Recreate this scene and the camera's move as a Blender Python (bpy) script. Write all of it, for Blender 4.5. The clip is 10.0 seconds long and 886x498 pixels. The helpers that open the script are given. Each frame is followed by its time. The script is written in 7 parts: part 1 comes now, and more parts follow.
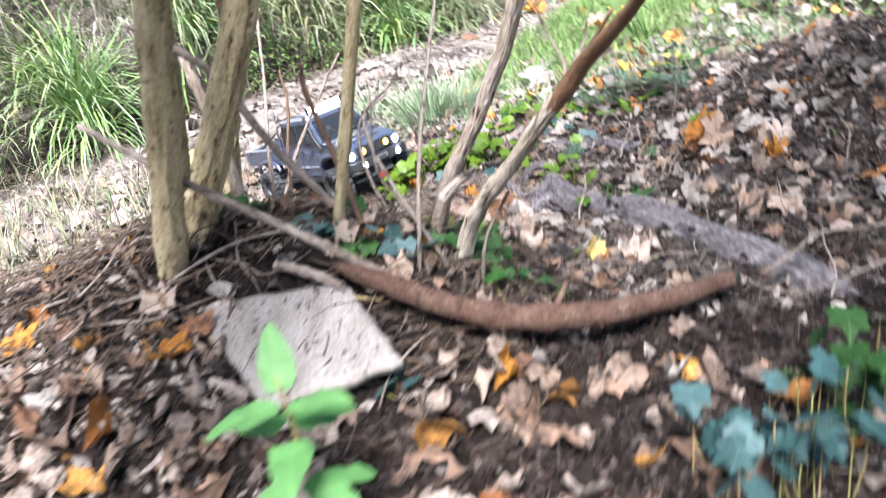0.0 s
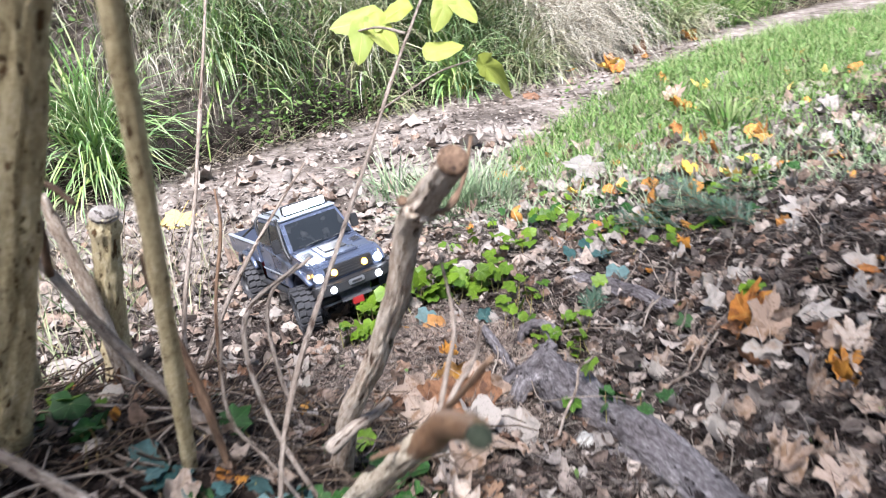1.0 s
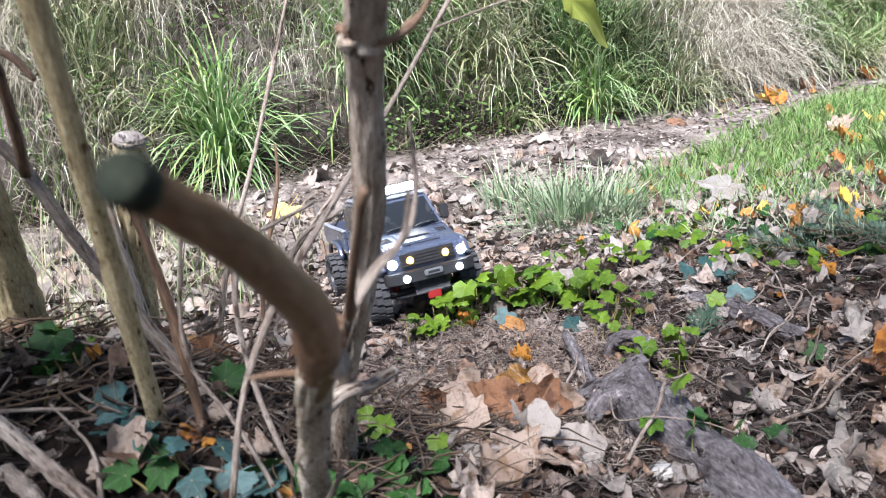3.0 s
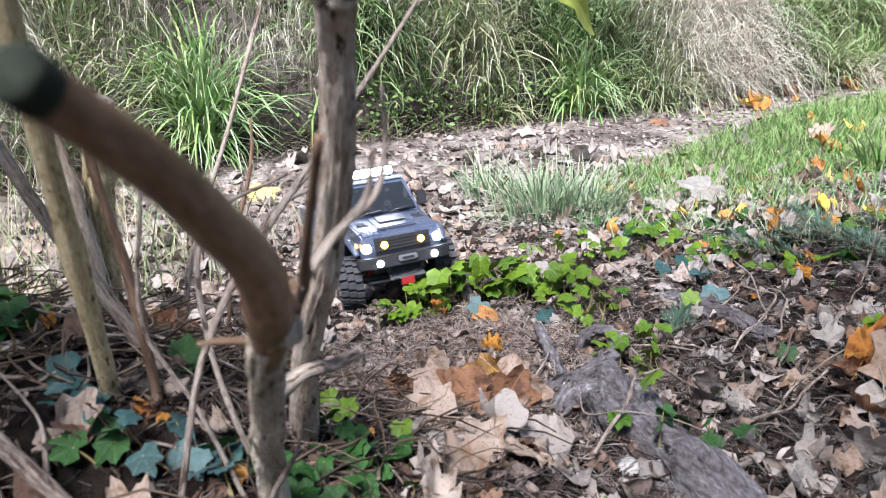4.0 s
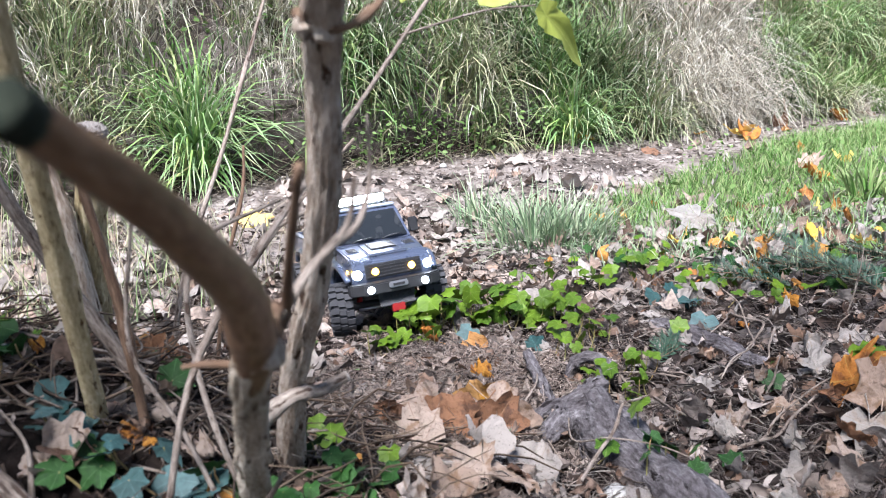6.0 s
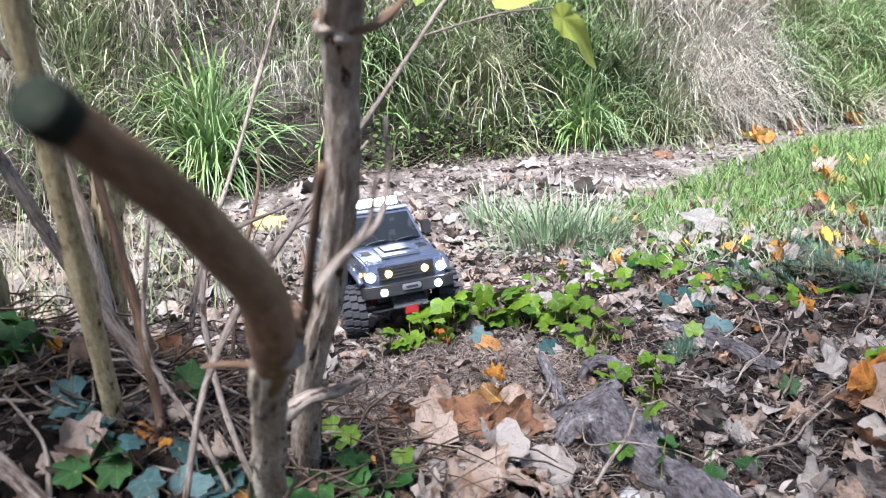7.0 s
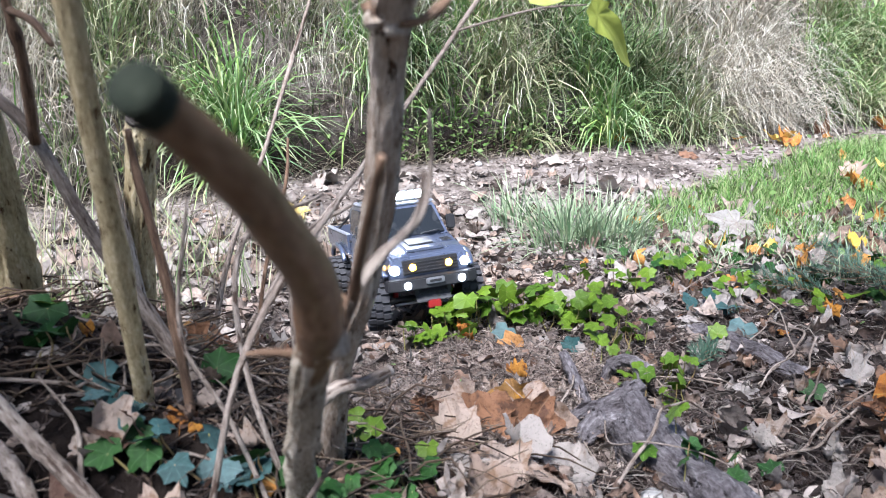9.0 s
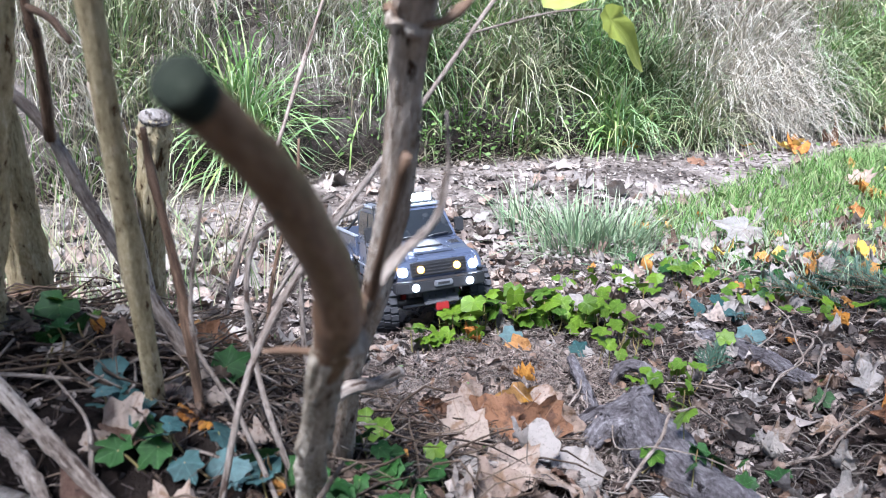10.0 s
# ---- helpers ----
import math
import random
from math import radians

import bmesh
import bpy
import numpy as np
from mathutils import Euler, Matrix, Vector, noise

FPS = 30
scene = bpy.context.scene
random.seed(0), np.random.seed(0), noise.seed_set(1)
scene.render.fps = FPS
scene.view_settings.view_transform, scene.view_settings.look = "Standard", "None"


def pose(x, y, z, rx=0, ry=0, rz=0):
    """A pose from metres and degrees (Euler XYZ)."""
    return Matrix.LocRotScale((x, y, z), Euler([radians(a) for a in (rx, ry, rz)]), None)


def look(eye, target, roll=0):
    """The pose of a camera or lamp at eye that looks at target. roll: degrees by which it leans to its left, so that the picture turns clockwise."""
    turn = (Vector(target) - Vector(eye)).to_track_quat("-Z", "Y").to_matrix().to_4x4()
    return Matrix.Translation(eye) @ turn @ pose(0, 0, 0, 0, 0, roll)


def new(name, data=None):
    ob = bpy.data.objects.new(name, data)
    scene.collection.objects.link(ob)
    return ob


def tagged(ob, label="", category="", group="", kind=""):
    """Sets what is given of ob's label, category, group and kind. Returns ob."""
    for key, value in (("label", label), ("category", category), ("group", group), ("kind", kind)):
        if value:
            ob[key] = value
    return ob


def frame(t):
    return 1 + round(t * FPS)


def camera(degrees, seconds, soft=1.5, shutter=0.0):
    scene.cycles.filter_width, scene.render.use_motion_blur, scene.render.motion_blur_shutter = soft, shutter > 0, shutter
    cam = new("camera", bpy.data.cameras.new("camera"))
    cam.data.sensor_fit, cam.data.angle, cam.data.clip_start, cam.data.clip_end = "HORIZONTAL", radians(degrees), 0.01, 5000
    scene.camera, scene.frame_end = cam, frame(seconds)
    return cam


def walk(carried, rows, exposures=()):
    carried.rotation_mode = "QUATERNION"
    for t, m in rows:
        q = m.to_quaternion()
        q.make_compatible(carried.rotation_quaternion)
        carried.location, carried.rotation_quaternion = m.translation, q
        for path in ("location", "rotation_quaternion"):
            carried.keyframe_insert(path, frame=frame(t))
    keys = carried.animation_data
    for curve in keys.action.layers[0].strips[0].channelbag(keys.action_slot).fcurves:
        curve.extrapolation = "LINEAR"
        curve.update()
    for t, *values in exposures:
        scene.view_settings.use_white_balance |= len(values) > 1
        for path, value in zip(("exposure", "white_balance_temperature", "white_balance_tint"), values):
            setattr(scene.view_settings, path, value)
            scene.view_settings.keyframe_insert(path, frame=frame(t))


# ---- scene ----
cam = camera(58.0, 10.0, soft=0.95, shutter=0.5)
cam.data.dof.use_dof, cam.data.dof.focus_distance, cam.data.dof.aperture_fstop = True, 2.0, 13.0
PATH = [
    (0, (0.018, 0.106, 0.596), (-0.137, 1.94, -0.189), -10.7),
    (0.5, (0.167, 0.318, 0.649), (-0.152, 2.15, -0.087), -7.8),
    (1, (0.202, 0.513, 0.688), (-0.162, 2.335, -0.053), -6.8),
    (1.5, (0.243, 0.63, 0.621), (-0.369, 2.39, -0.105), -5.9),
    (2, (0.271, 0.651, 0.564), (-0.431, 2.4, -0.104), -2.4),
    (2.5, (0.265, 0.645, 0.547), (-0.462, 2.413, -0.041), -5.8),
    (4, (0.264, 0.666, 0.519), (-0.406, 2.448, -0.091), -2.0),
    (4.5, (0.261, 0.663, 0.522), (-0.378, 2.461, -0.076), -1.4),
    (5, (0.271, 0.659, 0.525), (-0.361, 2.472, -0.037), -1.8),
    (5.5, (0.273, 0.661, 0.522), (-0.373, 2.472, -0.029), -1.7),
    (7, (0.269, 0.659, 0.52), (-0.419, 2.458, -0.017), -1.6),
    (7.5, (0.267, 0.659, 0.519), (-0.433, 2.454, -0.02), -1.5),
    (8, (0.262, 0.658, 0.517), (-0.451, 2.447, -0.022), -1.1),
    (8.5, (0.256, 0.657, 0.52), (-0.463, 2.441, -0.03), -0.6),
    (9, (0.258, 0.654, 0.52), (-0.469, 2.435, -0.029), -0.4),
    (9.5, (0.257, 0.653, 0.519), (-0.478, 2.432, -0.025), -0.1),
    (10, (0.253, 0.651, 0.519), (-0.486, 2.429, -0.022), 0.3),
]
# exposure and white balance drift a little along the walk
EXPOSURE = [(0, 2.11, 6140, 14), (0.5, 1.92, 6140, 14), (1, 1.78, 6190, 14), (1.5, 1.61, 6190, 14), (2.5, 1.64, 6140, 14), (4, 1.63, 6090, 14), (5.5, 1.66, 6040, 14), (7.5, 1.66, 5940, 14), (9, 1.66, 5890, 14), (10, 1.72, 5640, 14)]
walk(cam, [(t, look(eye, target, roll)) for t, eye, target, roll in PATH], EXPOSURE)

# ---- light: overcast day under a high pale sky ----
world = bpy.data.worlds.new("world")
scene.world = world
world.use_nodes = True
wn = world.node_tree.nodes
sky = wn.new("ShaderNodeTexSky")
sky.sky_type = "NISHITA"
sky.sun_disc = False
sky.sun_elevation, sky.sun_rotation = radians(55), radians(176)
sky.dust_density, sky.ozone_density, sky.air_density = 1.0, 1.0, 1.0
world.node_tree.links.new(sky.outputs["Color"], wn["Background"].inputs["Color"])
wn["Background"].inputs["Strength"].default_value = 0.055
sun = new("sun", bpy.data.lights.new("sun", "SUN"))
sun.data.energy, sun.data.angle, sun.data.color = 5.0, radians(20), (1.0, 0.985, 0.97)
sun.matrix_world = look((0.2, -1.9, 4.2), (0, 1.0, 0))


# ---- materials ----
def shader(name):
    m = bpy.data.materials.new(name)
    m.use_nodes = True
    return m, m.node_tree.nodes, m.node_tree.links, m.node_tree.nodes["Principled BSDF"]


def ramp_node(nodes, cols, lo=0.0, hi=1.0):
    r = nodes.new("ShaderNodeValToRGB")
    els = r.color_ramp.elements
    while len(els) < len(cols):
        els.new(0.5)
    for i, c in enumerate(cols):
        els[i].position = lo + (hi - lo) * i / max(1, len(cols) - 1)
        els[i].color = (*c, 1)
    return r


def surface(name, cols, by="island", rough=0.75, grain=60, mottle=0.5, bump=0.3, bump_scale=None,
            stretch=(1, 1, 1), translucent=0.0, metal=0.0, spec=0.25, vein=None, coat=0.0, bump_dist=0.002, tip=None):
    """Colour from a ramp over islands, objects or noise; mottled at two scales; bumped."""
    m, n, l, b = shader(name)
    tc = n.new("ShaderNodeTexCoord")
    mp = n.new("ShaderNodeMapping")
    mp.inputs["Scale"].default_value = stretch
    l.new(tc.outputs["Object"], mp.inputs["Vector"])
    fine, broad = n.new("ShaderNodeTexNoise"), n.new("ShaderNodeTexNoise")
    fine.inputs["Scale"].default_value, fine.inputs["Detail"].default_value = grain, 6
    broad.inputs["Scale"].default_value, broad.inputs["Detail"].default_value = grain / 6, 3
    l.new(mp.outputs["Vector"], fine.inputs["Vector"])
    l.new(mp.outputs["Vector"], broad.inputs["Vector"])
    ramp = ramp_node(n, cols, 0.28 if by == "noise" else 0.0, 0.72 if by == "noise" else 1.0)
    if by == "island":
        g = n.new("ShaderNodeNewGeometry")
        l.new(g.outputs["Random Per Island"], ramp.inputs["Fac"])
    elif by == "object":
        g = n.new("ShaderNodeObjectInfo")
        l.new(g.outputs["Random"], ramp.inputs["Fac"])
    else:
        l.new(broad.outputs["Fac"], ramp.inputs["Fac"])
    both = n.new("ShaderNodeMath")
    both.operation = "MULTIPLY"
    l.new(fine.outputs["Fac"], both.inputs[0])
    l.new(broad.outputs["Fac"], both.inputs[1])
    mr = n.new("ShaderNodeMapRange")
    mr.inputs["From Min"].default_value, mr.inputs["From Max"].default_value = 0.1, 0.42
    mr.inputs["To Min"].default_value, mr.inputs["To Max"].default_value = 1 - mottle, 1 + mottle * 0.6
    l.new(both.outputs[0], mr.inputs["Value"])
    mul = n.new("ShaderNodeVectorMath")
    mul.operation = "SCALE"
    l.new(ramp.outputs["Color"], mul.inputs[0])
    l.new(mr.outputs["Result"], mul.inputs["Scale"])
    colour = mul.outputs["Vector"]
    if vein:
        at = n.new("ShaderNodeAttribute")
        at.attribute_name = "vein"
        vr = n.new("ShaderNodeMapRange")
        vr.inputs["From Min"].default_value, vr.inputs["From Max"].default_value = 0.88, 0.99
        l.new(at.outputs["Fac"], vr.inputs["Value"])
        mx = n.new("ShaderNodeMix")
        mx.data_type = "RGBA"
        half = n.new("ShaderNodeMath")
        half.operation = "MULTIPLY"
        half.inputs[1].default_value = 0.7
        l.new(vr.outputs["Result"], half.inputs[0])
        l.new(half.outputs[0], mx.inputs[0])
        l.new(colour, mx.inputs[6])
        mx.inputs[7].default_value = (*vein, 1)
        colour = mx.outputs[2]
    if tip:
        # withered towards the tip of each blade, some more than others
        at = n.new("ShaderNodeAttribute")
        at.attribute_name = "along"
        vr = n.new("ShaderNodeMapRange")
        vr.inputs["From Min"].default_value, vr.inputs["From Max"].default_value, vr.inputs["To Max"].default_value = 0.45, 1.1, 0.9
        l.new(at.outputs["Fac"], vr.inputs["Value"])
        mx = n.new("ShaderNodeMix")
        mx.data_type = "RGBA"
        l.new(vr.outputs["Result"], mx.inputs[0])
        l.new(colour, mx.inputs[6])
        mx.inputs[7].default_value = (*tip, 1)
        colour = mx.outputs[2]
    l.new(colour, b.inputs["Base Color"])
    b.inputs["Roughness"].default_value = rough
    b.inputs["Metallic"].default_value = metal
    b.inputs["Specular IOR Level"].default_value = spec
    b.inputs["Coat Weight"].default_value = coat
    if bump:
        bt = n.new("ShaderNodeTexNoise")
        bt.inputs["Scale"].default_value, bt.inputs["Detail"].default_value = bump_scale or grain * 1.5, 8
        bt.inputs["Roughness"].default_value = 0.65
        l.new(mp.outputs["Vector"], bt.inputs["Vector"])
        bp = n.new("ShaderNodeBump")
        bp.inputs["Strength"].default_value, bp.inputs["Distance"].default_value = bump, bump_dist
        l.new(bt.outputs["Fac"], bp.inputs["Height"])
        l.new(bp.outputs["Normal"], b.inputs["Normal"])
    if translucent:
        tr, mix = n.new("ShaderNodeBsdfTranslucent"), n.new("ShaderNodeMixShader")
        mix.inputs[0].default_value = translucent
        l.new(colour, tr.inputs["Color"])
        l.new(b.outputs[0], mix.inputs[1])
        l.new(tr.outputs[0], mix.inputs[2])
        l.new(mix.outputs[0], n["Material Output"].inputs["Surface"])
    return m


def bark(name, cols, fleck, fleck_at=0.58, scale=260, stretch=(1, 1, 0.3), bump=1.0, dist=0.003, rough=0.85):
    """Bark: sharp grain along the stem, with dark flecks and cracks that are sunk in."""
    m, n, l, b = shader(name)
    tc, mp = n.new("ShaderNodeAttribute"), n.new("ShaderNodeMapping")
    tc.attribute_name = "grain"
    mp.inputs["Scale"].default_value = stretch
    l.new(tc.outputs["Vector"], mp.inputs["Vector"])

    def noise_at(sc, detail, roughness):
        t = n.new("ShaderNodeTexNoise")
        t.inputs["Scale"].default_value, t.inputs["Detail"].default_value, t.inputs["Roughness"].default_value = sc, detail, roughness
        l.new(mp.outputs["Vector"], t.inputs["Vector"])
        return t

    grain, patch, spot = noise_at(scale, 8, 0.7), noise_at(scale / 9, 4, 0.6), noise_at(scale / 2.4, 5, 0.6)
    mixf = n.new("ShaderNodeMath")
    mixf.operation = "MULTIPLY_ADD"
    mixf.inputs[1].default_value = 0.6
    l.new(grain.outputs["Fac"], mixf.inputs[0])
    half = n.new("ShaderNodeMath")
    half.operation = "MULTIPLY"
    half.inputs[1].default_value = 0.4
    l.new(patch.outputs["Fac"], half.inputs[0])
    l.new(half.outputs[0], mixf.inputs[2])
    r = ramp_node(n, cols, 0.36, 0.64)
    l.new(mixf.outputs[0], r.inputs["Fac"])
    fl = n.new("ShaderNodeMapRange")
    fl.inputs["From Min"].default_value, fl.inputs["From Max"].default_value = fleck_at, fleck_at + 0.05
    l.new(spot.outputs["Fac"], fl.inputs["Value"])
    mx = n.new("ShaderNodeMix")
    mx.data_type = "RGBA"
    l.new(fl.outputs["Result"], mx.inputs[0])
    l.new(r.outputs["Color"], mx.inputs[6])
    mx.inputs[7].default_value = (*fleck, 1)
    l.new(mx.outputs[2], b.inputs["Base Color"])
    b.inputs["Roughness"].default_value = rough
    b.inputs["Specular IOR Level"].default_value = 0.12
    hh = n.new("ShaderNodeMath")
    hh.operation = "SUBTRACT"
    l.new(grain.outputs["Fac"], hh.inputs[0])
    l.new(fl.outputs["Result"], hh.inputs[1])
    bp = n.new("ShaderNodeBump")
    bp.inputs["Strength"].default_value, bp.inputs["Distance"].default_value = bump, dist
    l.new(hh.outputs[0], bp.inputs["Height"])
    l.new(bp.outputs["Normal"], b.inputs["Normal"])
    return m


def dead_leaf(name, cols, patch, vein, rough=0.7, patch_at=0.52, translucent=0.15):
    """A withered leaf: its own tone, blotched with a second colour, darker specks, veins and wrinkles."""
    m, n, l, b = shader(name)
    tc, oi = n.new("ShaderNodeTexCoord"), n.new("ShaderNodeObjectInfo")
    sh = n.new("ShaderNodeVectorMath")
    sh.operation = "MULTIPLY_ADD"
    sh.inputs[1].default_value, sh.inputs[2].default_value = (1, 1, 1), (0, 0, 0)
    wide = n.new("ShaderNodeVectorMath")
    wide.operation = "SCALE"
    wide.inputs["Scale"].default_value = 9.0
    l.new(oi.outputs["Random"], wide.inputs[0])
    l.new(tc.outputs["Object"], sh.inputs[0])
    l.new(wide.outputs["Vector"], sh.inputs[2])

    def noise_at(sc, detail, roughness):
        t = n.new("ShaderNodeTexNoise")
        t.inputs["Scale"].default_value, t.inputs["Detail"].default_value, t.inputs["Roughness"].default_value = sc, detail, roughness
        l.new(sh.outputs["Vector"], t.inputs["Vector"])
        return t

    blot, speck, wrinkle = noise_at(24, 5, 0.6), noise_at(150, 5, 0.7), noise_at(60, 6, 0.65)
    ramp = ramp_node(n, cols)
    l.new(oi.outputs["Random"], ramp.inputs["Fac"])
    colour = ramp.outputs["Color"]

    def over(fac, top, amount):
        nonlocal colour
        a = n.new("ShaderNodeMath")
        a.operation = "MULTIPLY"
        a.inputs[1].default_value = amount
        l.new(fac, a.inputs[0])
        mx = n.new("ShaderNodeMix")
        mx.data_type = "RGBA"
        l.new(a.outputs[0], mx.inputs[0])
        l.new(colour, mx.inputs[6])
        mx.inputs[7].default_value = (*top, 1)
        colour = mx.outputs[2]

    def band(src, lo, hi):
        r = n.new("ShaderNodeMapRange")
        r.inputs["From Min"].default_value, r.inputs["From Max"].default_value = lo, hi
        l.new(src, r.inputs["Value"])
        return r.outputs["Result"]

    over(band(blot.outputs["Fac"], patch_at, patch_at + 0.1), patch, 0.85)
    over(band(speck.outputs["Fac"], 0.56, 0.68), tuple(0.3 * c for c in patch), 0.7)
    at = n.new("ShaderNodeAttribute")
    at.attribute_name = "vein"
    over(band(at.outputs["Fac"], 0.72, 0.98), vein, 0.8)
    l.new(colour, b.inputs["Base Color"])
    b.inputs["Roughness"].default_value, b.inputs["Specular IOR Level"].default_value = rough, 0.2
    bp = n.new("ShaderNodeBump")
    bp.inputs["Strength"].default_value, bp.inputs["Distance"].default_value = 0.9, 0.006
    l.new(wrinkle.outputs["Fac"], bp.inputs["Height"])
    l.new(bp.outputs["Normal"], b.inputs["Normal"])
    tr, mix = n.new("ShaderNodeBsdfTranslucent"), n.new("ShaderNodeMixShader")
    mix.inputs[0].default_value = translucent
    l.new(colour, tr.inputs["Color"])
    l.new(b.outputs[0], mix.inputs[1])
    l.new(tr.outputs[0], mix.inputs[2])
    l.new(mix.outputs[0], n["Material Output"].inputs["Surface"])
    return m


def plain(name, col, rough=0.5, metal=0.0, emit=0.0, glow=None, coat=0.0, spec=0.5):
    m, n, l, b = shader(name)
    tc, ns = n.new("ShaderNodeTexCoord"), n.new("ShaderNodeTexNoise")
    ns.inputs["Scale"].default_value, ns.inputs["Detail"].default_value = 45, 6
    l.new(tc.outputs["Object"], ns.inputs["Vector"])
    dust = tuple(min(1, c * 0.75 + 0.035) for c in col)
    r = ramp_node(n, [col, col, dust], 0.35, 0.8)
    l.new(ns.outputs["Fac"], r.inputs["Fac"])
    l.new(r.outputs["Color"], b.inputs["Base Color"])
    rr = n.new("ShaderNodeMapRange")
    rr.inputs["To Min"].default_value, rr.inputs["To Max"].default_value = max(0.05, rough - 0.1), min(1, rough + 0.15)
    l.new(ns.outputs["Fac"], rr.inputs["Value"])
    l.new(rr.outputs["Result"], b.inputs["Roughness"])
    b.inputs["Metallic"].default_value = metal
    b.inputs["Coat Weight"].default_value = coat
    b.inputs["Specular IOR Level"].default_value = spec
    if emit:
        b.inputs["Emission Color"].default_value = (*(glow or col), 1)
        b.inputs["Emission Strength"].default_value = emit
    return m


def ground_material():
    m, n, l, b = shader("soil_and_path")
    tc = n.new("ShaderNodeTexCoord")

    def noise_at(scale, detail=8):
        t = n.new("ShaderNodeTexNoise")
        t.inputs["Scale"].default_value, t.inputs["Detail"].default_value = scale, detail
        t.inputs["Roughness"].default_value = 0.65
        l.new(tc.outputs["Object"], t.inputs["Vector"])
        return t

    big, mid, small = noise_at(5), noise_at(28), noise_at(160)
    soil = ramp_node(n, [(0.005, 0.004, 0.003), (0.016, 0.011, 0.009), (0.042, 0.031, 0.025)], 0.3, 0.74)
    clay = ramp_node(n, [(0.07, 0.056, 0.048), (0.18, 0.15, 0.131), (0.285, 0.246, 0.221), (0.41, 0.367, 0.338)], 0.22, 0.78)
    l.new(mid.outputs["Fac"], soil.inputs["Fac"])
    add = n.new("ShaderNodeMath")
    add.operation = "ADD"
    l.new(mid.outputs["Fac"], add.inputs[0])
    sub = n.new("ShaderNodeMath")
    sub.operation = "MULTIPLY_ADD"
    sub.inputs[1].default_value, sub.inputs[2].default_value = 1.3, -0.68
    l.new(big.outputs["Fac"], sub.inputs[0])
    l.new(sub.outputs[0], add.inputs[1])
    l.new(add.outputs[0], clay.inputs["Fac"])
    at = n.new("ShaderNodeAttribute")
    at.attribute_name = "trodden"
    mx = n.new("ShaderNodeMix")
    mx.data_type = "RGBA"
    l.new(at.outputs["Fac"], mx.inputs[0])
    l.new(soil.outputs["Color"], mx.inputs[6])
    l.new(clay.outputs["Color"], mx.inputs[7])
    l.new(mx.outputs[2], b.inputs["Base Color"])
    b.inputs["Roughness"].default_value, b.inputs["Specular IOR Level"].default_value = 0.9, 0.1
    bp = n.new("ShaderNodeBump")
    bp.inputs["Strength"].default_value, bp.inputs["Distance"].default_value = 1.0, 0.012
    mixh = n.new("ShaderNodeMath")
    mixh.operation = "ADD"
    l.new(mid.outputs["Fac"], mixh.inputs[0])
    l.new(small.outputs["Fac"], mixh.inputs[1])
    l.new(mixh.outputs[0], bp.inputs["Height"])
    l.new(bp.outputs["Normal"], b.inputs["Normal"])
    return m


GROUND = ground_material()
BARK = bark("shrub_bark", [(0.15, 0.105, 0.052), (0.4, 0.315, 0.175), (0.54, 0.44, 0.265), (0.7, 0.61, 0.42)], (0.13, 0.075, 0.036), 0.59, 400, (1, 1, 0.3), 1.0, 0.003)
RUSSET_BARK = bark("russet_bark", [(0.14, 0.088, 0.06), (0.38, 0.29, 0.222), (0.56, 0.47, 0.385), (0.76, 0.68, 0.59)], (0.1, 0.06, 0.04), 0.6, 340, (1, 1, 0.24), 1.0, 0.004)
BROWN_BARK = bark("brown_bark", [(0.045, 0.027, 0.018), (0.11, 0.067, 0.044), (0.185, 0.12, 0.08), (0.28, 0.2, 0.14)], (0.03, 0.02, 0.016), 0.62, 420, (1, 1, 0.12), 0.6, 0.002, 0.5)
SMOOTH_BARK = bark("smooth_brown_bark", [(0.065, 0.034, 0.018), (0.135, 0.073, 0.04), (0.195, 0.112, 0.064), (0.28, 0.178, 0.11)], (0.04, 0.023, 0.015), 0.66, 300, (1, 1, 0.3), 0.35, 0.0015, 0.38)
RED_BARK = bark("reddish_bark", [(0.0369, 0.0201, 0.0148), (0.0738, 0.0411, 0.029), (0.105, 0.0632, 0.0464), (0.179, 0.132, 0.105)], (0.05, 0.03, 0.024), 0.6, 200, (1, 1, 1), 0.9, 0.003)
GREY_BARK = bark("grey_log_bark", [(0.0246, 0.0197, 0.0205), (0.082, 0.0713, 0.0738), (0.164, 0.148, 0.153), (0.344, 0.32, 0.328)], (0.022, 0.017, 0.017), 0.62, 230, (1, 1, 0.35), 1.0, 0.007)
PALE_BARK = bark("pale_fissured_bark", [(0.15, 0.108, 0.074), (0.4, 0.328, 0.245), (0.56, 0.485, 0.385), (0.74, 0.68, 0.58)], (0.12, 0.075, 0.048), 0.59, 380, (1, 1, 0.28), 1.0, 0.004)
TWIG = bark("dry_twig", [(0.07, 0.052, 0.041), (0.165, 0.13, 0.106), (0.265, 0.22, 0.186), (0.4, 0.35, 0.302)], (0.07, 0.047, 0.036), 0.58, 420, (1, 1, 0.25), 0.8, 0.002)
CUT_DARK = surface("old_cut_wood", [(0.006, 0.008, 0.006), (0.016, 0.021, 0.014), (0.03, 0.036, 0.024), (0.14, 0.14, 0.12)], "noise", 0.8, 500, 0.5, 0.8, spec=0.15)
BOARD = bark("weathered_board", [(0.174, 0.148, 0.128), (0.261, 0.228, 0.203), (0.341, 0.304, 0.275), (0.45, 0.413, 0.384)], (0.11, 0.09, 0.078), 0.6, 300, (1, 0.3, 1), 0.9, 0.003)
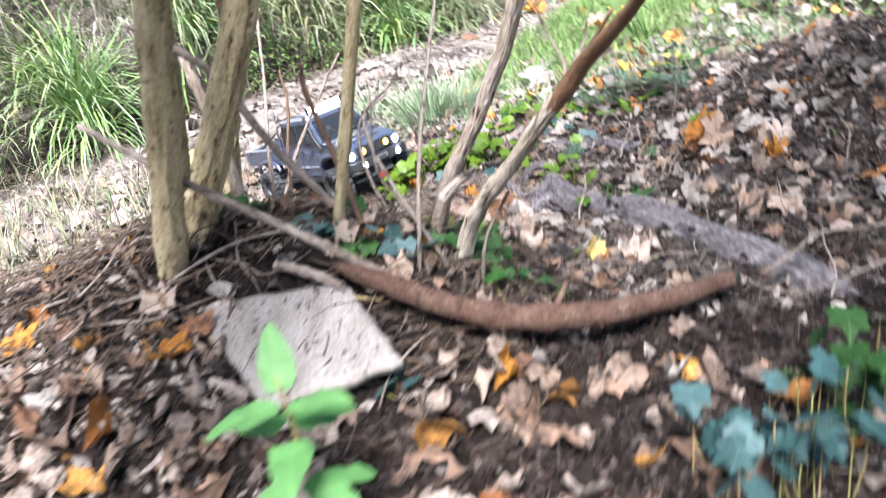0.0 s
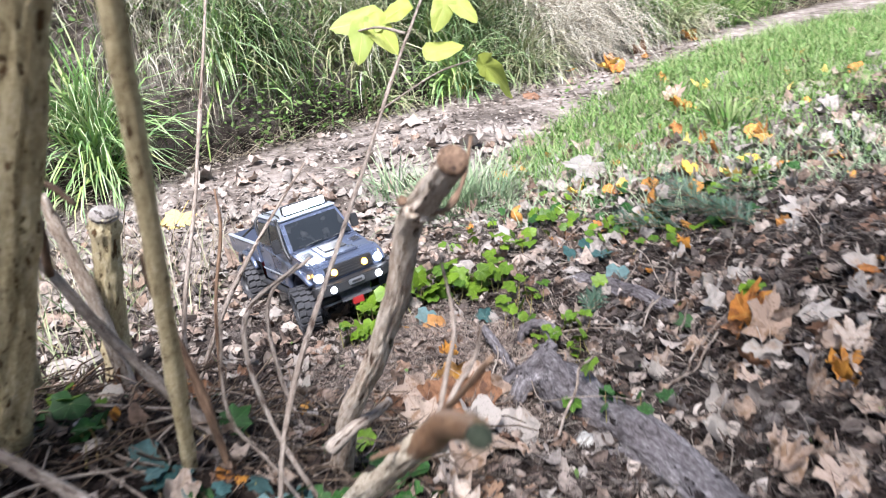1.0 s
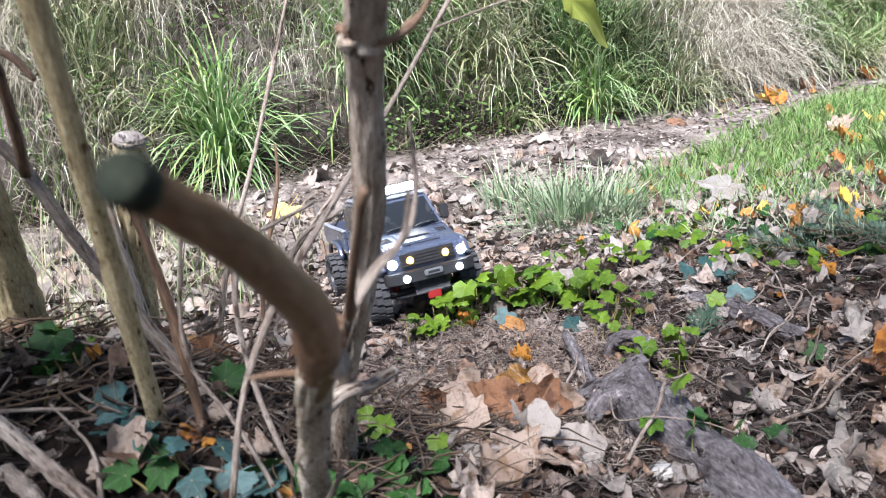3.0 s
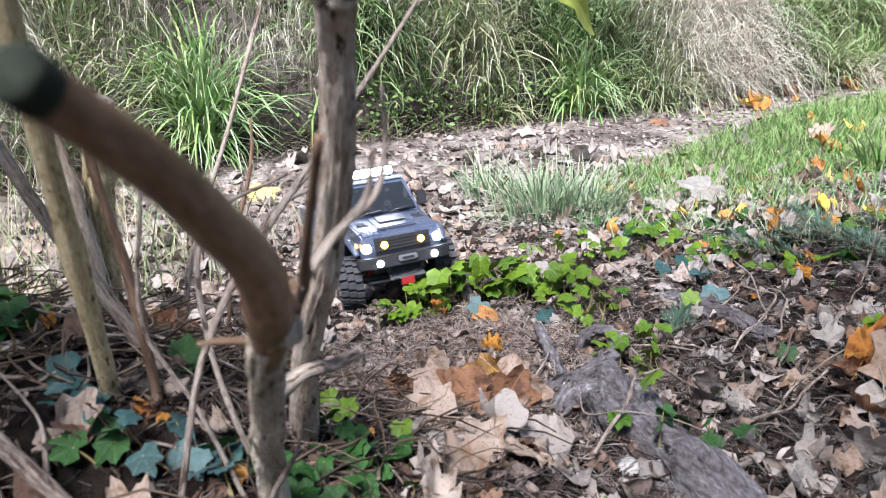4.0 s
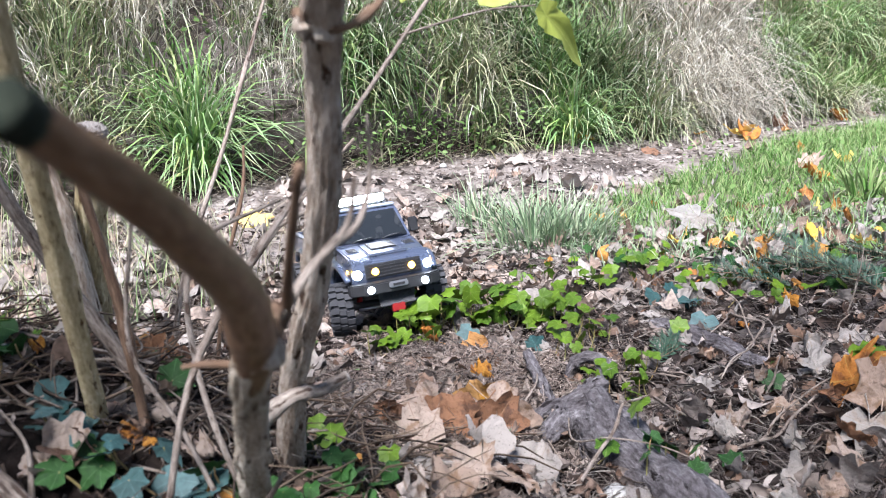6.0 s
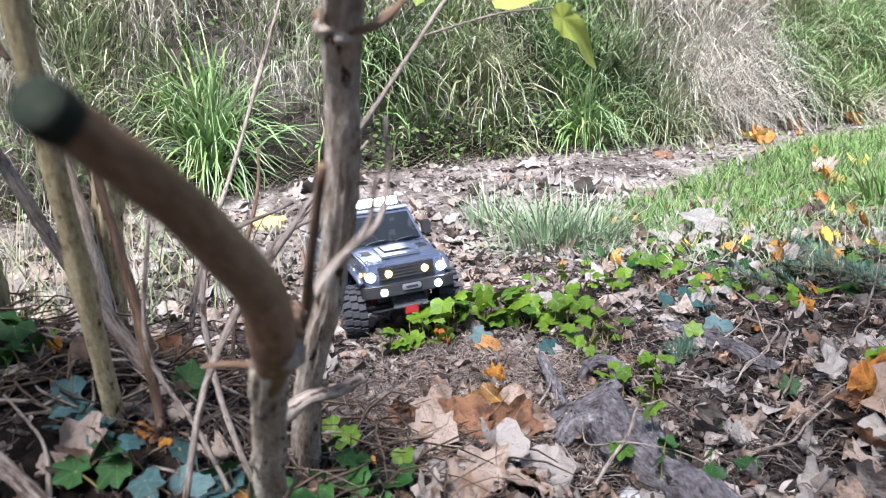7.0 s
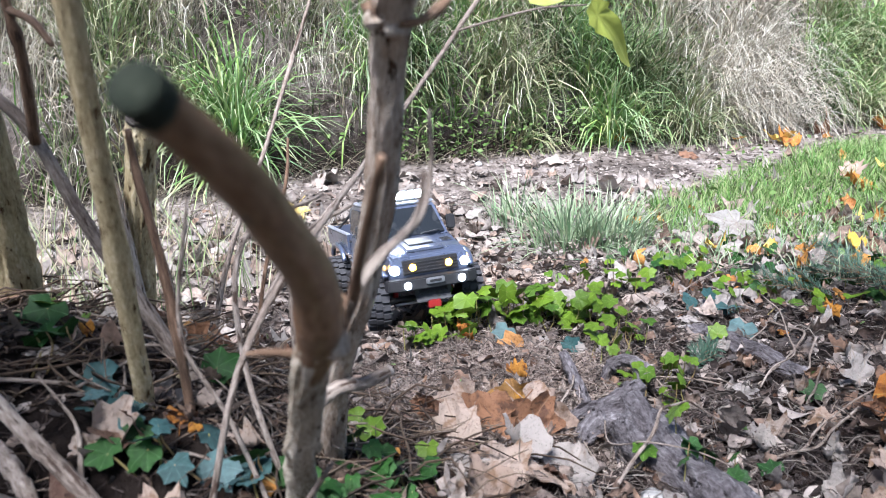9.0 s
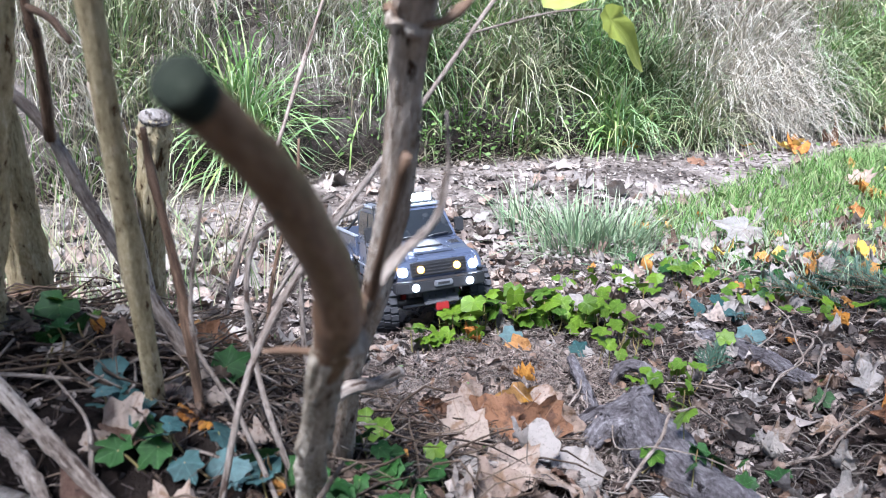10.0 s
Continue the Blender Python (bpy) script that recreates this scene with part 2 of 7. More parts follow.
LITTER = surface("leaf_litter", [(0.00518, 0.00346, 0.0023), (0.0288, 0.0196, 0.015), (0.00806, 0.00518, 0.00403), (0.0792, 0.0559, 0.0455), (0.112, 0.0893, 0.0763), (0.0127, 0.00806, 0.00576), (0.0311, 0.0173, 0.0109), (0.125, 0.104, 0.0893), (0.0144, 0.00922, 0.00691), (0.0541, 0.023, 0.0109)], "island", 0.85, 200, 0.6, 0.5, translucent=0.08)
PALE_LITTER = surface("pale_leaf_litter", [(0.2, 0.155, 0.13), (0.32, 0.265, 0.23), (0.46, 0.4, 0.36), (0.24, 0.185, 0.155), (0.17, 0.13, 0.11), (0.38, 0.325, 0.29)], "island", 0.85, 140, 0.4, 0.4, translucent=0.15)
REST_LEAF = {"tan": surface("tan_leaves", [(0.28, 0.215, 0.175), (0.33, 0.27, 0.23), (0.21, 0.145, 0.108), (0.27, 0.2, 0.163)], "island", 0.75, 130, 0.7, 0.7, translucent=0.12, bump_dist=0.004),
             "pale": surface("pale_leaves", [(0.24, 0.208, 0.185), (0.31, 0.277, 0.252), (0.27, 0.23, 0.2)], "island", 0.75, 130, 0.5, 0.7, translucent=0.12, bump_dist=0.004),
             "orange": surface("orange_leaves", [(0.42, 0.17, 0.04), (0.5, 0.25, 0.06), (0.3, 0.11, 0.04)], "island", 0.7, 130, 0.7, 0.7, translucent=0.15, bump_dist=0.004),
             "yellow": surface("yellow_leaves", [(0.66, 0.44, 0.08), (0.7, 0.54, 0.18)], "island", 0.7, 130, 0.5, 0.7, translucent=0.2, bump_dist=0.004),
             "brown": surface("brown_leaves", [(0.2, 0.12, 0.08), (0.26, 0.165, 0.115), (0.15, 0.1, 0.075), (0.28, 0.2, 0.15)], "island", 0.75, 130, 0.7, 0.7, translucent=0.1, bump_dist=0.004)}
LEAF_BITS = surface("curled_leaf_bits", [(0.163, 0.122, 0.102), (0.0544, 0.0357, 0.0289), (0.286, 0.238, 0.211), (0.0952, 0.0646, 0.0493), (0.136, 0.068, 0.0374), (0.224, 0.18, 0.156), (0.0408, 0.0289, 0.0247), (0.177, 0.143, 0.126), (0.326, 0.286, 0.258), (0.0748, 0.051, 0.0408)], "island", 0.8, 180, 0.65, 0.7, translucent=0.12, bump_dist=0.003)
PALE_NEEDLES = surface("pale_needle_bits", [(0.144, 0.104, 0.085), (0.274, 0.216, 0.18), (0.072, 0.049, 0.0396), (0.36, 0.302, 0.263), (0.202, 0.151, 0.126), (0.0432, 0.0295, 0.0238)], "island", 0.85, 100, 0.4, 0.0)
# Darker tones of LEAF_BITS; on the mound they stand in for deep shade.
DARK_BITS = surface("dark_leaf_bits", [(0.0816, 0.0648, 0.0576), (0.024, 0.0168, 0.0144), (0.134, 0.115, 0.107), (0.0432, 0.0304, 0.0256), (0.0576, 0.0312, 0.0192), (0.096, 0.0792, 0.072), (0.0192, 0.0136, 0.0128), (0.173, 0.149, 0.137)], "island", 0.75, 180, 0.65, 0.7, translucent=0.08, bump_dist=0.003)
NEEDLES = surface("needle_bits", [(0.0084, 0.0054, 0.0048), (0.0294, 0.0192, 0.0162), (0.0588, 0.0426, 0.0372), (0.0126, 0.0084, 0.0078), (0.042, 0.0276, 0.0234), (0.118, 0.096, 0.0855)], "island", 0.85, 100, 0.4, 0.0)
TAN_LEAF = dead_leaf("tan_dead_leaf", [(0.38, 0.295, 0.24), (0.45, 0.37, 0.315), (0.29, 0.205, 0.155), (0.41, 0.31, 0.245), (0.34, 0.26, 0.215)], (0.2, 0.12, 0.07), (0.25, 0.17, 0.12))
PALE_LEAF = dead_leaf("pale_dead_leaf", [(0.31, 0.27, 0.24), (0.39, 0.35, 0.32), (0.34, 0.3, 0.265)], (0.3, 0.225, 0.175), (0.3, 0.235, 0.185), patch_at=0.56)
ORANGE_LEAF = dead_leaf("orange_leaf", [(0.4, 0.15, 0.03), (0.52, 0.24, 0.04), (0.34, 0.13, 0.04), (0.5, 0.27, 0.1)], (0.17, 0.06, 0.025), (0.5, 0.3, 0.08), 0.6, 0.53, 0.2)
YELLOW_LEAF = dead_leaf("yellow_leaf", [(0.7, 0.48, 0.08), (0.64, 0.38, 0.06), (0.72, 0.56, 0.2)], (0.5, 0.22, 0.04), (0.55, 0.36, 0.08), 0.6, 0.57, 0.25)
BROWN_LEAF = dead_leaf("brown_leaf", [(0.2, 0.1, 0.055), (0.28, 0.14, 0.075), (0.13, 0.08, 0.06), (0.32, 0.2, 0.13)], (0.085, 0.045, 0.03), (0.26, 0.15, 0.09))
IVY_BRIGHT = surface("young_ivy_leaf", [(0.08, 0.14, 0.0096), (0.116, 0.196, 0.0144), (0.048, 0.104, 0.0112), (0.096, 0.164, 0.0112)], "object", 0.45, 90, 0.35, 0.3, translucent=0.2, vein=(0.24, 0.34, 0.08))
IVY_DARK = surface("old_ivy_leaf", [(0.0109, 0.0452, 0.00702), (0.0203, 0.0702, 0.0109), (0.0234, 0.0608, 0.0172)], "object", 0.6, 160, 0.45, 0.4, translucent=0.1, vein=(0.09, 0.18, 0.07), spec=0.22)
# The blue of sky mirrored on waxy leaves is put into this colour.
IVY_BLUE = surface("sky_tinted_ivy_leaf", [(0.018, 0.054, 0.05), (0.034, 0.08, 0.078), (0.062, 0.112, 0.112)], "object", 0.55, 160, 0.45, 0.4, translucent=0.05, vein=(0.09, 0.16, 0.16), spec=0.25)
LIME_LEAF = surface("lime_leaf", [(0.3, 0.35, 0.06), (0.38, 0.42, 0.1), (0.28, 0.35, 0.08)], "object", 0.5, 60, 0.2, 0.3, translucent=0.4, vein=(0.6, 0.6, 0.2))
SAPLING_LEAF = surface("sapling_leaf", [(0.1, 0.27, 0.08), (0.16, 0.34, 0.12)], "object", 0.5, 60, 0.25, 0.3, translucent=0.4, vein=(0.25, 0.45, 0.15))
GREEN_STEM = surface("green_stalk", [(0.2, 0.2, 0.06), (0.25, 0.17, 0.08)], "object", 0.6, 60, 0.3, 0.0)
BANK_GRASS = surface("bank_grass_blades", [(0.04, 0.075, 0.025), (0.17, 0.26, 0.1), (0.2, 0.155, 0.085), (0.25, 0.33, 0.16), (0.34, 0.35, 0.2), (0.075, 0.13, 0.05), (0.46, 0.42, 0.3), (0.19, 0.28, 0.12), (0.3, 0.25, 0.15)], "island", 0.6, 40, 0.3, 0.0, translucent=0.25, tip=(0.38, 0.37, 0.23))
STRAW = surface("dry_grass_blades", [(0.309, 0.278, 0.212), (0.495, 0.464, 0.386), (0.638, 0.608, 0.525), (0.216, 0.18, 0.129), (0.547, 0.515, 0.438), (0.371, 0.309, 0.216)], "island", 0.75, 40, 0.3, 0.0, translucent=0.25)
# Dark mixes; under the clumps their darkness stands in for shade in the depth.
DEAD_GRASS = surface("dead_grass_blades", [(0.1, 0.078, 0.052), (0.2, 0.165, 0.112), (0.3, 0.26, 0.19), (0.13, 0.1, 0.068), (0.4, 0.36, 0.28), (0.07, 0.055, 0.038)], "island", 0.8, 40, 0.3, 0.0, translucent=0.15)
UNDER_GRASS = surface("undergrowth_blades", [(0.03, 0.06, 0.02), (0.07, 0.125, 0.045), (0.12, 0.19, 0.075), (0.1, 0.088, 0.05), (0.05, 0.09, 0.035), (0.2, 0.24, 0.13)], "island", 0.6, 40, 0.3, 0.0, translucent=0.2)
CLODS = surface("clay_crumbs", [(0.13, 0.109, 0.0936), (0.221, 0.19, 0.165), (0.299, 0.263, 0.234), (0.169, 0.142, 0.122), (0.351, 0.312, 0.281), (0.26, 0.226, 0.2)], "island", 0.95, 160, 0.4, 0.6)
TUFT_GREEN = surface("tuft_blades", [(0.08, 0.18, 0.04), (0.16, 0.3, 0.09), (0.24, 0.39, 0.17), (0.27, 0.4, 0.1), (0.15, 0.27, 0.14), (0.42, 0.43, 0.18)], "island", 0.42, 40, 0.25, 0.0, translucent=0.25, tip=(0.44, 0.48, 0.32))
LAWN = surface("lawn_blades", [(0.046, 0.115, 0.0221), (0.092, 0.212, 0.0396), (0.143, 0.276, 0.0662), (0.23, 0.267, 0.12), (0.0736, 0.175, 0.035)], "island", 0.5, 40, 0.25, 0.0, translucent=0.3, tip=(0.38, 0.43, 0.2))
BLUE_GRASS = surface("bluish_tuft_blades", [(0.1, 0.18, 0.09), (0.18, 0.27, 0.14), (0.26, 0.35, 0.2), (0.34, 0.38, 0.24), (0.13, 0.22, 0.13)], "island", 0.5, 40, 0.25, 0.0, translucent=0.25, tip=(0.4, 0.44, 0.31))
HERB = surface("small_herb_leaves", [(0.075, 0.14, 0.035), (0.12, 0.2, 0.055), (0.17, 0.26, 0.085)], "island", 0.5, 40, 0.3, 0.0, translucent=0.3)
SPRUCE = surface("spruce_needles", [(0.022, 0.05, 0.034), (0.04, 0.078, 0.05), (0.065, 0.105, 0.07)], "island", 0.5, 40, 0.3, 0.0)
STONE = surface("pale_stone", [(0.26, 0.25, 0.24), (0.4, 0.39, 0.37)], "noise", 0.8, 300, 0.4, 0.5)

STRANDS = surface("bent_dry_stalks", [(0.068, 0.0544, 0.0459), (0.143, 0.119, 0.1), (0.034, 0.0255, 0.0221), (0.224, 0.194, 0.167), (0.0476, 0.0357, 0.0306), (0.102, 0.0816, 0.068)], "island", 0.85, 100, 0.4, 0.0)
BROWN_STALKS = surface("brown_stalks", [(0.0418, 0.0282, 0.0198), (0.109, 0.0734, 0.0501), (0.0251, 0.0167, 0.0125), (0.2, 0.146, 0.104), (0.0668, 0.0418, 0.0282)], "island", 0.85, 100, 0.4, 0.0)
WHITE_LEAF = dead_leaf("bleached_leaf", [(0.25, 0.235, 0.215), (0.27, 0.255, 0.235)], (0.2, 0.175, 0.15), (0.15, 0.12, 0.1), patch_at=0.56)
GREY_LEAF = dead_leaf("grey_dead_leaf", [(0.2, 0.175, 0.16), (0.29, 0.26, 0.24), (0.13, 0.108, 0.096), (0.24, 0.2, 0.176)], (0.09, 0.068, 0.057), (0.16, 0.13, 0.113), patch_at=0.52)
AMBER_LEAF = dead_leaf("amber_blotched_leaf", [(0.3, 0.16, 0.06), (0.36, 0.2, 0.07)], (0.55, 0.27, 0.03), (0.14, 0.07, 0.03), 0.6, 0.5, 0.2)
PAINT = plain("blue_grey_paint", (0.1, 0.12, 0.18), 0.27, 0.55, coat=0.6)
ROOF_PAINT = plain("silver_roof_paint", (0.42, 0.45, 0.52), 0.3, 0.3, coat=0.5)
BLACK = plain("black_plastic", (0.018, 0.018, 0.02), 0.5)
RUBBER = plain("tyre_rubber", (0.03, 0.03, 0.034), 0.8)
STEEL = plain("dull_steel", (0.4, 0.4, 0.42), 0.35, 0.9)
STEEL_DARK = plain("dark_plate", (0.07, 0.07, 0.075), 0.45, 0.6)
RED = plain("red_anodised_metal", (0.4, 0.03, 0.03), 0.35, 0.5)
GLASS = plain("tinted_glass", (0.012, 0.014, 0.016), 0.06, spec=0.5)
LAMP_WHITE = plain("white_lamp_lens", (0.9, 0.95, 1.0), 0.2, emit=9, glow=(0.85, 0.93, 1.0))
LAMP_BAR = plain("light_bar_lens", (0.95, 0.97, 1.0), 0.2, emit=45, glow=(0.95, 0.98, 1.0))
LAMP_AMBER = plain("amber_lamp_lens", (0.9, 0.45, 0.05), 0.25, emit=5, glow=(1.0, 0.5, 0.06))


# ---- mesh helpers ----
class Limb(list):
    """Corners of a limb, with their place along and round it in .grain."""
    grain = None


def mesh_of(name, verts, faces, mats, smooth=True, vein=None):
    me = bpy.data.meshes.new(name)
    me.from_pydata([tuple(v) for v in verts], [], [tuple(f) for f in faces])
    for m in mats if isinstance(mats, (list, tuple)) else [mats]:
        me.materials.append(m)
    if smooth:
        me.polygons.foreach_set("use_smooth", [True] * len(me.polygons))
    if vein is not None:
        a = me.attributes.new("vein", "FLOAT", "POINT")
        a.data.foreach_set("value", vein)
    if isinstance(verts, Limb):
        a = me.attributes.new("grain", "FLOAT_VECTOR", "POINT")
        a.data.foreach_set("vector", [c for g in verts.grain for c in g])
    me.update()
    return me


def part(name, me, parent=None, label="", at=None):
    ob = new(name, me)
    if parent is not None:
        ob.parent = parent
    if at is not None:
        ob.matrix_basis = at
    if label:
        ob["label"] = label
    return ob


def bm_mesh(name, bm, mats, smooth=False, bevel=0.0, segs=2):
    if bevel:
        bmesh.ops.bevel(bm, geom=list(bm.edges), offset=bevel, segments=segs, affect="EDGES", clamp_overlap=True)
    bmesh.ops.recalc_face_normals(bm, faces=list(bm.faces))
    me = bpy.data.meshes.new(name)
    bm.to_mesh(me)
    bm.free()
    for m in mats if isinstance(mats, (list, tuple)) else [mats]:
        me.materials.append(m)
    if smooth:
        me.polygons.foreach_set("use_smooth", [True] * len(me.polygons))
    return me


def box(bm, x0, x1, y0, y1, z0, z1, m=None):
    """A box whose eight corners are then free to be moved."""
    vs = [bm.verts.new((x, y, z)) for z in (z0, z1) for y in (y0, y1) for x in (x0, x1)]
    for f in ((0, 2, 3, 1), (4, 5, 7, 6), (0, 1, 5, 4), (2, 6, 7, 3), (0, 4, 6, 2), (1, 3, 7, 5)):
        bm.faces.new([vs[i] for i in f])
    if m is not None:
        for v in vs:
            v.co = m @ v.co
    return vs


def prism(bm, profile, y0, y1, inset=0.0):
    """A side profile of (x, z) points, drawn out from y0 to y1."""
    a = [bm.verts.new((x, y0, z)) for x, z in profile]
    b = [bm.verts.new((x, y1, z)) for x, z in profile]
    k = len(profile)
    bm.faces.new(a)
    bm.faces.new(b[::-1])
    for i in range(k):
        bm.faces.new((a[i], b[i], b[(i + 1) % k], a[(i + 1) % k]))
    return a, b


def drum(bm, r, length, m, sides=24, r2=None):
    bmesh.ops.create_cone(bm, cap_ends=True, segments=sides, radius1=r, radius2=r if r2 is None else r2, depth=length, matrix=m)


def smooth_line(points, steps):
    """Points along a smooth curve through the given ones."""
    P = [Vector(p) for p in points]
    if len(P) == 2:
        return [P[0].lerp(P[1], i / steps) for i in range(steps + 1)]
    out = []
    for i in range(len(P) - 1):
        p0 = P[i - 1] if i else P[0] * 2 - P[1]
        p3 = P[i + 2] if i + 2 < len(P) else P[-1] * 2 - P[-2]
        for j in range(steps):
            u = j / steps
            out.append(0.5 * (2 * P[i] + (P[i + 1] - p0) * u + (2 * p0 - 5 * P[i] + 4 * P[i + 1] - p3) * u * u
                              + (3 * P[i] - p0 - 3 * P[i + 1] + p3) * u ** 3))
    return out + [P[-1]]


def tube(points, radii, sides=10, steps=5, rough=0.0, seed=0, knots=0, ridge=0.0):
    """A round limb along points with a radius at each; lumpy by rough, swollen at knots, fissured by ridge."""
    R = random.Random(seed)
    line = smooth_line(points, steps)
    k = len(line)
    rs = [np.interp(i / (k - 1) * (len(radii) - 1), range(len(radii)), radii) for i in range(k)]
    for _ in range(knots):
        c, w, a = R.uniform(0.1, 0.9) * k, R.uniform(0.6, 1.4), R.uniform(0.12, 0.3)
        rs = [r * (1 + a * math.exp(-((i - c) / w) ** 2)) for i, r in enumerate(rs)]
    verts, faces = Limb(), []
    verts.grain = []
    side, run = None, 7.3 * (seed % 11)
    for i, p in enumerate(line):
        d = (line[min(i + 1, k - 1)] - line[max(i - 1, 0)]).normalized()
        if side is None:
            side = d.orthogonal().normalized()
        side = (side - d * side.dot(d)).normalized()
        up = d.cross(side)
        run += (p - line[i - 1]).length if i else 0
        for s in range(sides):
            a = 2 * math.pi * s / sides
            w = rs[i] * (1 + rough * (noise.noise(Vector((math.cos(a) * 2 + seed, math.sin(a) * 2, i * 3.0 / steps + seed))) + 0.15 * R.uniform(-1, 1)))
            if ridge:
                w *= 1 + ridge * (0.35 - 1.6 * abs(noise.noise(Vector((math.cos(a) * 3.4 + seed, math.sin(a) * 3.4, run * 16)))))
            verts.append(p + (side * math.cos(a) + up * math.sin(a)) * w)
            verts.grain.append((rs[i] * math.cos(a), rs[i] * math.sin(a), run))
    for i in range(k - 1):
        for s in range(sides):
            t = (s + 1) % sides
            faces.append((i * sides + s, i * sides + t, (i + 1) * sides + t, (i + 1) * sides + s))
    faces.append(tuple(range(sides))[::-1])
    faces.append(tuple(range((k - 1) * sides, k * sides)))
    return verts, faces


def blades(name, base, phi, length, width, lean, droop, mat, rnd):
    """Grass: one bent, tapering strip a blade. All arguments are arrays with a value a blade."""
    k, q = len(base), 5
    u = np.linspace(0, 1, q)
    th = lean[:, None] + droop[:, None] * u[None, :] ** 1.2
    step = length[:, None] / (q - 1)
    hor = np.concatenate([np.zeros((k, 1)), np.cumsum(np.sin(th[:, :-1]) * step, 1)], 1)
    ver = np.concatenate([np.zeros((k, 1)), np.cumsum(np.cos(th[:, :-1]) * step, 1)], 1)
    cx, cy = np.cos(phi)[:, None], np.sin(phi)[:, None]
    P = np.stack([base[:, 0:1] + hor * cx, base[:, 1:2] + hor * cy, base[:, 2:3] + ver], -1)
    tw = phi + rnd.uniform(-0.9, 0.9, k)
    W = np.stack([-np.sin(tw), np.cos(tw), rnd.uniform(-0.3, 0.3, k)], -1)[:, None, :] * (width[:, None] * np.array([0.8, 1, 0.85, 0.55, 0.08])[None, :])[..., None] * 0.5
    V = np.stack([P - W, P + W], 2).reshape(-1, 3)
    i = (np.arange(k) * q * 2)[:, None] + (np.arange(q - 1) * 2)[None, :]
    F = np.stack([i, i + 1, i + 3, i + 2], -1).reshape(-1, 4)
    me = bpy.data.meshes.new(name)
    me.vertices.add(len(V))
    me.vertices.foreach_set("co", V.ravel())
    me.loops.add(F.size)
    me.loops.foreach_set("vertex_index", F.ravel().astype(np.int32))
    me.polygons.add(len(F))
    me.polygons.foreach_set("loop_start", np.arange(0, F.size, 4, dtype=np.int32))
    me.polygons.foreach_set("use_smooth", [True] * len(F))
    me.materials.append(mat)
    me.update(calc_edges=True)
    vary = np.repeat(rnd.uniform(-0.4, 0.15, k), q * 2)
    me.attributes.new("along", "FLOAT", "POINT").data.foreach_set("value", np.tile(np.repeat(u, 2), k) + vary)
    return me


# leaf outlines: half of each, as (degrees from the tip, reach)
MAPLE = [(0, 1.0), (6, 0.86), (12, 0.84), (17, 0.72), (26, 0.56), (36, 0.7), (41, 0.84), (47, 0.82), (52, 0.95), (59, 0.8), (66, 0.74),
         (78, 0.55), (90, 0.6), (103, 0.68), (112, 0.56), (128, 0.5), (150, 0.42), (172, 0.14)]
ROUND_IVY = [(0, 0.95), (10, 0.86), (24, 0.7), (38, 0.78), (50, 0.86), (62, 0.74), (78, 0.66), (98, 0.76), (112, 0.68), (145, 0.58), (172, 0.24)]
IVY = [(0, 1.0), (12, 0.8), (25, 0.64), (38, 0.72), (50, 0.8), (62, 0.64), (80, 0.58), (98, 0.66), (116, 0.58), (145, 0.5), (172, 0.22)]
WITHERED = [(0, 0.9), (8, 0.88), (16, 0.76), (26, 0.66), (36, 0.74), (46, 0.86), (54, 0.86), (63, 0.76), (78, 0.66), (92, 0.67), (104, 0.7), (116, 0.6), (135, 0.52), (155, 0.4), (172, 0.14)]
OVAL = [(0, 1.0), (10, 0.86), (24, 0.66), (42, 0.5), (65, 0.42), (95, 0.4), (125, 0.45), (152, 0.52), (172, 0.5)]


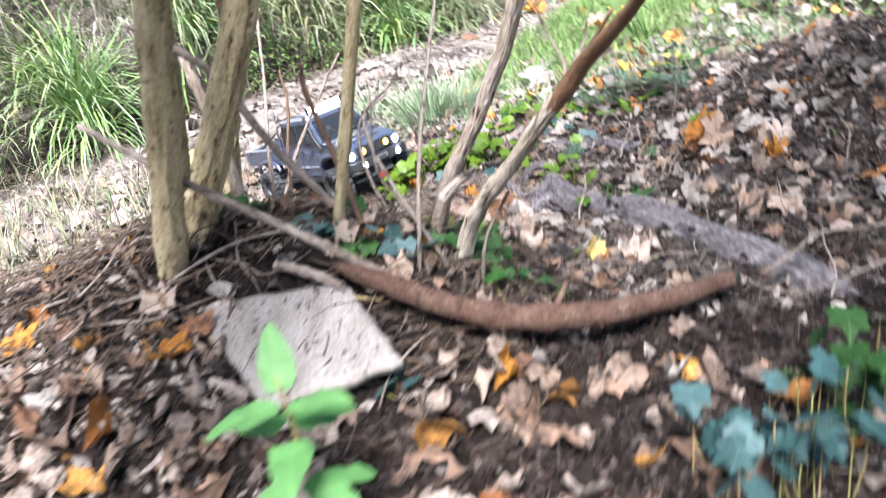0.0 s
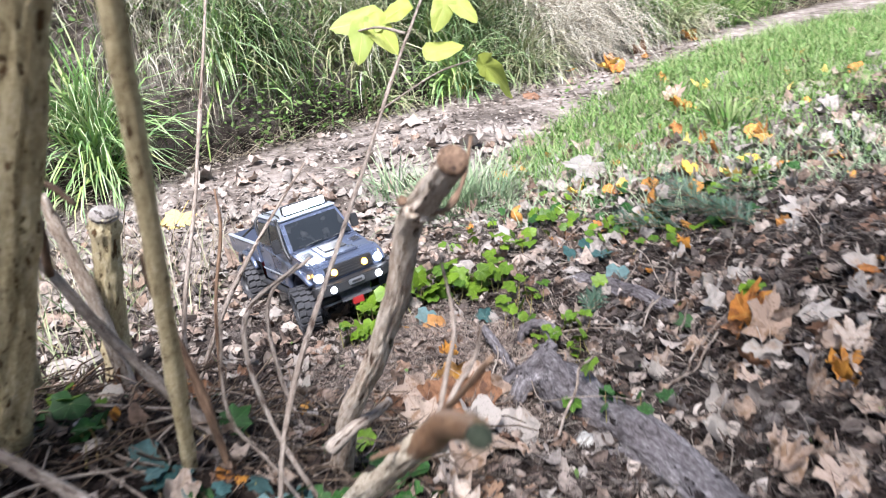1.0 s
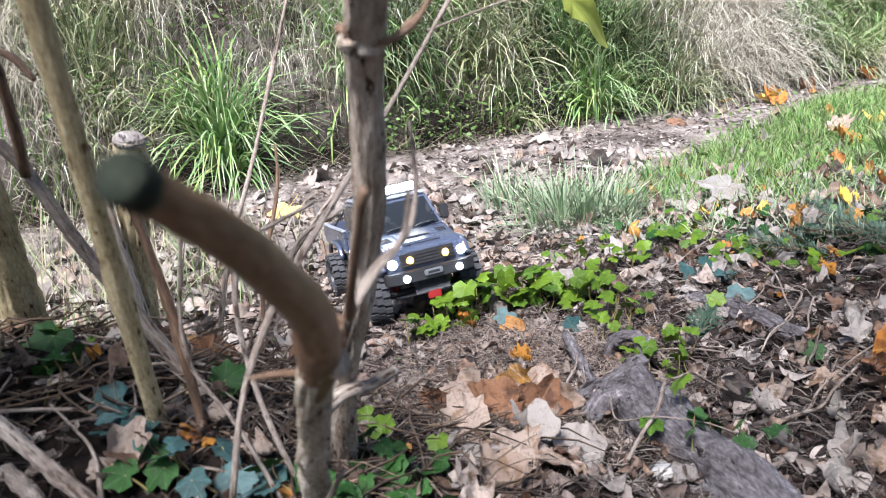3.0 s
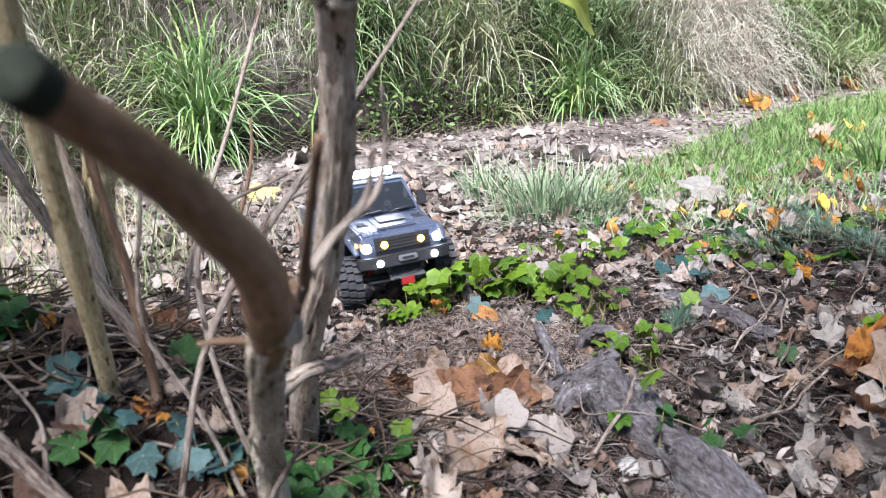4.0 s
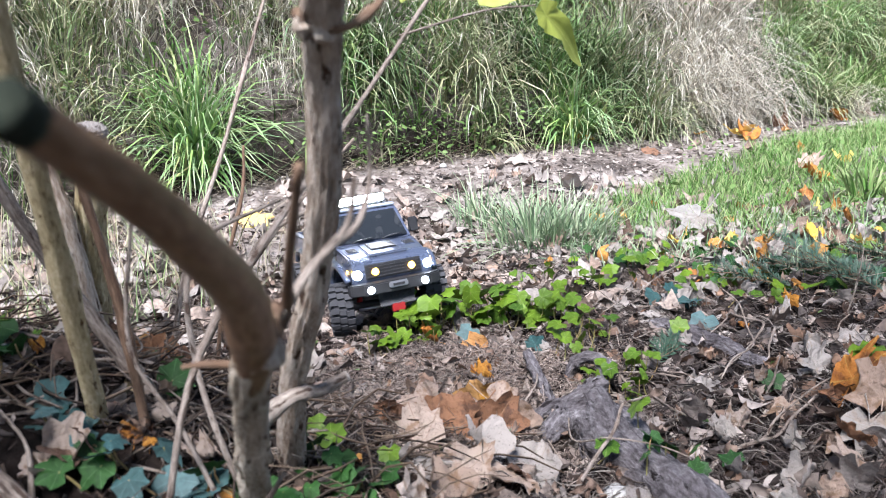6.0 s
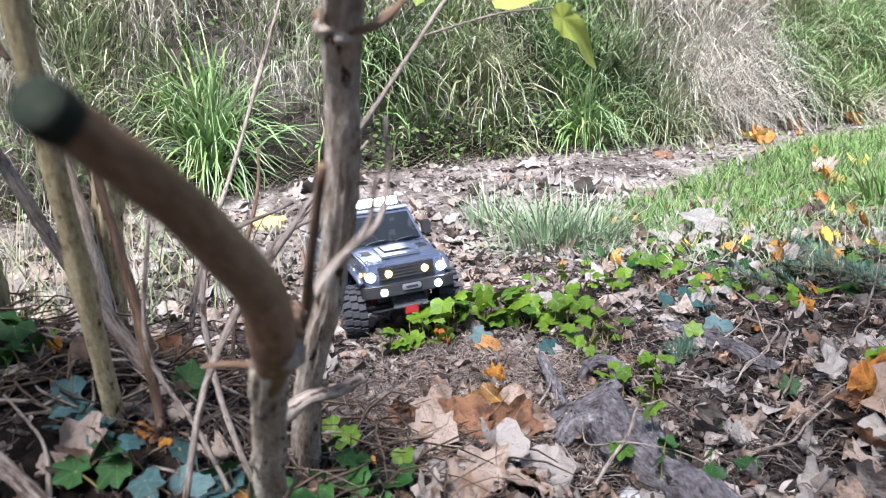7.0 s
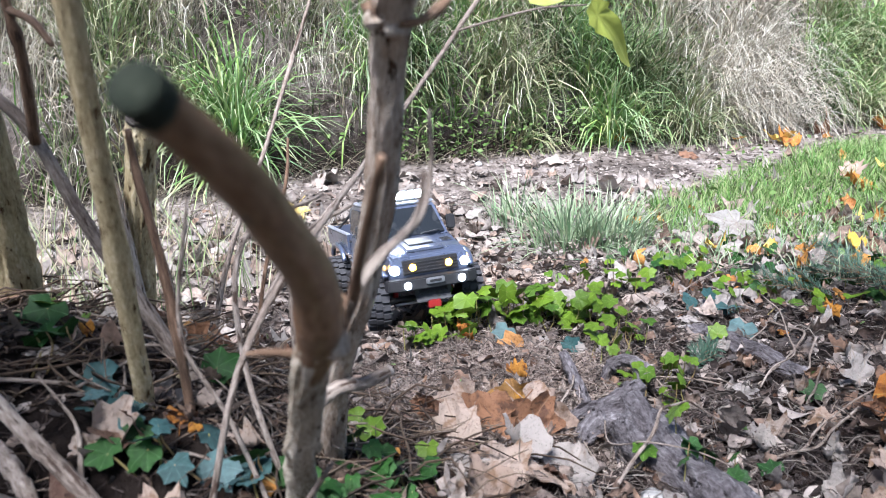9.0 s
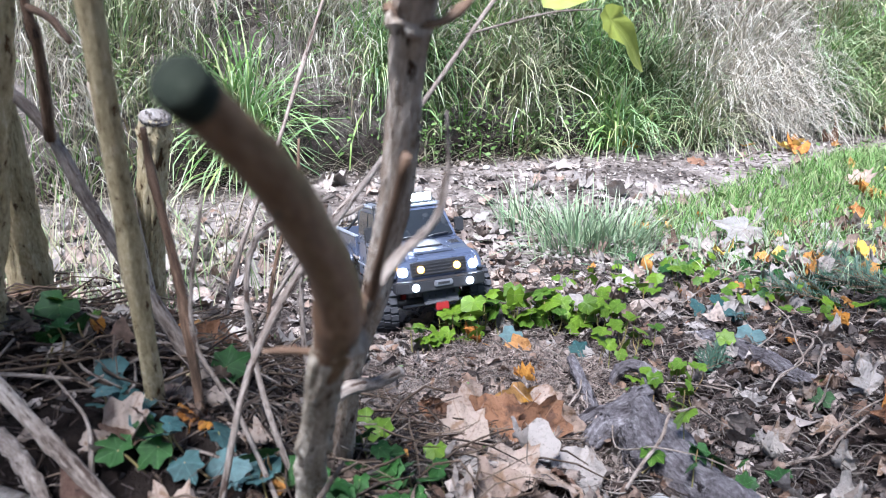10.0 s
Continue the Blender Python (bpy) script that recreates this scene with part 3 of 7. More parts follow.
def leaf_mesh(name, outline, size, mat, curl=0.15, fold=0.12, cup=0.1, seed=0, roll=0.0, crumple=0.08, rings=(0.3, 0.6, 0.85, 1.0), crease=0.035, hinge=0.0, ragged=0.06):
    """A leaf blade lying flat, tip towards +y: veins at the lobes, rippled, folded, rolled and curled."""
    R = random.Random(seed)
    full = outline + [(-a, r) for a, r in outline[:0:-1]]
    tips = {0, 52, -52, 50, -50, 98, -98, 103, -103}
    verts, vein, faces = [(0.0, 0.0, 0.0)], [1.0], []
    ph, ph2, off, ax = R.uniform(0, 6.3), R.uniform(0, 6.3), R.uniform(0, 50), R.uniform(0, 3.14)
    jag = [R.uniform(1 - ragged, 1 + 0.4 * ragged) for _ in full]
    ca, sa = math.cos(ax), math.sin(ax)
    for g in rings:
        for (a, r), j in zip(full, jag):
            t, rr = radians(a), r * g * (j if g == 1.0 else 1)
            x, y = math.sin(t) * rr, math.cos(t) * rr
            z = cup * rr * rr + fold * abs(x) + curl * rr * rr * math.cos(2 * t + ph) + 0.5 * curl * rr ** 3 * math.sin(3 * t + ph2)
            z += crumple * g * (noise.noise(Vector((x * 2.6 + off, y * 2.6, seed))) + 0.6 * noise.noise(Vector((x * 6 + off, y * 6, seed))))
            z -= crease * g * math.cos(7.05 * t)
            z += 1.6 * crumple * g * (0.25 - abs(noise.noise(Vector((x * 1.9 - off, y * 1.9, seed + 3.3)))))
            if hinge:
                p, q = x * sa - y * ca + 0.15 * y * y, x * ca + y * sa
                if p > 0.12:
                    p, z = 0.12 + (p - 0.12) * math.cos(hinge), z * math.cos(hinge) + (p - 0.12) * math.sin(hinge)
                x, y = p * sa + q * ca, -p * ca + q * sa
            if roll:
                p, q = x * ca + y * sa, -x * sa + y * ca
                k = roll * (1 + 0.4 * q)
                p, z = math.sin(p * k) / k * (1 - 0.0 * z), z + (1 - math.cos(p * k)) / k
                x, y = p * ca - q * sa, p * sa + q * ca
            verts.append((x * size, y * size, z * size))
            vein.append(1.0 if a in tips else 0.0)
    k = len(full)
    for i in range(k):
        j = (i + 1) % k
        faces.append((0, 1 + j, 1 + i))
        for g in range(len(rings) - 1):
            faces.append((1 + g * k + i, 1 + g * k + j, 1 + (g + 1) * k + j, 1 + (g + 1) * k + i))
    return mesh_of(name, verts, faces, mat, vein=vein)


def stalk_mesh(size, mat, seed=0):
    R = random.Random(seed)
    b = R.uniform(-0.2, 0.2)
    v, f = tube([(0, 0, 0), (b * size * 0.3, -0.4 * size, 0.03 * size), (b * size, -0.8 * size, 0.08 * size)], [0.014 * size, 0.01 * size, 0.014 * size], 5, 3)
    return mesh_of("stalk", v, f, mat)


def scraps(name, spots, size, mat, rnd, flat=0.6):
    """Crumpled scraps of leaf strewn over spots (x, y, z), joined."""
    V, F = [], []
    for x, y, z in spots:
        s = size * rnd.uniform(0.4, 1.5) ** 1.3
        m = Matrix.Translation((x, y, z + rnd.uniform(0.1, 0.45) * s)) @ Euler((rnd.gauss(0, flat), rnd.gauss(0, flat), rnd.uniform(0, 6.3))).to_matrix().to_4x4()
        c, k = rnd.uniform(-0.6, 0.6), len(V)
        w = rnd.uniform(0.35, 0.75)
        for px, py in ((-1, -0.15), (-0.4, -w), (0.35, -w * rnd.uniform(0.5, 1.1)), (1, 0.1), (0.45, w * rnd.uniform(0.6, 1.1)), (-0.35, w)):
            V.append(m @ Vector((px * s, py * s, c * s * px * px + 0.35 * c * s * abs(py))))
        V.append(m @ Vector((0, 0, rnd.uniform(-0.12, 0.05) * s)))
        F += [(k + 6, k + i, k + (i + 1) % 6) for i in range(6)]
    return mesh_of(name, V, F, mat)


def curls(name, spots, size, mat, rnd):
    """Curled lobes and halves of dead leaves over spots, joined."""
    V, F = [], []
    for x, y, z in spots:
        s = size * rnd.uniform(0.5, 1.4)
        m = Matrix.Translation((x, y, z + rnd.uniform(0.15, 0.5) * s)) @ Euler((rnd.gauss(0, 0.55), rnd.gauss(0, 0.55), rnd.uniform(0, 6.3))).to_matrix().to_4x4()
        w, c, c2, tw, k = rnd.uniform(0.4, 0.85), rnd.uniform(0.6, 2.6) * rnd.choice((1, -1)), rnd.uniform(-0.5, 0.5), rnd.uniform(-0.5, 0.5), len(V)
        for i in range(6):
            u = i / 2.5 - 1
            half = w * (max(0.0, 1 - abs(u) ** 2.2) ** 0.7 + 0.06) * rnd.uniform(0.75, 1.15)
            for j in range(5):
                q = (j / 2 - 1) * half
                a = q * c + tw * u
                V.append(m @ Vector((u * s, math.sin(a) / c * s + 0.1 * s * rnd.uniform(-1, 1), ((1 - math.cos(a)) / c + c2 * u * u + rnd.uniform(-0.05, 0.05)) * s)))
        F += [(k + i * 5 + j, k + i * 5 + j + 1, k + i * 5 + j + 6, k + i * 5 + j + 5) for i in range(5) for j in range(4)]
    return mesh_of(name, V, F, mat)


def sticks(name, spots, length, radius, mat, rnd, tilt=0.2):
    """Bits of twig and needle strewn over spots, joined."""
    V, F = [], []
    for x, y, z in spots:
        L = length * rnd.uniform(0.4, 1.3) * (1 if rnd.random() < 0.93 else 2.5)
        a, t = rnd.uniform(0, 6.3), rnd.gauss(0.05, tilt)
        d = Vector((math.cos(a) * math.cos(t), math.sin(a) * math.cos(t), math.sin(t)))
        s = Vector((-math.sin(a), math.cos(a), 0))
        up = d.cross(s)
        c = Vector((x, y, z + radius + abs(math.sin(t)) * L * 0.5))
        r = radius * rnd.uniform(0.6, 1.5)
        k = len(V)
        for p, q in ((c - d * L / 2, 1), (c + d * L / 2 + s * L * rnd.uniform(-0.1, 0.1), 0.6)):
            V += [p + s * r * q, p - s * r * q * 0.5 + up * r * q * 0.87, p - s * r * q * 0.5 - up * r * q * 0.87]
        F += [(k + i, k + (i + 1) % 3, k + 3 + (i + 1) % 3, k + 3 + i) for i in range(3)]
    return mesh_of(name, V, F, mat, False)


def strands(name, places, length, radius, mat, rnd, lift=0.25):
    """Bent dry stalks and bits of twig lying over one another, joined."""
    V, F = [], []
    for x, y, z in places:
        L, a, r = length * rnd.uniform(0.35, 1.5), rnd.uniform(0, 6.3), radius * rnd.uniform(0.6, 1.7)
        turn, rise, k = rnd.gauss(0, 0.35), abs(rnd.gauss(0, lift)), len(V)
        p = Vector((x, y, z + r))
        for i in range(4):
            side = Vector((-math.sin(a), math.cos(a), 0))
            q = r * (1, 0.95, 0.8, 0.5)[i]
            V += [p + side * q, p - side * q * 0.5 + Vector((0, 0, q * 0.87)), p - side * q * 0.5 - Vector((0, 0, q * 0.87))]
            p = p + Vector((math.cos(a), math.sin(a), rise * (1, 0.4, -0.6, 0)[i])) * (L / 3)
            a += turn + rnd.gauss(0, 0.25)
        F += [(k + 3 * i + j, k + 3 * i + (j + 1) % 3, k + 3 * i + 3 + (j + 1) % 3, k + 3 * i + 3 + j) for i in range(3) for j in range(3)]
    return mesh_of(name, V, F, mat)


# ---- the ground ----
def step01(v):
    v = np.clip(v, 0, 1)
    return v * v * (3 - 2 * v)


def bell(x, y, cx, cy, wx, wy):
    return np.exp(-((x - cx) / wx) ** 2 - ((y - cy) / wy) ** 2)


def off_bank(x, y):
    """Metres behind the foot of the grassy bank (negative on the path's side)."""
    return (y - 2.84) * 0.724 - (x + 1.48) * 0.69 + 0.12 - 0.1 * np.sin(1.6 * x + 0.4)


def height(x, y):
    z = 0.012 + 0.222 * bell(x, y, -0.36, 1.13, 0.42, np.where(y < 1.13, 0.42, 0.3)) + 0.1 * bell(x, y, -0.95, 1.0, 0.4, 0.4)
    z = z + 0.2 * bell(x, y, 0.95, 1.75, 0.42, 0.6) + 0.04 * bell(x, y, 0.1, 0.3, 0.7, 0.35)
    z = z - 0.045 * bell(x, y, -0.47, 2.1, 0.3, 0.22) + 0.045 * step01((y - 2.4) / 0.6)
    z = z - 0.05 * bell(x, y, 0.3, 3.0, 0.4, 0.35) + 0.028 * bell(x, y, -0.04, 1.68, 0.13, 0.09)
    z = z - 0.05 * bell(x, y, -0.29, 0.96, 0.13, 0.09) - 0.035 * bell(x, y, 0.115, 1.5, 0.035, 0.07)
    s = off_bank(x, y)
    p = np.maximum(s, 0)
    return z + 0.42 * (1 - np.exp(-p / 0.25)) + 0.55 * np.minimum(p, 3.0)


def bumps(x, y):
    b = 0.006 * np.sin(17 * x + 3 * np.sin(9 * y)) * np.sin(15 * y + 2 * np.sin(11 * x))
    rough = 0.3 + 0.7 * step01((2.4 - y) / 0.5)
    return b + rough * (0.006 * np.sin(53 * x + 3 * np.sin(31 * y)) * np.sin(47 * y + 2 * np.sin(37 * x)) + 0.004 * np.sin(97 * x + 2 * np.sin(71 * y)) * np.sin(89 * y + 1.7))


def on_ground(x, y):
    return float(height(x, y) + bumps(x, y))


def ground_sheet():
    far = [7, 9, 13, 20, 35, 70]
    xs = np.array([-f for f in far[::-1]] + [-5, -4, -3] + list(np.arange(-2.5, -0.9, 0.03)) + list(np.arange(-0.9, 0.9, 0.01)) + list(np.arange(0.9, 2.001, 0.03)) + [2.6, 3.4, 4.4, 5.6] + far)
    ys = np.array([-f for f in far[::-1]] + [-4, -2, -1] + list(np.arange(-0.4, 0.4, 0.03)) + list(np.arange(0.4, 2.4, 0.01)) + list(np.arange(2.4, 5.6, 0.03)) + [5.8, 6.2] + far)
    X, Y = np.meshgrid(xs, ys)
    Z = height(X, Y) + bumps(X, Y)
    nx, ny = len(xs), len(ys)
    V = np.stack([X, Y, Z], -1).reshape(-1, 3)
    i = (np.arange(ny - 1) * nx)[:, None] + np.arange(nx - 1)[None, :]
    F = np.stack([i, i + 1, i + nx + 1, i + nx], -1).reshape(-1, 4)
    me = mesh_of("ground", V.tolist(), F.tolist(), GROUND)
    s = off_bank(X, Y)
    trod = step01((-0.03 - s) / 0.15) * step01((s + 1.6 + 0.12 * np.sin(3 * X)) / 0.4) * step01((Y - 1.5 - 0.55 * step01((X + 0.28) / 0.4)) / 0.3)
    trod = np.maximum(trod, 0.5 * step01(s / 0.1))
    trod = trod * (1 - 0.6 * bell(X, Y, -0.1, 3.32, 0.14, 0.1))
    a = me.attributes.new("trodden", "FLOAT", "POINT")
    a.data.foreach_set("value", trod.ravel())
    return tagged(new("ground", me), "dark leaf-strewn soil with a pale trodden clay path and a bank", "ground", kind="structure")


ground_sheet()


# ---- shrubs: several stems from one stool, with cut ends ----
def stem(parent, name, pts, radii, mat=BARK, seed=1, sides=14, steps=8, rough=0.1, knots=3, label="", cut=None, cut_mat=CUT_DARK, moss=0.5, ridge=0.0):
    v, f = tube(pts, radii, sides, steps, rough, seed, knots, ridge)
    ob = part(name, mesh_of(name, v, f, mat), parent, label)
    if cut:
        a, b = Vector(pts[-2]), Vector(pts[-1])
        d = (b - a).normalized()
        v, f = tube([b - d * moss * cut, b - d * 0.6 * moss * cut, b - d * 0.1 * cut, b + d * 0.14 * cut, b + d * 0.26 * cut, b + d * 0.32 * cut], [cut * 0.92, cut * 1.1, cut * 1.09, cut * 0.98, cut * 0.7, cut * 0.3], 24, 5, 0.06, seed + 5)
        part("cut_end", mesh_of("cut_end", v, f, cut_mat), ob, "dark mossy sawn end" if cut_mat is CUT_DARK else "weathered sawn end")
    return ob


def shrub(label):
    e = new("shrub")
    return tagged(e, label, "shrub", "shrubs on the mound")


def twig_on(parent, pts, r, seed, mat=TWIG, name="twig"):
    return stem(parent, name, pts, [r, r * 0.85, r * 0.6], mat, seed, 7, 5, 0.12, 3)


left_shrub = shrub("thick grey-brown ridged shrub stems rising from leaf litter")
stem(left_shrub, "stem", [(-0.43, 1.057, 0.16), (-0.405, 1.032, 0.235), (-0.30, 0.934, 0.53), (-0.2, 0.84, 0.81), (-0.12, 0.77, 1.05)], [0.024, 0.0185, 0.0165, 0.0155, 0.015], seed=3, rough=0.1, sides=40, steps=16, ridge=0.3)
stem(left_shrub, "stem", [(-0.44, 1.129, 0.15), (-0.39, 1.107, 0.25), (-0.334, 1.082, 0.35), (-0.25, 1.045, 0.5), (-0.166, 1.008, 0.65), (0.0, 0.94, 0.97)], [0.027, 0.0225, 0.021, 0.0188, 0.018, 0.017], seed=4, rough=0.1, sides=40, steps=16, ridge=0.3)
stem(left_shrub, "stem", [(-0.5, 1.27, 0.1), (-0.455, 1.225, 0.25), (-0.375, 1.14, 0.5), (-0.3, 1.05, 0.8), (-0.26, 1.0, 0.95)], [0.026, 0.021, 0.0185, 0.017, 0.016], seed=5, rough=0.1, sides=40, steps=16, ridge=0.3)
twig_on(left_shrub, [(-0.31, 0.95, 0.47), (-0.33, 1.0, 0.6), (-0.39, 1.04, 0.72)], 0.007, 61, BARK)

# Unseen crown, sized and placed ahead of the stems to shade the hollow.
RC = random.Random(77)
V, F = [], []
for i in range(620):
    m = Matrix.Translation((RC.uniform(-0.4, -0.13), RC.uniform(0.0, 0.55), 1.0 + 0.75 * RC.random() ** 1.3)) @ Euler((RC.gauss(0, 0.6), RC.gauss(0, 0.6), RC.uniform(0, 6.3))).to_matrix().to_4x4()
    s, k = RC.uniform(0.02, 0.04), len(V)
    V += [m @ Vector(q) for q in ((0, -s, 0), (0.5 * s, 0, 0.1 * s), (0.3 * s, s, 0), (0, 1.4 * s, -0.1 * s), (-0.3 * s, s, 0), (-0.5 * s, 0, 0.1 * s))]
    F += [(k, k + 1, k + 2, k + 3), (k, k + 3, k + 4, k + 5)]
part("crown", mesh_of("crown", V, F, HERB), left_shrub, "unseen leafy green crown placed for shade")
# Twigs added to carry the unseen crown.
for i in range(18):
    s = RC.choice(((-0.12, 0.77, 1.04), (0.0, 0.94, 0.965), (-0.27, 1.01, 0.93), (-0.12, 0.77, 1.04)))
    e = (s[0] + RC.uniform(-0.35, 0.02), max(0.0, s[1] + RC.uniform(-0.75, 0.0)), RC.uniform(1.25, 1.7))
    twig_on(left_shrub, [s, tuple((p + q) / 2 + RC.uniform(-0.04, 0.04) for p, q in zip(s, e)), e], 0.006, 600 + i, BARK)

# An unseen tree, added beside the view to shade the litter at right.
tree = tagged(new("tree"), "unseen tree added to shade the litter with its boughs", "tree")
stem(tree, "trunk", [(2.1, -0.5, -0.03), (2.06, -0.42, 0.8), (1.95, -0.2, 1.6), (1.8, 0.1, 2.4)], [0.07, 0.058, 0.045, 0.03], BARK, 640, 16, 6)
V, F = [], []
for i in range(800):
    x, y = RC.uniform(0.2, 1.9), RC.uniform(-1.5, 0.9)
    m = Matrix.Translation((x, y, RC.uniform(1.7, 2.5))) @ Euler((RC.gauss(0, 0.5), RC.gauss(0, 0.5), RC.uniform(0, 6.3))).to_matrix().to_4x4()
    s, k = RC.uniform(0.035, 0.07), len(V)
    V += [m @ Vector(q) for q in ((0, -s, 0), (0.5 * s, 0, 0.1 * s), (0.3 * s, s, 0), (0, 1.4 * s, -0.1 * s), (-0.3 * s, s, 0), (-0.5 * s, 0, 0.1 * s))]
    F += [(k, k + 1, k + 2, k + 3), (k, k + 3, k + 4, k + 5)]
part("crown", mesh_of("crown", V, F, HERB), tree, "open green leaf cover added for shade")
for i in range(7):
    y = -1.3 + 0.35 * i
    twig_on(tree, [(1.95, -0.2, 1.6), (1.5, 0.5 * y, 1.85 + RC.uniform(-0.1, 0.1)), (0.9, y, 2.05), (0.3, y + RC.uniform(-0.1, 0.1), 2.1)], 0.02, 660 + i, BARK, "bough")

mid_shrub = shrub("slim pale shrub stem beside a sawn-off stub")
stem(mid_shrub, "stem", [(-0.222, 1.142, 0.17), (-0.2, 1.119, 0.229), (-0.101, 0.998, 0.517), (-0.048, 0.933, 0.672), (0.04, 0.83, 0.93)], [0.0095, 0.0078, 0.0072, 0.0072, 0.007], seed=7, rough=0.1, sides=32, steps=16, ridge=0.18)
stem(mid_shrub, "stub", [(-0.432, 1.36, 0.14), (-0.407, 1.346, 0.244), (-0.382, 1.333, 0.335), (-0.357, 1.322, 0.424)], [0.019, 0.0155, 0.0145, 0.0155], seed=8, rough=0.12, sides=36, steps=14, ridge=0.35, cut=0.0155, cut_mat=BOARD)
stem(mid_shrub, "stub", [(-0.4, 1.34, 0.12), (-0.391, 1.31, 0.295), (-0.398, 1.3, 0.375), (-0.407, 1.29, 0.46)], [0.012, 0.009, 0.008, 0.006], RUSSET_BARK, seed=9)
stem(mid_shrub, "branch", [(-0.15, 1.205, 0.1), (-0.182, 1.195, 0.165), (-0.23, 1.18, 0.25), (-0.284, 1.162, 0.352), (-0.312, 1.145, 0.43), (-0.335, 1.125, 0.47), (-0.4, 1.1, 0.53)], [0.009, 0.0072, 0.0066, 0.006, 0.0054, 0.0048, 0.0036], TWIG, seed=62, rough=0.18, knots=4, sides=10)
twig_on(mid_shrub, [(-0.305, 1.14, 0.425), (-0.283, 1.12, 0.494), (-0.279, 1.11, 0.531), (-0.277, 1.1, 0.6)], 0.0048, 63, BROWN_BARK)
twig_on(mid_shrub, [(-0.278, 1.11, 0.53), (-0.25, 1.105, 0.522), (-0.228, 1.1, 0.505)], 0.0032, 64, BROWN_BARK)

right_shrub = shrub("forked shrub with sawn-off stems and a bent branch")
stem(right_shrub, "stem", [(-0.11, 1.25, 0.06), (-0.05, 1.174, 0.233), (-0.012, 1.134, 0.303), (0.009, 1.115, 0.340), (0.029, 1.093, 0.382), (0.051, 1.066, 0.427), (0.066, 1.044, 0.468), (0.079, 1.022, 0.502), (0.1, 0.987, 0.53), (0.128, 0.944, 0.567)],
     [0.014, 0.0105, 0.0098, 0.0096, 0.0095, 0.0094, 0.0092, 0.009, 0.0092, 0.0085], RUSSET_BARK, seed=11, rough=0.1, knots=0, sides=44, steps=12, cut=0.0086, cut_mat=BROWN_BARK, ridge=0.3)


def burl(parent, label, centre, radii, mat, seed, deep=0.35):
    """A rough swollen node on a stem."""
    bm = bmesh.new()
    bmesh.ops.create_icosphere(bm, subdivisions=4, radius=1.0)
    V, F = Limb(), [tuple(x.index for x in face.verts) for face in bm.faces]
    V.grain = []
    for x in bm.verts:
        q = x.co * (1 + deep * noise.noise(x.co * 1.7 + Vector((seed, 0, 0))) + 0.5 * deep * noise.noise(x.co * 4.5 + Vector((0, seed, 0))))
        V.append(Vector(centre) + Vector((q.x * radii[0], q.y * radii[1], q.z * radii[2])))
        V.grain.append(tuple(V[-1]))
    bm.free()
    return part("knob", mesh_of("knob", V, F, mat), parent, label)


burl(right_shrub, "swollen brown node", (0.094, 0.995, 0.521), (0.0108, 0.0104, 0.0085), RUSSET_BARK, 12, 0.5)
burl(right_shrub, "swollen brown node", (0.082, 0.998, 0.526), (0.004, 0.004, 0.003), BROWN_BARK, 13)
twig_on(right_shrub, [(0.098, 0.99, 0.519), (0.112, 0.992, 0.521), (0.122, 1.008, 0.535), (0.128, 1.022, 0.56)], 0.002, 65, BROWN_BARK)
stem(right_shrub, "stem", [(-0.06, 1.13, 0.08), (-0.02, 1.07, 0.214), (0.043, 0.984, 0.315), (0.077, 0.938, 0.37), (0.094, 0.919, 0.394), (0.102, 0.907, 0.407)], [0.0145, 0.0098, 0.0086, 0.0083, 0.0088, 0.006], PALE_BARK, seed=13, rough=0.14, knots=3, sides=40, steps=14, ridge=0.22)
stem(right_shrub, "bent_branch", [(0.077, 0.938, 0.366), (0.09, 0.924, 0.387), (0.105, 0.902, 0.41), (0.119, 0.877, 0.435), (0.138, 0.831, 0.466), (0.151, 0.795, 0.489), (0.1575, 0.762, 0.5095)],
     [0.0055, 0.0088, 0.0096, 0.0084, 0.007, 0.0058, 0.0048], SMOOTH_BARK, seed=14, rough=0.05, knots=0, steps=14, sides=24, label="smooth brown bent branch", cut=0.0049, moss=1.9)
burl(right_shrub, "rough brown fork node", (0.105, 0.912, 0.41), (0.0062, 0.006, 0.0085), BROWN_BARK, 15, 0.45)
burl(right_shrub, "rough brown fork node", (0.102, 0.916, 0.395), (0.0072, 0.007, 0.008), RUSSET_BARK, 16, 0.4)
stem(right_shrub, "side_branch", [(0.1, 0.922, 0.395), (0.108, 0.924, 0.412), (0.122, 0.905, 0.435), (0.149, 0.872, 0.48)], [0.0036, 0.0023, 0.0019, 0.0017], BROWN_BARK, seed=16, rough=0.1)
twig_on(right_shrub, [(0.104, 0.922, 0.405), (0.107, 0.95, 0.423), (0.106, 0.995, 0.428), (0.1, 1.025, 0.446), (0.091, 1.045, 0.475)], 0.0018, 66, TWIG)
twig_on(right_shrub, [(0.106, 0.922, 0.408), (0.118, 0.93, 0.428), (0.129, 0.94, 0.443), (0.134, 0.94, 0.463)], 0.0018, 73, TWIG)
twig_on(right_shrub, [(0.077, 0.937, 0.377), (0.067, 0.924, 0.382), (0.059, 0.916, 0.383)], 0.0017, 67, BROWN_BARK, "spur")
stem(right_shrub, "spur", [(-0.06, 1.14, 0.225), (-0.033, 1.15, 0.246), (-0.022, 1.172, 0.242), (-0.008, 1.192, 0.247)], [0.008, 0.006, 0.0046, 0.0042], TWIG, seed=68, rough=0.25, cut=0.0042, cut_mat=BOARD)
twig_on(right_shrub, [(-0.05, 1.12, 0.12), (-0.12, 1.15, 0.25), (-0.15, 1.2, 0.34), (-0.11, 1.27, 0.37)], 0.0029, 69, TWIG)
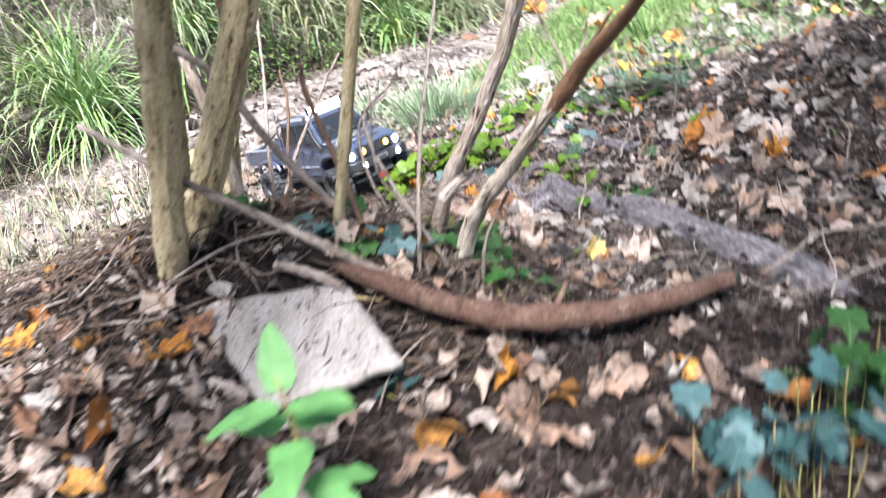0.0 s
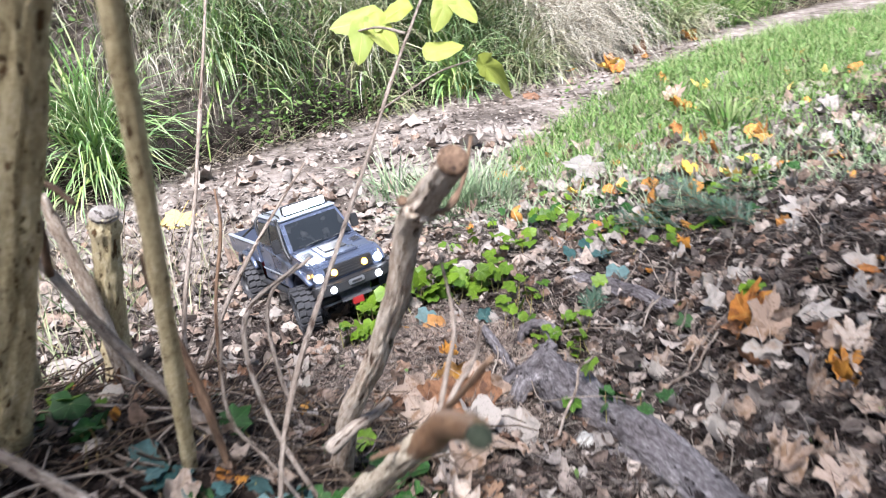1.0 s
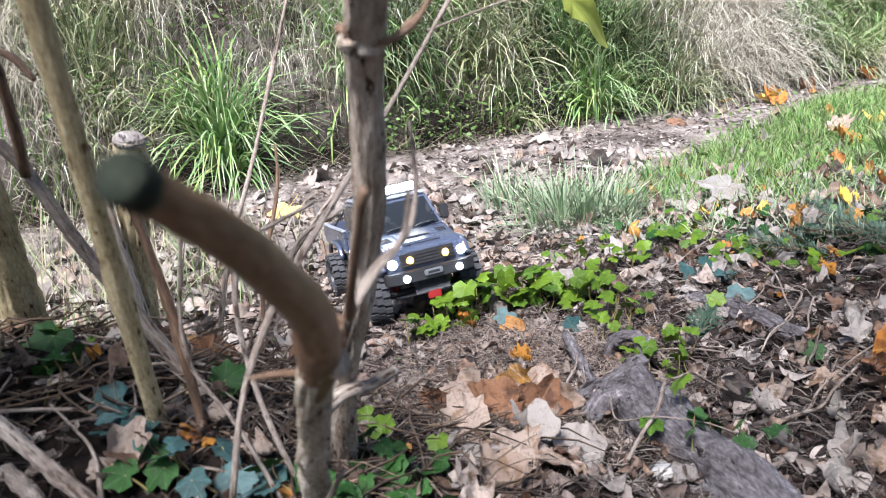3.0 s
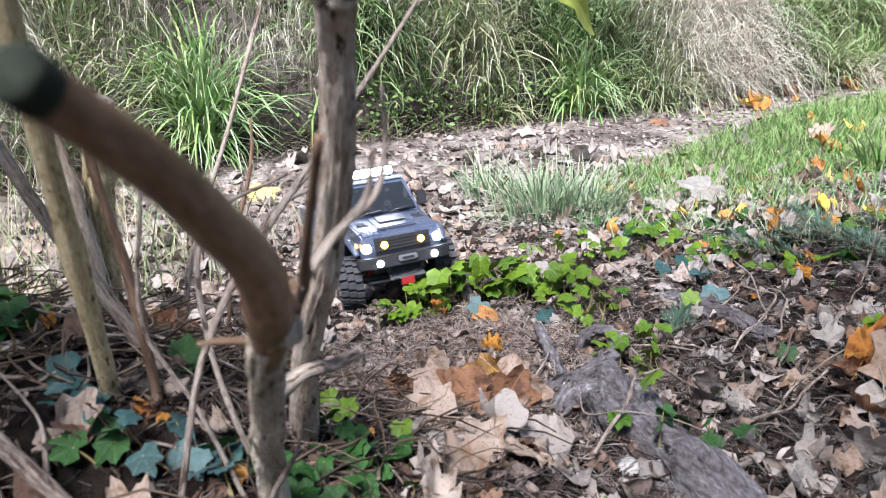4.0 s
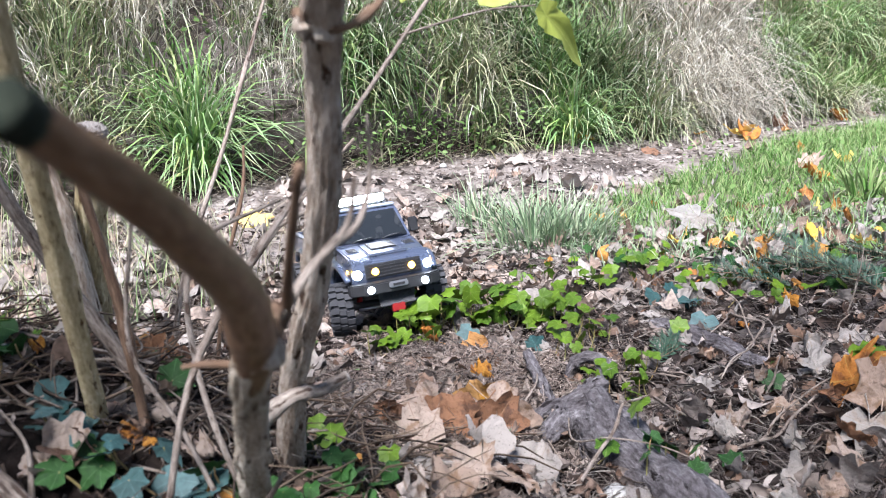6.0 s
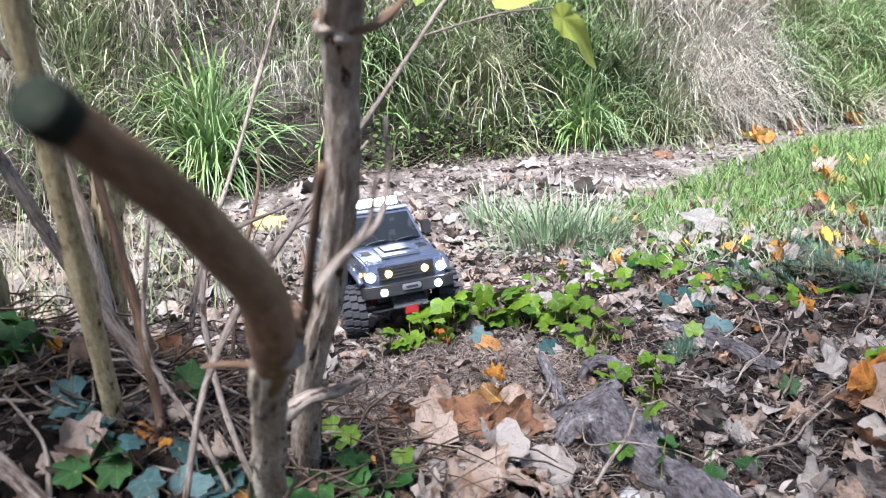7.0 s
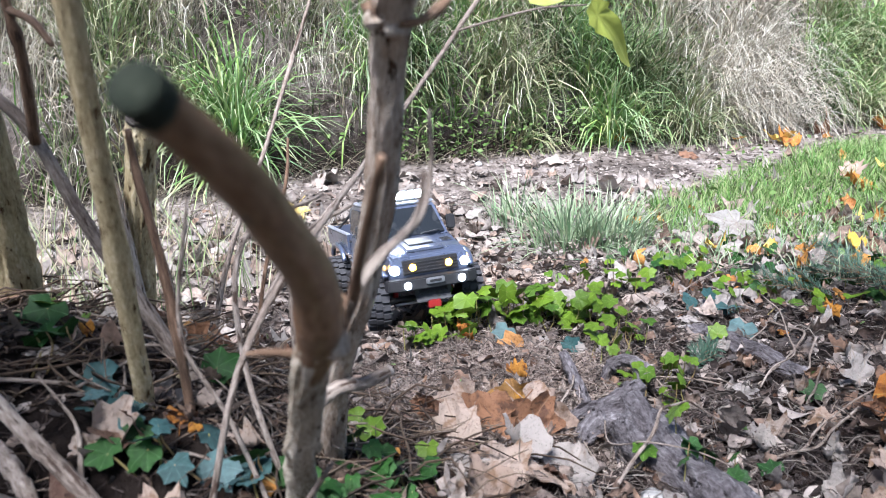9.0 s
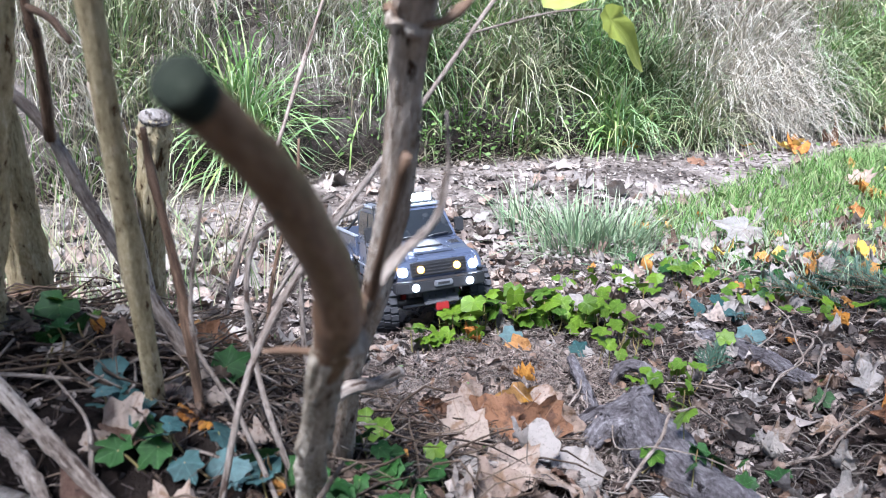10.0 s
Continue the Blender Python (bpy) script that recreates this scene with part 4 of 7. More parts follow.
twig_on(right_shrub, [(-0.05, 1.1, 0.12), (-0.1, 1.1, 0.23), (-0.13, 1.09, 0.3), (-0.12, 1.1, 0.4)], 0.002, 70, TWIG)
twig_on(right_shrub, [(-0.1, 1.23, 0.1), (-0.17, 1.3, 0.2), (-0.18, 1.33, 0.3), (-0.13, 1.36, 0.34)], 0.003, 71, TWIG)
twig_on(right_shrub, [(-0.02, 1.06, 0.12), (-0.005, 1.04, 0.2), (0.03, 1.03, 0.26)], 0.0024, 72, TWIG)

# ---- thin upright saplings and the lime-leaved shoot ----
def sapling(label, pts, r, seed, mat=TWIG):
    e = tagged(new("sapling"), label, "sapling", "thin saplings by the path")
    stem(e, "stem", pts, [r, r * 0.9, r * 0.75, r * 0.6], mat, seed, 7, 6, 0.1, 4)
    return e


shoot = sapling("thin grey shoot with hanging lime-green leaves", [(-0.1, 1.06, 0.15), (-0.075, 1.1, 0.3), (-0.046, 1.237, 0.411), (-0.029, 1.311, 0.468), (-0.008, 1.41, 0.545), (0.02, 1.53, 0.63)], 0.0028, 21)
twig_on(shoot, [(-0.02, 1.36, 0.51), (0.03, 1.45, 0.53), (0.072, 1.505, 0.535)], 0.0012, 22)
twig_on(shoot, [(0.0, 1.45, 0.58), (-0.04, 1.49, 0.585), (-0.08, 1.51, 0.58)], 0.0018, 23)
LIME = [leaf_mesh("lime_leaf", OVAL, s, LIME_LEAF, 0.1, 0.1, -0.15, k) for k, s in ((31, 0.05), (32, 0.042))]
for i, (x, y, z, face, spin, yaw, s) in enumerate([(-0.06, 1.515, 0.592, 55, 95, 15, 1.0), (-0.065, 1.505, 0.58, 70, 165, 15, 1.0), (-0.045, 1.512, 0.582, 68, 205, 25, 0.85),
                                                   (-0.02, 1.53, 0.6, 50, 120, 10, 0.8), (0.035, 1.535, 0.598, 68, 150, 20, 0.75), (0.055, 1.54, 0.597, 60, 215, 15, 0.75), (0.022, 1.525, 0.546, 50, 275, 15, 0.75)]):
    part("leaf", LIME[i % 2], shoot, at=pose(x, y, z, 0, 0, yaw) @ pose(0, 0, 0, face) @ pose(0, 0, 0, 0, 0, spin) @ Matrix.Scale(s, 4))
LONG = leaf_mesh("long_leaf", [(0, 1.0), (3, 0.9), (7, 0.72), (13, 0.5), (22, 0.34), (36, 0.23), (55, 0.17), (80, 0.145), (110, 0.145), (140, 0.16), (160, 0.19), (174, 0.2)], 0.085, LIME_LEAF, 0.05, 0.2, -0.1, 33)
ly = (Vector((0.125, 1.563, 0.475)) - Vector((0.072, 1.505, 0.535))).normalized()
lz = (Vector((0.1, -0.8, 0.6)) - ly * ly.dot(Vector((0.1, -0.8, 0.6)))).normalized()
lx = ly.cross(lz)
part("leaf", LONG, shoot, "long drooping pale green leaf", at=Matrix.Translation(Vector((0.072, 1.505, 0.535)) + ly * 0.017) @ Matrix((lx * 1.35, ly, lz)).transposed().to_4x4())
sapling("thin bare grey sapling by the path", [(-0.37, 1.4, 0.08), (-0.372, 1.46, 0.22), (-0.369, 1.554, 0.351), (-0.371, 1.6, 0.412), (-0.376, 1.7, 0.545), (-0.385, 1.83, 0.72)], 0.0036, 24)
sapling("short bare twig leaning over the path", [(-0.42, 1.5, 0.05), (-0.36, 1.58, 0.19), (-0.3, 1.66, 0.29), (-0.25, 1.72, 0.36)], 0.0035, 25)
sapling("short dead stalk with withered tip", [(-0.36, 1.48, 0.05), (-0.355, 1.52, 0.2), (-0.335, 1.55, 0.31), (-0.34, 1.57, 0.37)], 0.003, 26, BROWN_BARK)
sapling("reddish dead twig beside the shrub", [(-0.17, 1.14, 0.18), (-0.19, 1.15, 0.3), (-0.21, 1.15, 0.4), (-0.205, 1.14, 0.44)], 0.0045, 27, BROWN_BARK)


# ---- logs, board, branches ----
def ridged_log(label, pts, radii, mat, seed, deep=0.16, name="log", rings=110, sides=56):
    """A log whose bark is broken into long scales, with sunken cracks and a rough broken end."""
    line = smooth_line(pts, rings // (len(pts) - 1))
    k = len(line)
    V, F, side, run = Limb(), [], None, 0.0
    V.grain = []
    for i, p in enumerate(line):
        d = (line[min(i + 1, k - 1)] - line[max(i - 1, 0)]).normalized()
        side = d.orthogonal().normalized() if side is None else (side - d * side.dot(d)).normalized()
        up = d.cross(side)
        run += (p - line[i - 1]).length if i else 0
        r = float(np.interp(i / (k - 1) * (len(radii) - 1), range(len(radii)), radii))
        for j in range(sides):
            a = 2 * math.pi * j / sides
            c, s, u = math.cos(a), math.sin(a), i / k
            big = noise.noise(Vector((c * 1.3 + seed, s * 1.3, u * 9)))
            scale = abs(noise.noise(Vector((c * 4.5, s * 4.5 + seed, u * 16)))) - 0.2
            fine = noise.noise(Vector((c * 13, s * 13, u * 60 + seed)))
            w = r * (1 + deep * 1.3 * big + deep * 1.8 * max(-0.2, min(0.12, scale)) + 0.3 * deep * fine)
            V.append(p + (side * c + up * s) * w)
            V.grain.append((r * c, r * s, run))
    F = [(i * sides + j, i * sides + (j + 1) % sides, (i + 1) * sides + (j + 1) % sides, (i + 1) * sides + j) for i in range(k - 1) for j in range(sides)]
    F += [tuple(range(sides))[::-1], tuple(range((k - 1) * sides, k * sides))]
    return tagged(new(name, mesh_of(name, V, F, mat)), label, "log")


def log(label, pts, radii, mat, seed, rough=0.12, name="log"):
    v, f = tube(pts, radii, 26, 14, rough, seed, 4)
    return tagged(new(name, mesh_of(name, v, f, mat)), label, "log")


ridged_log("fallen grey log with flaking bark in leaf litter", [(0.11, 1.635, 0.0), (0.135, 1.585, 0.028), (0.188, 1.5, 0.03), (0.26, 1.4, 0.035), (0.345, 1.27, 0.035), (0.42, 1.13, 0.03), (0.47, 1.03, 0.0)],
    [0.022, 0.037, 0.037, 0.038, 0.036, 0.033, 0.03], GREY_BARK, 40, 0.26)
log("knobbly grey root arching from the log", [(0.14, 1.66, 0.06), (0.118, 1.685, 0.07), (0.09, 1.69, 0.062), (0.074, 1.682, 0.03)], [0.012, 0.0085, 0.0075, 0.006], GREY_BARK, 49, 0.3, "root")
log("gnarled grey root reaching into the leaf heap", [(0.135, 1.63, 0.06), (0.118, 1.607, 0.058), (0.096, 1.588, 0.048), (0.074, 1.566, 0.046), (0.058, 1.55, 0.03)], [0.012, 0.009, 0.0075, 0.0085, 0.006], GREY_BARK, 50, 0.3, "root")
log("short grey bark piece leaning by the log", [(0.022, 1.675, 0.072), (0.045, 1.64, 0.056), (0.076, 1.598, 0.03)], [0.006, 0.0085, 0.007], GREY_BARK, 51, 0.3, "bark_piece")
log("root stub of grey bark beside the log", [(0.15, 1.6, 0.04), (0.1, 1.57, 0.035), (0.075, 1.53, 0.02)], [0.02, 0.016, 0.012], GREY_BARK, 41, 0.25, "root")
ridged_log("small half-buried grey log", [(0.17, 1.97, 0.016), (0.24, 1.89, 0.03), (0.33, 1.8, 0.034), (0.37, 1.76, 0.026)], [0.014, 0.019, 0.017, 0.012], GREY_BARK, 42, 0.3)
log("pale dead branch leaning on the mound", [(-0.46, 1.03, 0.43), (-0.349, 1.015, 0.344), (-0.26, 1.014, 0.279), (-0.186, 1.013, 0.224), (-0.14, 1.012, 0.19)], [0.004, 0.005, 0.0054, 0.0058, 0.006], TWIG, 45, 0.22, "branch")
log("broken pale branch end lying on the mound", [(-0.275, 1.03, 0.215), (-0.24, 1.02, 0.205), (-0.19, 1.0, 0.185)], [0.006, 0.0062, 0.005], TWIG, 48, 0.3, "branch")
red = log("reddish-brown curved branch lying on leaves", [(-0.2, 1.03, 0.205), (-0.14, 0.985, 0.19), (-0.02, 0.93, 0.155), (0.1, 0.945, 0.125), (0.21, 1.0, 0.1), (0.31, 1.075, 0.075)],
    [0.008, 0.013, 0.015, 0.015, 0.0135, 0.011], RED_BARK, 44, 0.08, "branch")

v, f = tube([(0.305, 1.071, 0.0765), (0.313, 1.077, 0.0742), (0.317, 1.081, 0.073)], [0.0112, 0.0108, 0.006], 14, 3, 0.25, 46)
part("broken_end", mesh_of("broken_end", v, f, CUT_DARK), red, "dark broken end")
v, f = tube([(0.06, 0.938, 0.135), (0.075, 0.95, 0.155), (0.082, 0.957, 0.165)], [0.005, 0.0042, 0.003], 10, 3, 0.2, 47)
part("twig_stub", mesh_of("twig_stub", v, f, RED_BARK), red)

# the board: a split slab, broader at its far edge, with a worn rim
CORNERS = [Vector(c) for c in ((-0.382, 1.0, 0.186), (-0.19, 1.014, 0.18), (-0.11, 0.85, 0.152), (-0.258, 0.805, 0.146))]
N = 16
V, F = Limb(), []
V.grain = []
for top in (1, 0):
    for i in range(N + 1):
        for j in range(N + 1):
            u, w = j / N, i / N
            q = (CORNERS[0] * (1 - u) + CORNERS[1] * u) * (1 - w) + (CORNERS[3] * (1 - u) + CORNERS[2] * u) * w
            rim = min(u, 1 - u, w, 1 - w) < 0.01
            q = q + Vector((0.004 * noise.noise(q * 45), 0.004 * noise.noise(q * 45 + Vector((7, 0, 0))), 0)) * (1 if rim else 0)
            V.grain.append(tuple(q))
            V.append(q + Vector((0, 0, 0.003 * noise.noise(q * 30) + (0.006 - (0.002 if rim else 0) if top else -0.007))))
k = (N + 1) ** 2
for i in range(N):
    for j in range(N):
        a = i * (N + 1) + j
        F += [(a, a + N + 1, a + N + 2, a + 1), (k + a, k + a + 1, k + a + N + 2, k + a + N + 1)]
rimline = [j for j in range(N)] + [i * (N + 1) + N for i in range(N)] + [N * (N + 1) + j for j in range(N, 0, -1)] + [i * (N + 1) for i in range(N, 0, -1)]
F += [(p, q, k + q, k + p) for p, q in zip(rimline, rimline[1:] + rimline[:1])]
board = tagged(new("board", mesh_of("board", V, F, BOARD)), "weathered pale grey board half buried in leaves", "board")


def stone(label, x, y, s, seed):
    bm = bmesh.new()
    bmesh.ops.create_icosphere(bm, subdivisions=3, radius=s)
    for vtx in bm.verts:
        vtx.co *= 1 + 0.25 * noise.noise(vtx.co / s * 1.1 + Vector((seed, 0, 0)))
        vtx.co.z *= 0.75
    ob = tagged(new("stone", bm_mesh("stone", bm, STONE, True)), label, "stone")
    ob.location = (x, y, on_ground(x, y) + s * 0.4)


stone("rounded pale stone beside the grey log", 0.182, 1.415, 0.014, 1)
stone("small pale pebble on the clay path", -0.62, 3.12, 0.013, 2)


# ---- fallen leaves ----
KINDS = {}
for key, mat, sd in (("tan", TAN_LEAF, 100), ("pale", PALE_LEAF, 110), ("orange", ORANGE_LEAF, 120), ("yellow", YELLOW_LEAF, 130), ("brown", BROWN_LEAF, 140), ("grey", GREY_LEAF, 150)):
    KINDS[key] = [(leaf_mesh("fallen_leaf", MAPLE if j < 2 else WITHERED, 0.1, mat, 0.12 + 0.1 * j, 0.05 + 0.04 * j, (-0.25, 0.1, -0.1, 0.2, -0.15, 0.1)[j], sd + j, (0.4, 0.6, 1.8, 2.6, -2.0, 3.2)[j], 0.12 + 0.07 * j, (0.25, 0.45, 0.65, 0.85, 1.0), ragged=0.2, crease=(0.04, 0.05, 0.08, 0.09, 0.08, 0.1)[j], hinge=(0.3, 0.6, 0.9, -0.7, 2.4, 0.8)[j]), stalk_mesh(0.1, mat, sd + j)) for j in range(6)]
WORDS = {"tan": "dry tan maple leaf curled on the ground", "pale": "pale bleached maple leaf lying face down", "orange": "orange autumn maple leaf with dark spots",
         "yellow": "bright yellow fallen maple leaf", "brown": "crumpled dark brown dead leaf", "grey": "grey withered leaf curled in dark litter"}


def laid(me, x, y, size, turn, tip, side, lift):
    """Where a leaf lies so that its lowest points press into the litter."""
    m = pose(x, y, 0, tip, side, turn) @ Matrix.Scale(size / 0.1, 4)
    low = sorted((m @ v.co).z for v in me.vertices)
    return Matrix.Translation((0, 0, on_ground(x, y) + 0.004 + lift - low[len(low) // 8])) @ m


def fallen(kind, x, y, size, turn=0, tip=0, side=0, lift=0.0, form=None, label=""):
    form = int(abs(x * 997 + y * 613)) % 6 if form is None else form
    me, st = KINDS[kind][form]
    ob = tagged(new("fallen_leaf", me), label or WORDS[kind], "leaf", "fallen leaves")
    ob.matrix_basis = laid(me, x, y, size, turn, tip, side, lift * 0.5)
    part("stalk", st, ob)
    return ob




def propped(me, stalk, label, x, y, size, tilt, bearing, spin):
    """A leaf that leans, its face towards a bearing (degrees), turned by spin in its own plane."""
    m = pose(x, y, 0, tilt, 0, bearing) @ pose(0, 0, 0, 0, 0, spin) @ Matrix.Scale(size / 0.1, 4)
    low = sorted((m @ v.co).z for v in me.vertices)
    ob = tagged(new("fallen_leaf", me), label, "leaf", "fallen leaves")
    ob.matrix_basis = Matrix.Translation((0, 0, on_ground(x, y) + 0.004 - low[len(low) // 12])) @ m
    part("stalk", stalk, ob)
    return ob


OPEN_RINGS = (0.25, 0.45, 0.65, 0.85, 1.0)
DEEP_MAPLE = [(a, r if r > 0.8 else r * 0.72) for a, r in MAPLE]
propped(leaf_mesh("fallen_leaf", DEEP_MAPLE, 0.1, WHITE_LEAF, 0.25, 0.12, -0.5, 171, 1.1, 0.12, OPEN_RINGS, 0.05, 0.5, 0.1), stalk_mesh(0.1, WHITE_LEAF, 171), "large bleached white maple leaf propped on grass", 0.21, 2.6, 0.1, 38, 0, 140)
propped(leaf_mesh("fallen_leaf", MAPLE, 0.1, YELLOW_LEAF, 0.08, 0.05, -0.1, 172, 0.3, 0.07, OPEN_RINGS, 0.035), stalk_mesh(0.1, YELLOW_LEAF, 172), "flat bright yellow maple leaf on the clay path", -0.905, 2.44, 0.075, 24, 20, 160)
# the heap of large curled leaves by the grey log
for i, (mat, outline, x, y, size, tilt, bearing, spin, curl, roll, hinge, words) in enumerate((
        (TAN_LEAF, MAPLE, 0.035, 1.335, 0.066, 24, 0, 25, 0.12, 0.6, 0.3, "large tan maple leaf lying on the leaf heap"),
        (PALE_LEAF, WITHERED, 0.088, 1.42, 0.056, 22, 10, -40, 0.2, 1.9, 0.0, "pale leaf with its edge rolled over"),
        (TAN_LEAF, WITHERED, -0.03, 1.53, 0.05, 62, -15, 200, 0.2, 2.0, 0.6, "pinkish tan leaf curled upright in the heap"),
        (AMBER_LEAF, WITHERED, -0.01, 1.56, 0.05, 66, 10, 20, 0.15, 1.4, 0.5, "amber blotched leaf standing in the heap"),
        (BROWN_LEAF, WITHERED, 0.022, 1.5, 0.055, 42, 20, -30, 0.25, 1.6, 0.4, "large brown leaf curled over in the heap"),
        (BROWN_LEAF, WITHERED, 0.0, 1.47, 0.062, 50, -20, 140, 0.25, 1.8, 0.5, "dark brown hollow leaf deep in the heap"),
        (TAN_LEAF, MAPLE, -0.045, 1.49, 0.06, 55, -25, 160, 0.2, 1.5, 0.7, "tan maple leaf standing folded in the heap"),
        (TAN_LEAF, WITHERED, 0.012, 1.54, 0.05, 58, 25, 230, 0.2, 2.0, 0.5, "pinkish tan leaf folded upright in the heap"),
        (TAN_LEAF, WITHERED, 0.06, 1.53, 0.045, 48, 30, 70, 0.25, 2.2, 0.4, "tan leaf rolled tight against the log"),
        (TAN_LEAF, MAPLE, -0.02, 1.38, 0.06, 28, -15, 100, 0.15, 0.9, 0.4, "broad tan maple leaf with lifted lobes"),
        (BROWN_LEAF, WITHERED, -0.078, 1.43, 0.04, 52, -10, 60, 0.25, 1.9, 0.7, "dark russet leaf folded on needles"))):
    propped(leaf_mesh("fallen_leaf", outline, 0.1, mat, curl, 0.08, -0.15, 180 + i, roll, 0.16, OPEN_RINGS, 0.06, hinge, 0.12), stalk_mesh(0.1, mat, 180 + i), words, x, y, size, tilt, bearing, spin)
propped(leaf_mesh("fallen_leaf", WITHERED, 0.1, ORANGE_LEAF, 0.2, 0.08, -0.15, 196, 2.4, 0.14, OPEN_RINGS, 0.05, 0.5, 0.12), stalk_mesh(0.1, ORANGE_LEAF, 196), "orange brown curled leaf before the ivy", -0.065, 1.735, 0.036, 40, 20, 80)
# single leaves on the mound
for i, (mat, x, y, size, tilt, bearing, spin, roll, words) in enumerate((
        (PALE_LEAF, -0.36, 1.25, 0.026, 25, 20, 80, 0.8, "small pale greenish leaf on the mound"),
        (BROWN_LEAF, -0.27, 1.262, 0.036, 45, 15, 10, 1.8, "rusty brown leaf heaped behind the stem"),
        (ORANGE_LEAF, -0.3, 1.275, 0.03, 40, 30, 120, 1.6, "rusty orange leaf heaped behind the stem"),
        (TAN_LEAF, -0.192, 1.075, 0.034, 58, 25, -20, 2.6, "tan and rust leaf curled upright on the mound"),
        (BROWN_LEAF, -0.168, 1.118, 0.02, 60, 10, 15, 2.2, "small rusty leaf curled at the stem foot"))):
    propped(leaf_mesh("fallen_leaf", WITHERED, 0.1, mat, 0.2, 0.1, -0.15, 190 + i, roll, 0.18, OPEN_RINGS, 0.06, 0.4, 0.12), stalk_mesh(0.1, mat, 190 + i), words, x, y, size, tilt, bearing, spin)
fallen("yellow", 0.29, 4.0, 0.1, 200, 15, 0, 0.02, 1)
fallen("orange", 0.33, 3.93, 0.08, 20, 0, 10, 0.005)
fallen("pale", -0.375, 3.25, 0.09, 60, 8, 5, 0.01, 0)
fallen("yellow", -0.27, 3.72, 0.08, 150, 20, 0, 0.015, 1)
fallen("pale", -0.15, 2.93, 0.08, 250, 10, 0, 0.01)
fallen("pale", -0.06, 2.99, 0.06, 20, 14, 0, 0.01)
fallen("brown", 0.02, 3.55, 0.06, 90, 10, 0)
fallen("pale", -1.0, 2.76, 0.08, 200, 10)
fallen("tan", -0.82, 2.72, 0.075, 60, 10)
fallen("tan", 0.68, 4.7, 0.09, 200, 25)
fallen("orange", 0.72, 4.62, 0.08, 40, 15)
fallen("tan", 0.82, 4.8, 0.09, 300, 30)
fallen("brown", 0.46, 4.35, 0.09, 10, 5)
fallen("tan", 0.5, 3.32, 0.07, 320, 15, 0, 0.03)
fallen("orange", 0.51, 3.22, 0.06, 80, 12, 8, 0.03, 2)
fallen("orange", 0.47, 2.95, 0.04, 10, 15, 0, 0.03, 3)
fallen("brown", 0.33, 2.88, 0.05, 0, 15, 10, 0.02, 1)
fallen("yellow", 0.46, 2.56, 0.04, 30, 12, 0, 0.02, 2)
fallen("yellow", 0.55, 2.5, 0.045, 140, 10, 0, 0.015, 2)
fallen("pale", 0.37, 2.34, 0.045, 90, 40, 0, 0.02)
fallen("orange", 0.385, 2.02, 0.034, 70, 20, 10, 0.01, 3)
fallen("pale", 0.34, 2.2, 0.07, 120, 20, 0, 0.02)
fallen("orange", 0.31, 1.94, 0.019, 0, 50, 0, 0.01)
fallen("orange", 0.43, 1.66, 0.062, -60, 58, -20, 0.055, 0, "upright mottled orange maple leaf leaning on dead leaves")
fallen("tan", 0.455, 1.61, 0.062, 20, 55, 20, 0.03)
fallen("pale", 0.4, 1.75, 0.043, 70, 50, 0, 0.02)
fallen("tan", 0.52, 1.56, 0.056, 300, 35, 0, 0.01)
fallen("brown", 0.42, 1.56, 0.037, 140, 60, 0, 0.02)
fallen("pale", 0.25, 1.745, 0.021, 200, 35, 0, 0.015, label="small yellowish heart-shaped leaf")
fallen("tan", 0.325, 1.69, 0.025, 100, 30)
fallen("pale", 0.05, 1.39, 0.056, 80, 20, 15, 0.035, 2)
fallen("brown", 0.09, 1.38, 0.036, 40, 35, 0, 0.012, 4)
fallen("brown", -0.085, 1.44, 0.032, 60, 35, 20, 0.01, 4)
fallen("brown", -0.07, 1.41, 0.031, 160, 60, 0, 0.015)
fallen("orange", -0.15, 1.75, 0.034, 100, 20, 20, 0.02, 3)
fallen("tan", -0.22, 1.46, 0.037, 200, 30, 0, 0.01, 1)
fallen("pale", -0.24, 1.5, 0.037, 20, 20)
fallen("orange", -0.33, 1.31, 0.037, 20, 30, 0, 0.01)
fallen("brown", -0.3, 1.34, 0.043, 100, 30, 0, 0.01)
fallen("brown", -0.38, 1.33, 0.037, 230, 30, 20, 0.01)
fallen("orange", -0.15, 1.12, 0.015, 10, 50, 0, 0.008, 4)
fallen("orange", -0.57, 0.98, 0.025, 60, 40, 0, 0.01)
fallen("orange", -0.42, 0.79, 0.04, 110, 20, 10, 0.02)
fallen("tan", -0.49, 0.77, 0.037, 20, 25)
fallen("pale", -0.5, 0.83, 0.031, 10, 60, 0, 0.01)
fallen("tan", -0.33, 0.84, 0.031, 300, 40, 0, 0.01)
fallen("brown", -0.36, 0.94, 0.037, 30, 30, 0, 0.01)
fallen("tan", -0.02, 0.86, 0.034, 200, 20, 0, 0.02)
fallen("orange", 0.0, 0.88, 0.037, 90, 15, 0, 0.01)
fallen("tan", 0.09, 0.87, 0.031, 30, 50, 0, 0.01)
fallen("pale", 0.04, 0.91, 0.019, 100, 20, 0, 0.01)
fallen("yellow", 0.14, 1.2, 0.04, 50, 62, 0, 0.012, 2)
fallen("tan", 0.05, 1.2, 0.046, 100, 20, 0, 0.02)
fallen("pale", 0.1, 1.22, 0.037, 190, 30, 0, 0.02)
fallen("brown", 0.07, 1.24, 0.037, 20, 20)
fallen("tan", 0.21, 1.2, 0.037, 10, 60, 0, 0.01, 0)
fallen("tan", 0.61, 1.68, 0.053, 250, 18, 0, 0.01)
fallen("orange", 0.62, 1.72, 0.046, 330, 25, 0, 0.02)
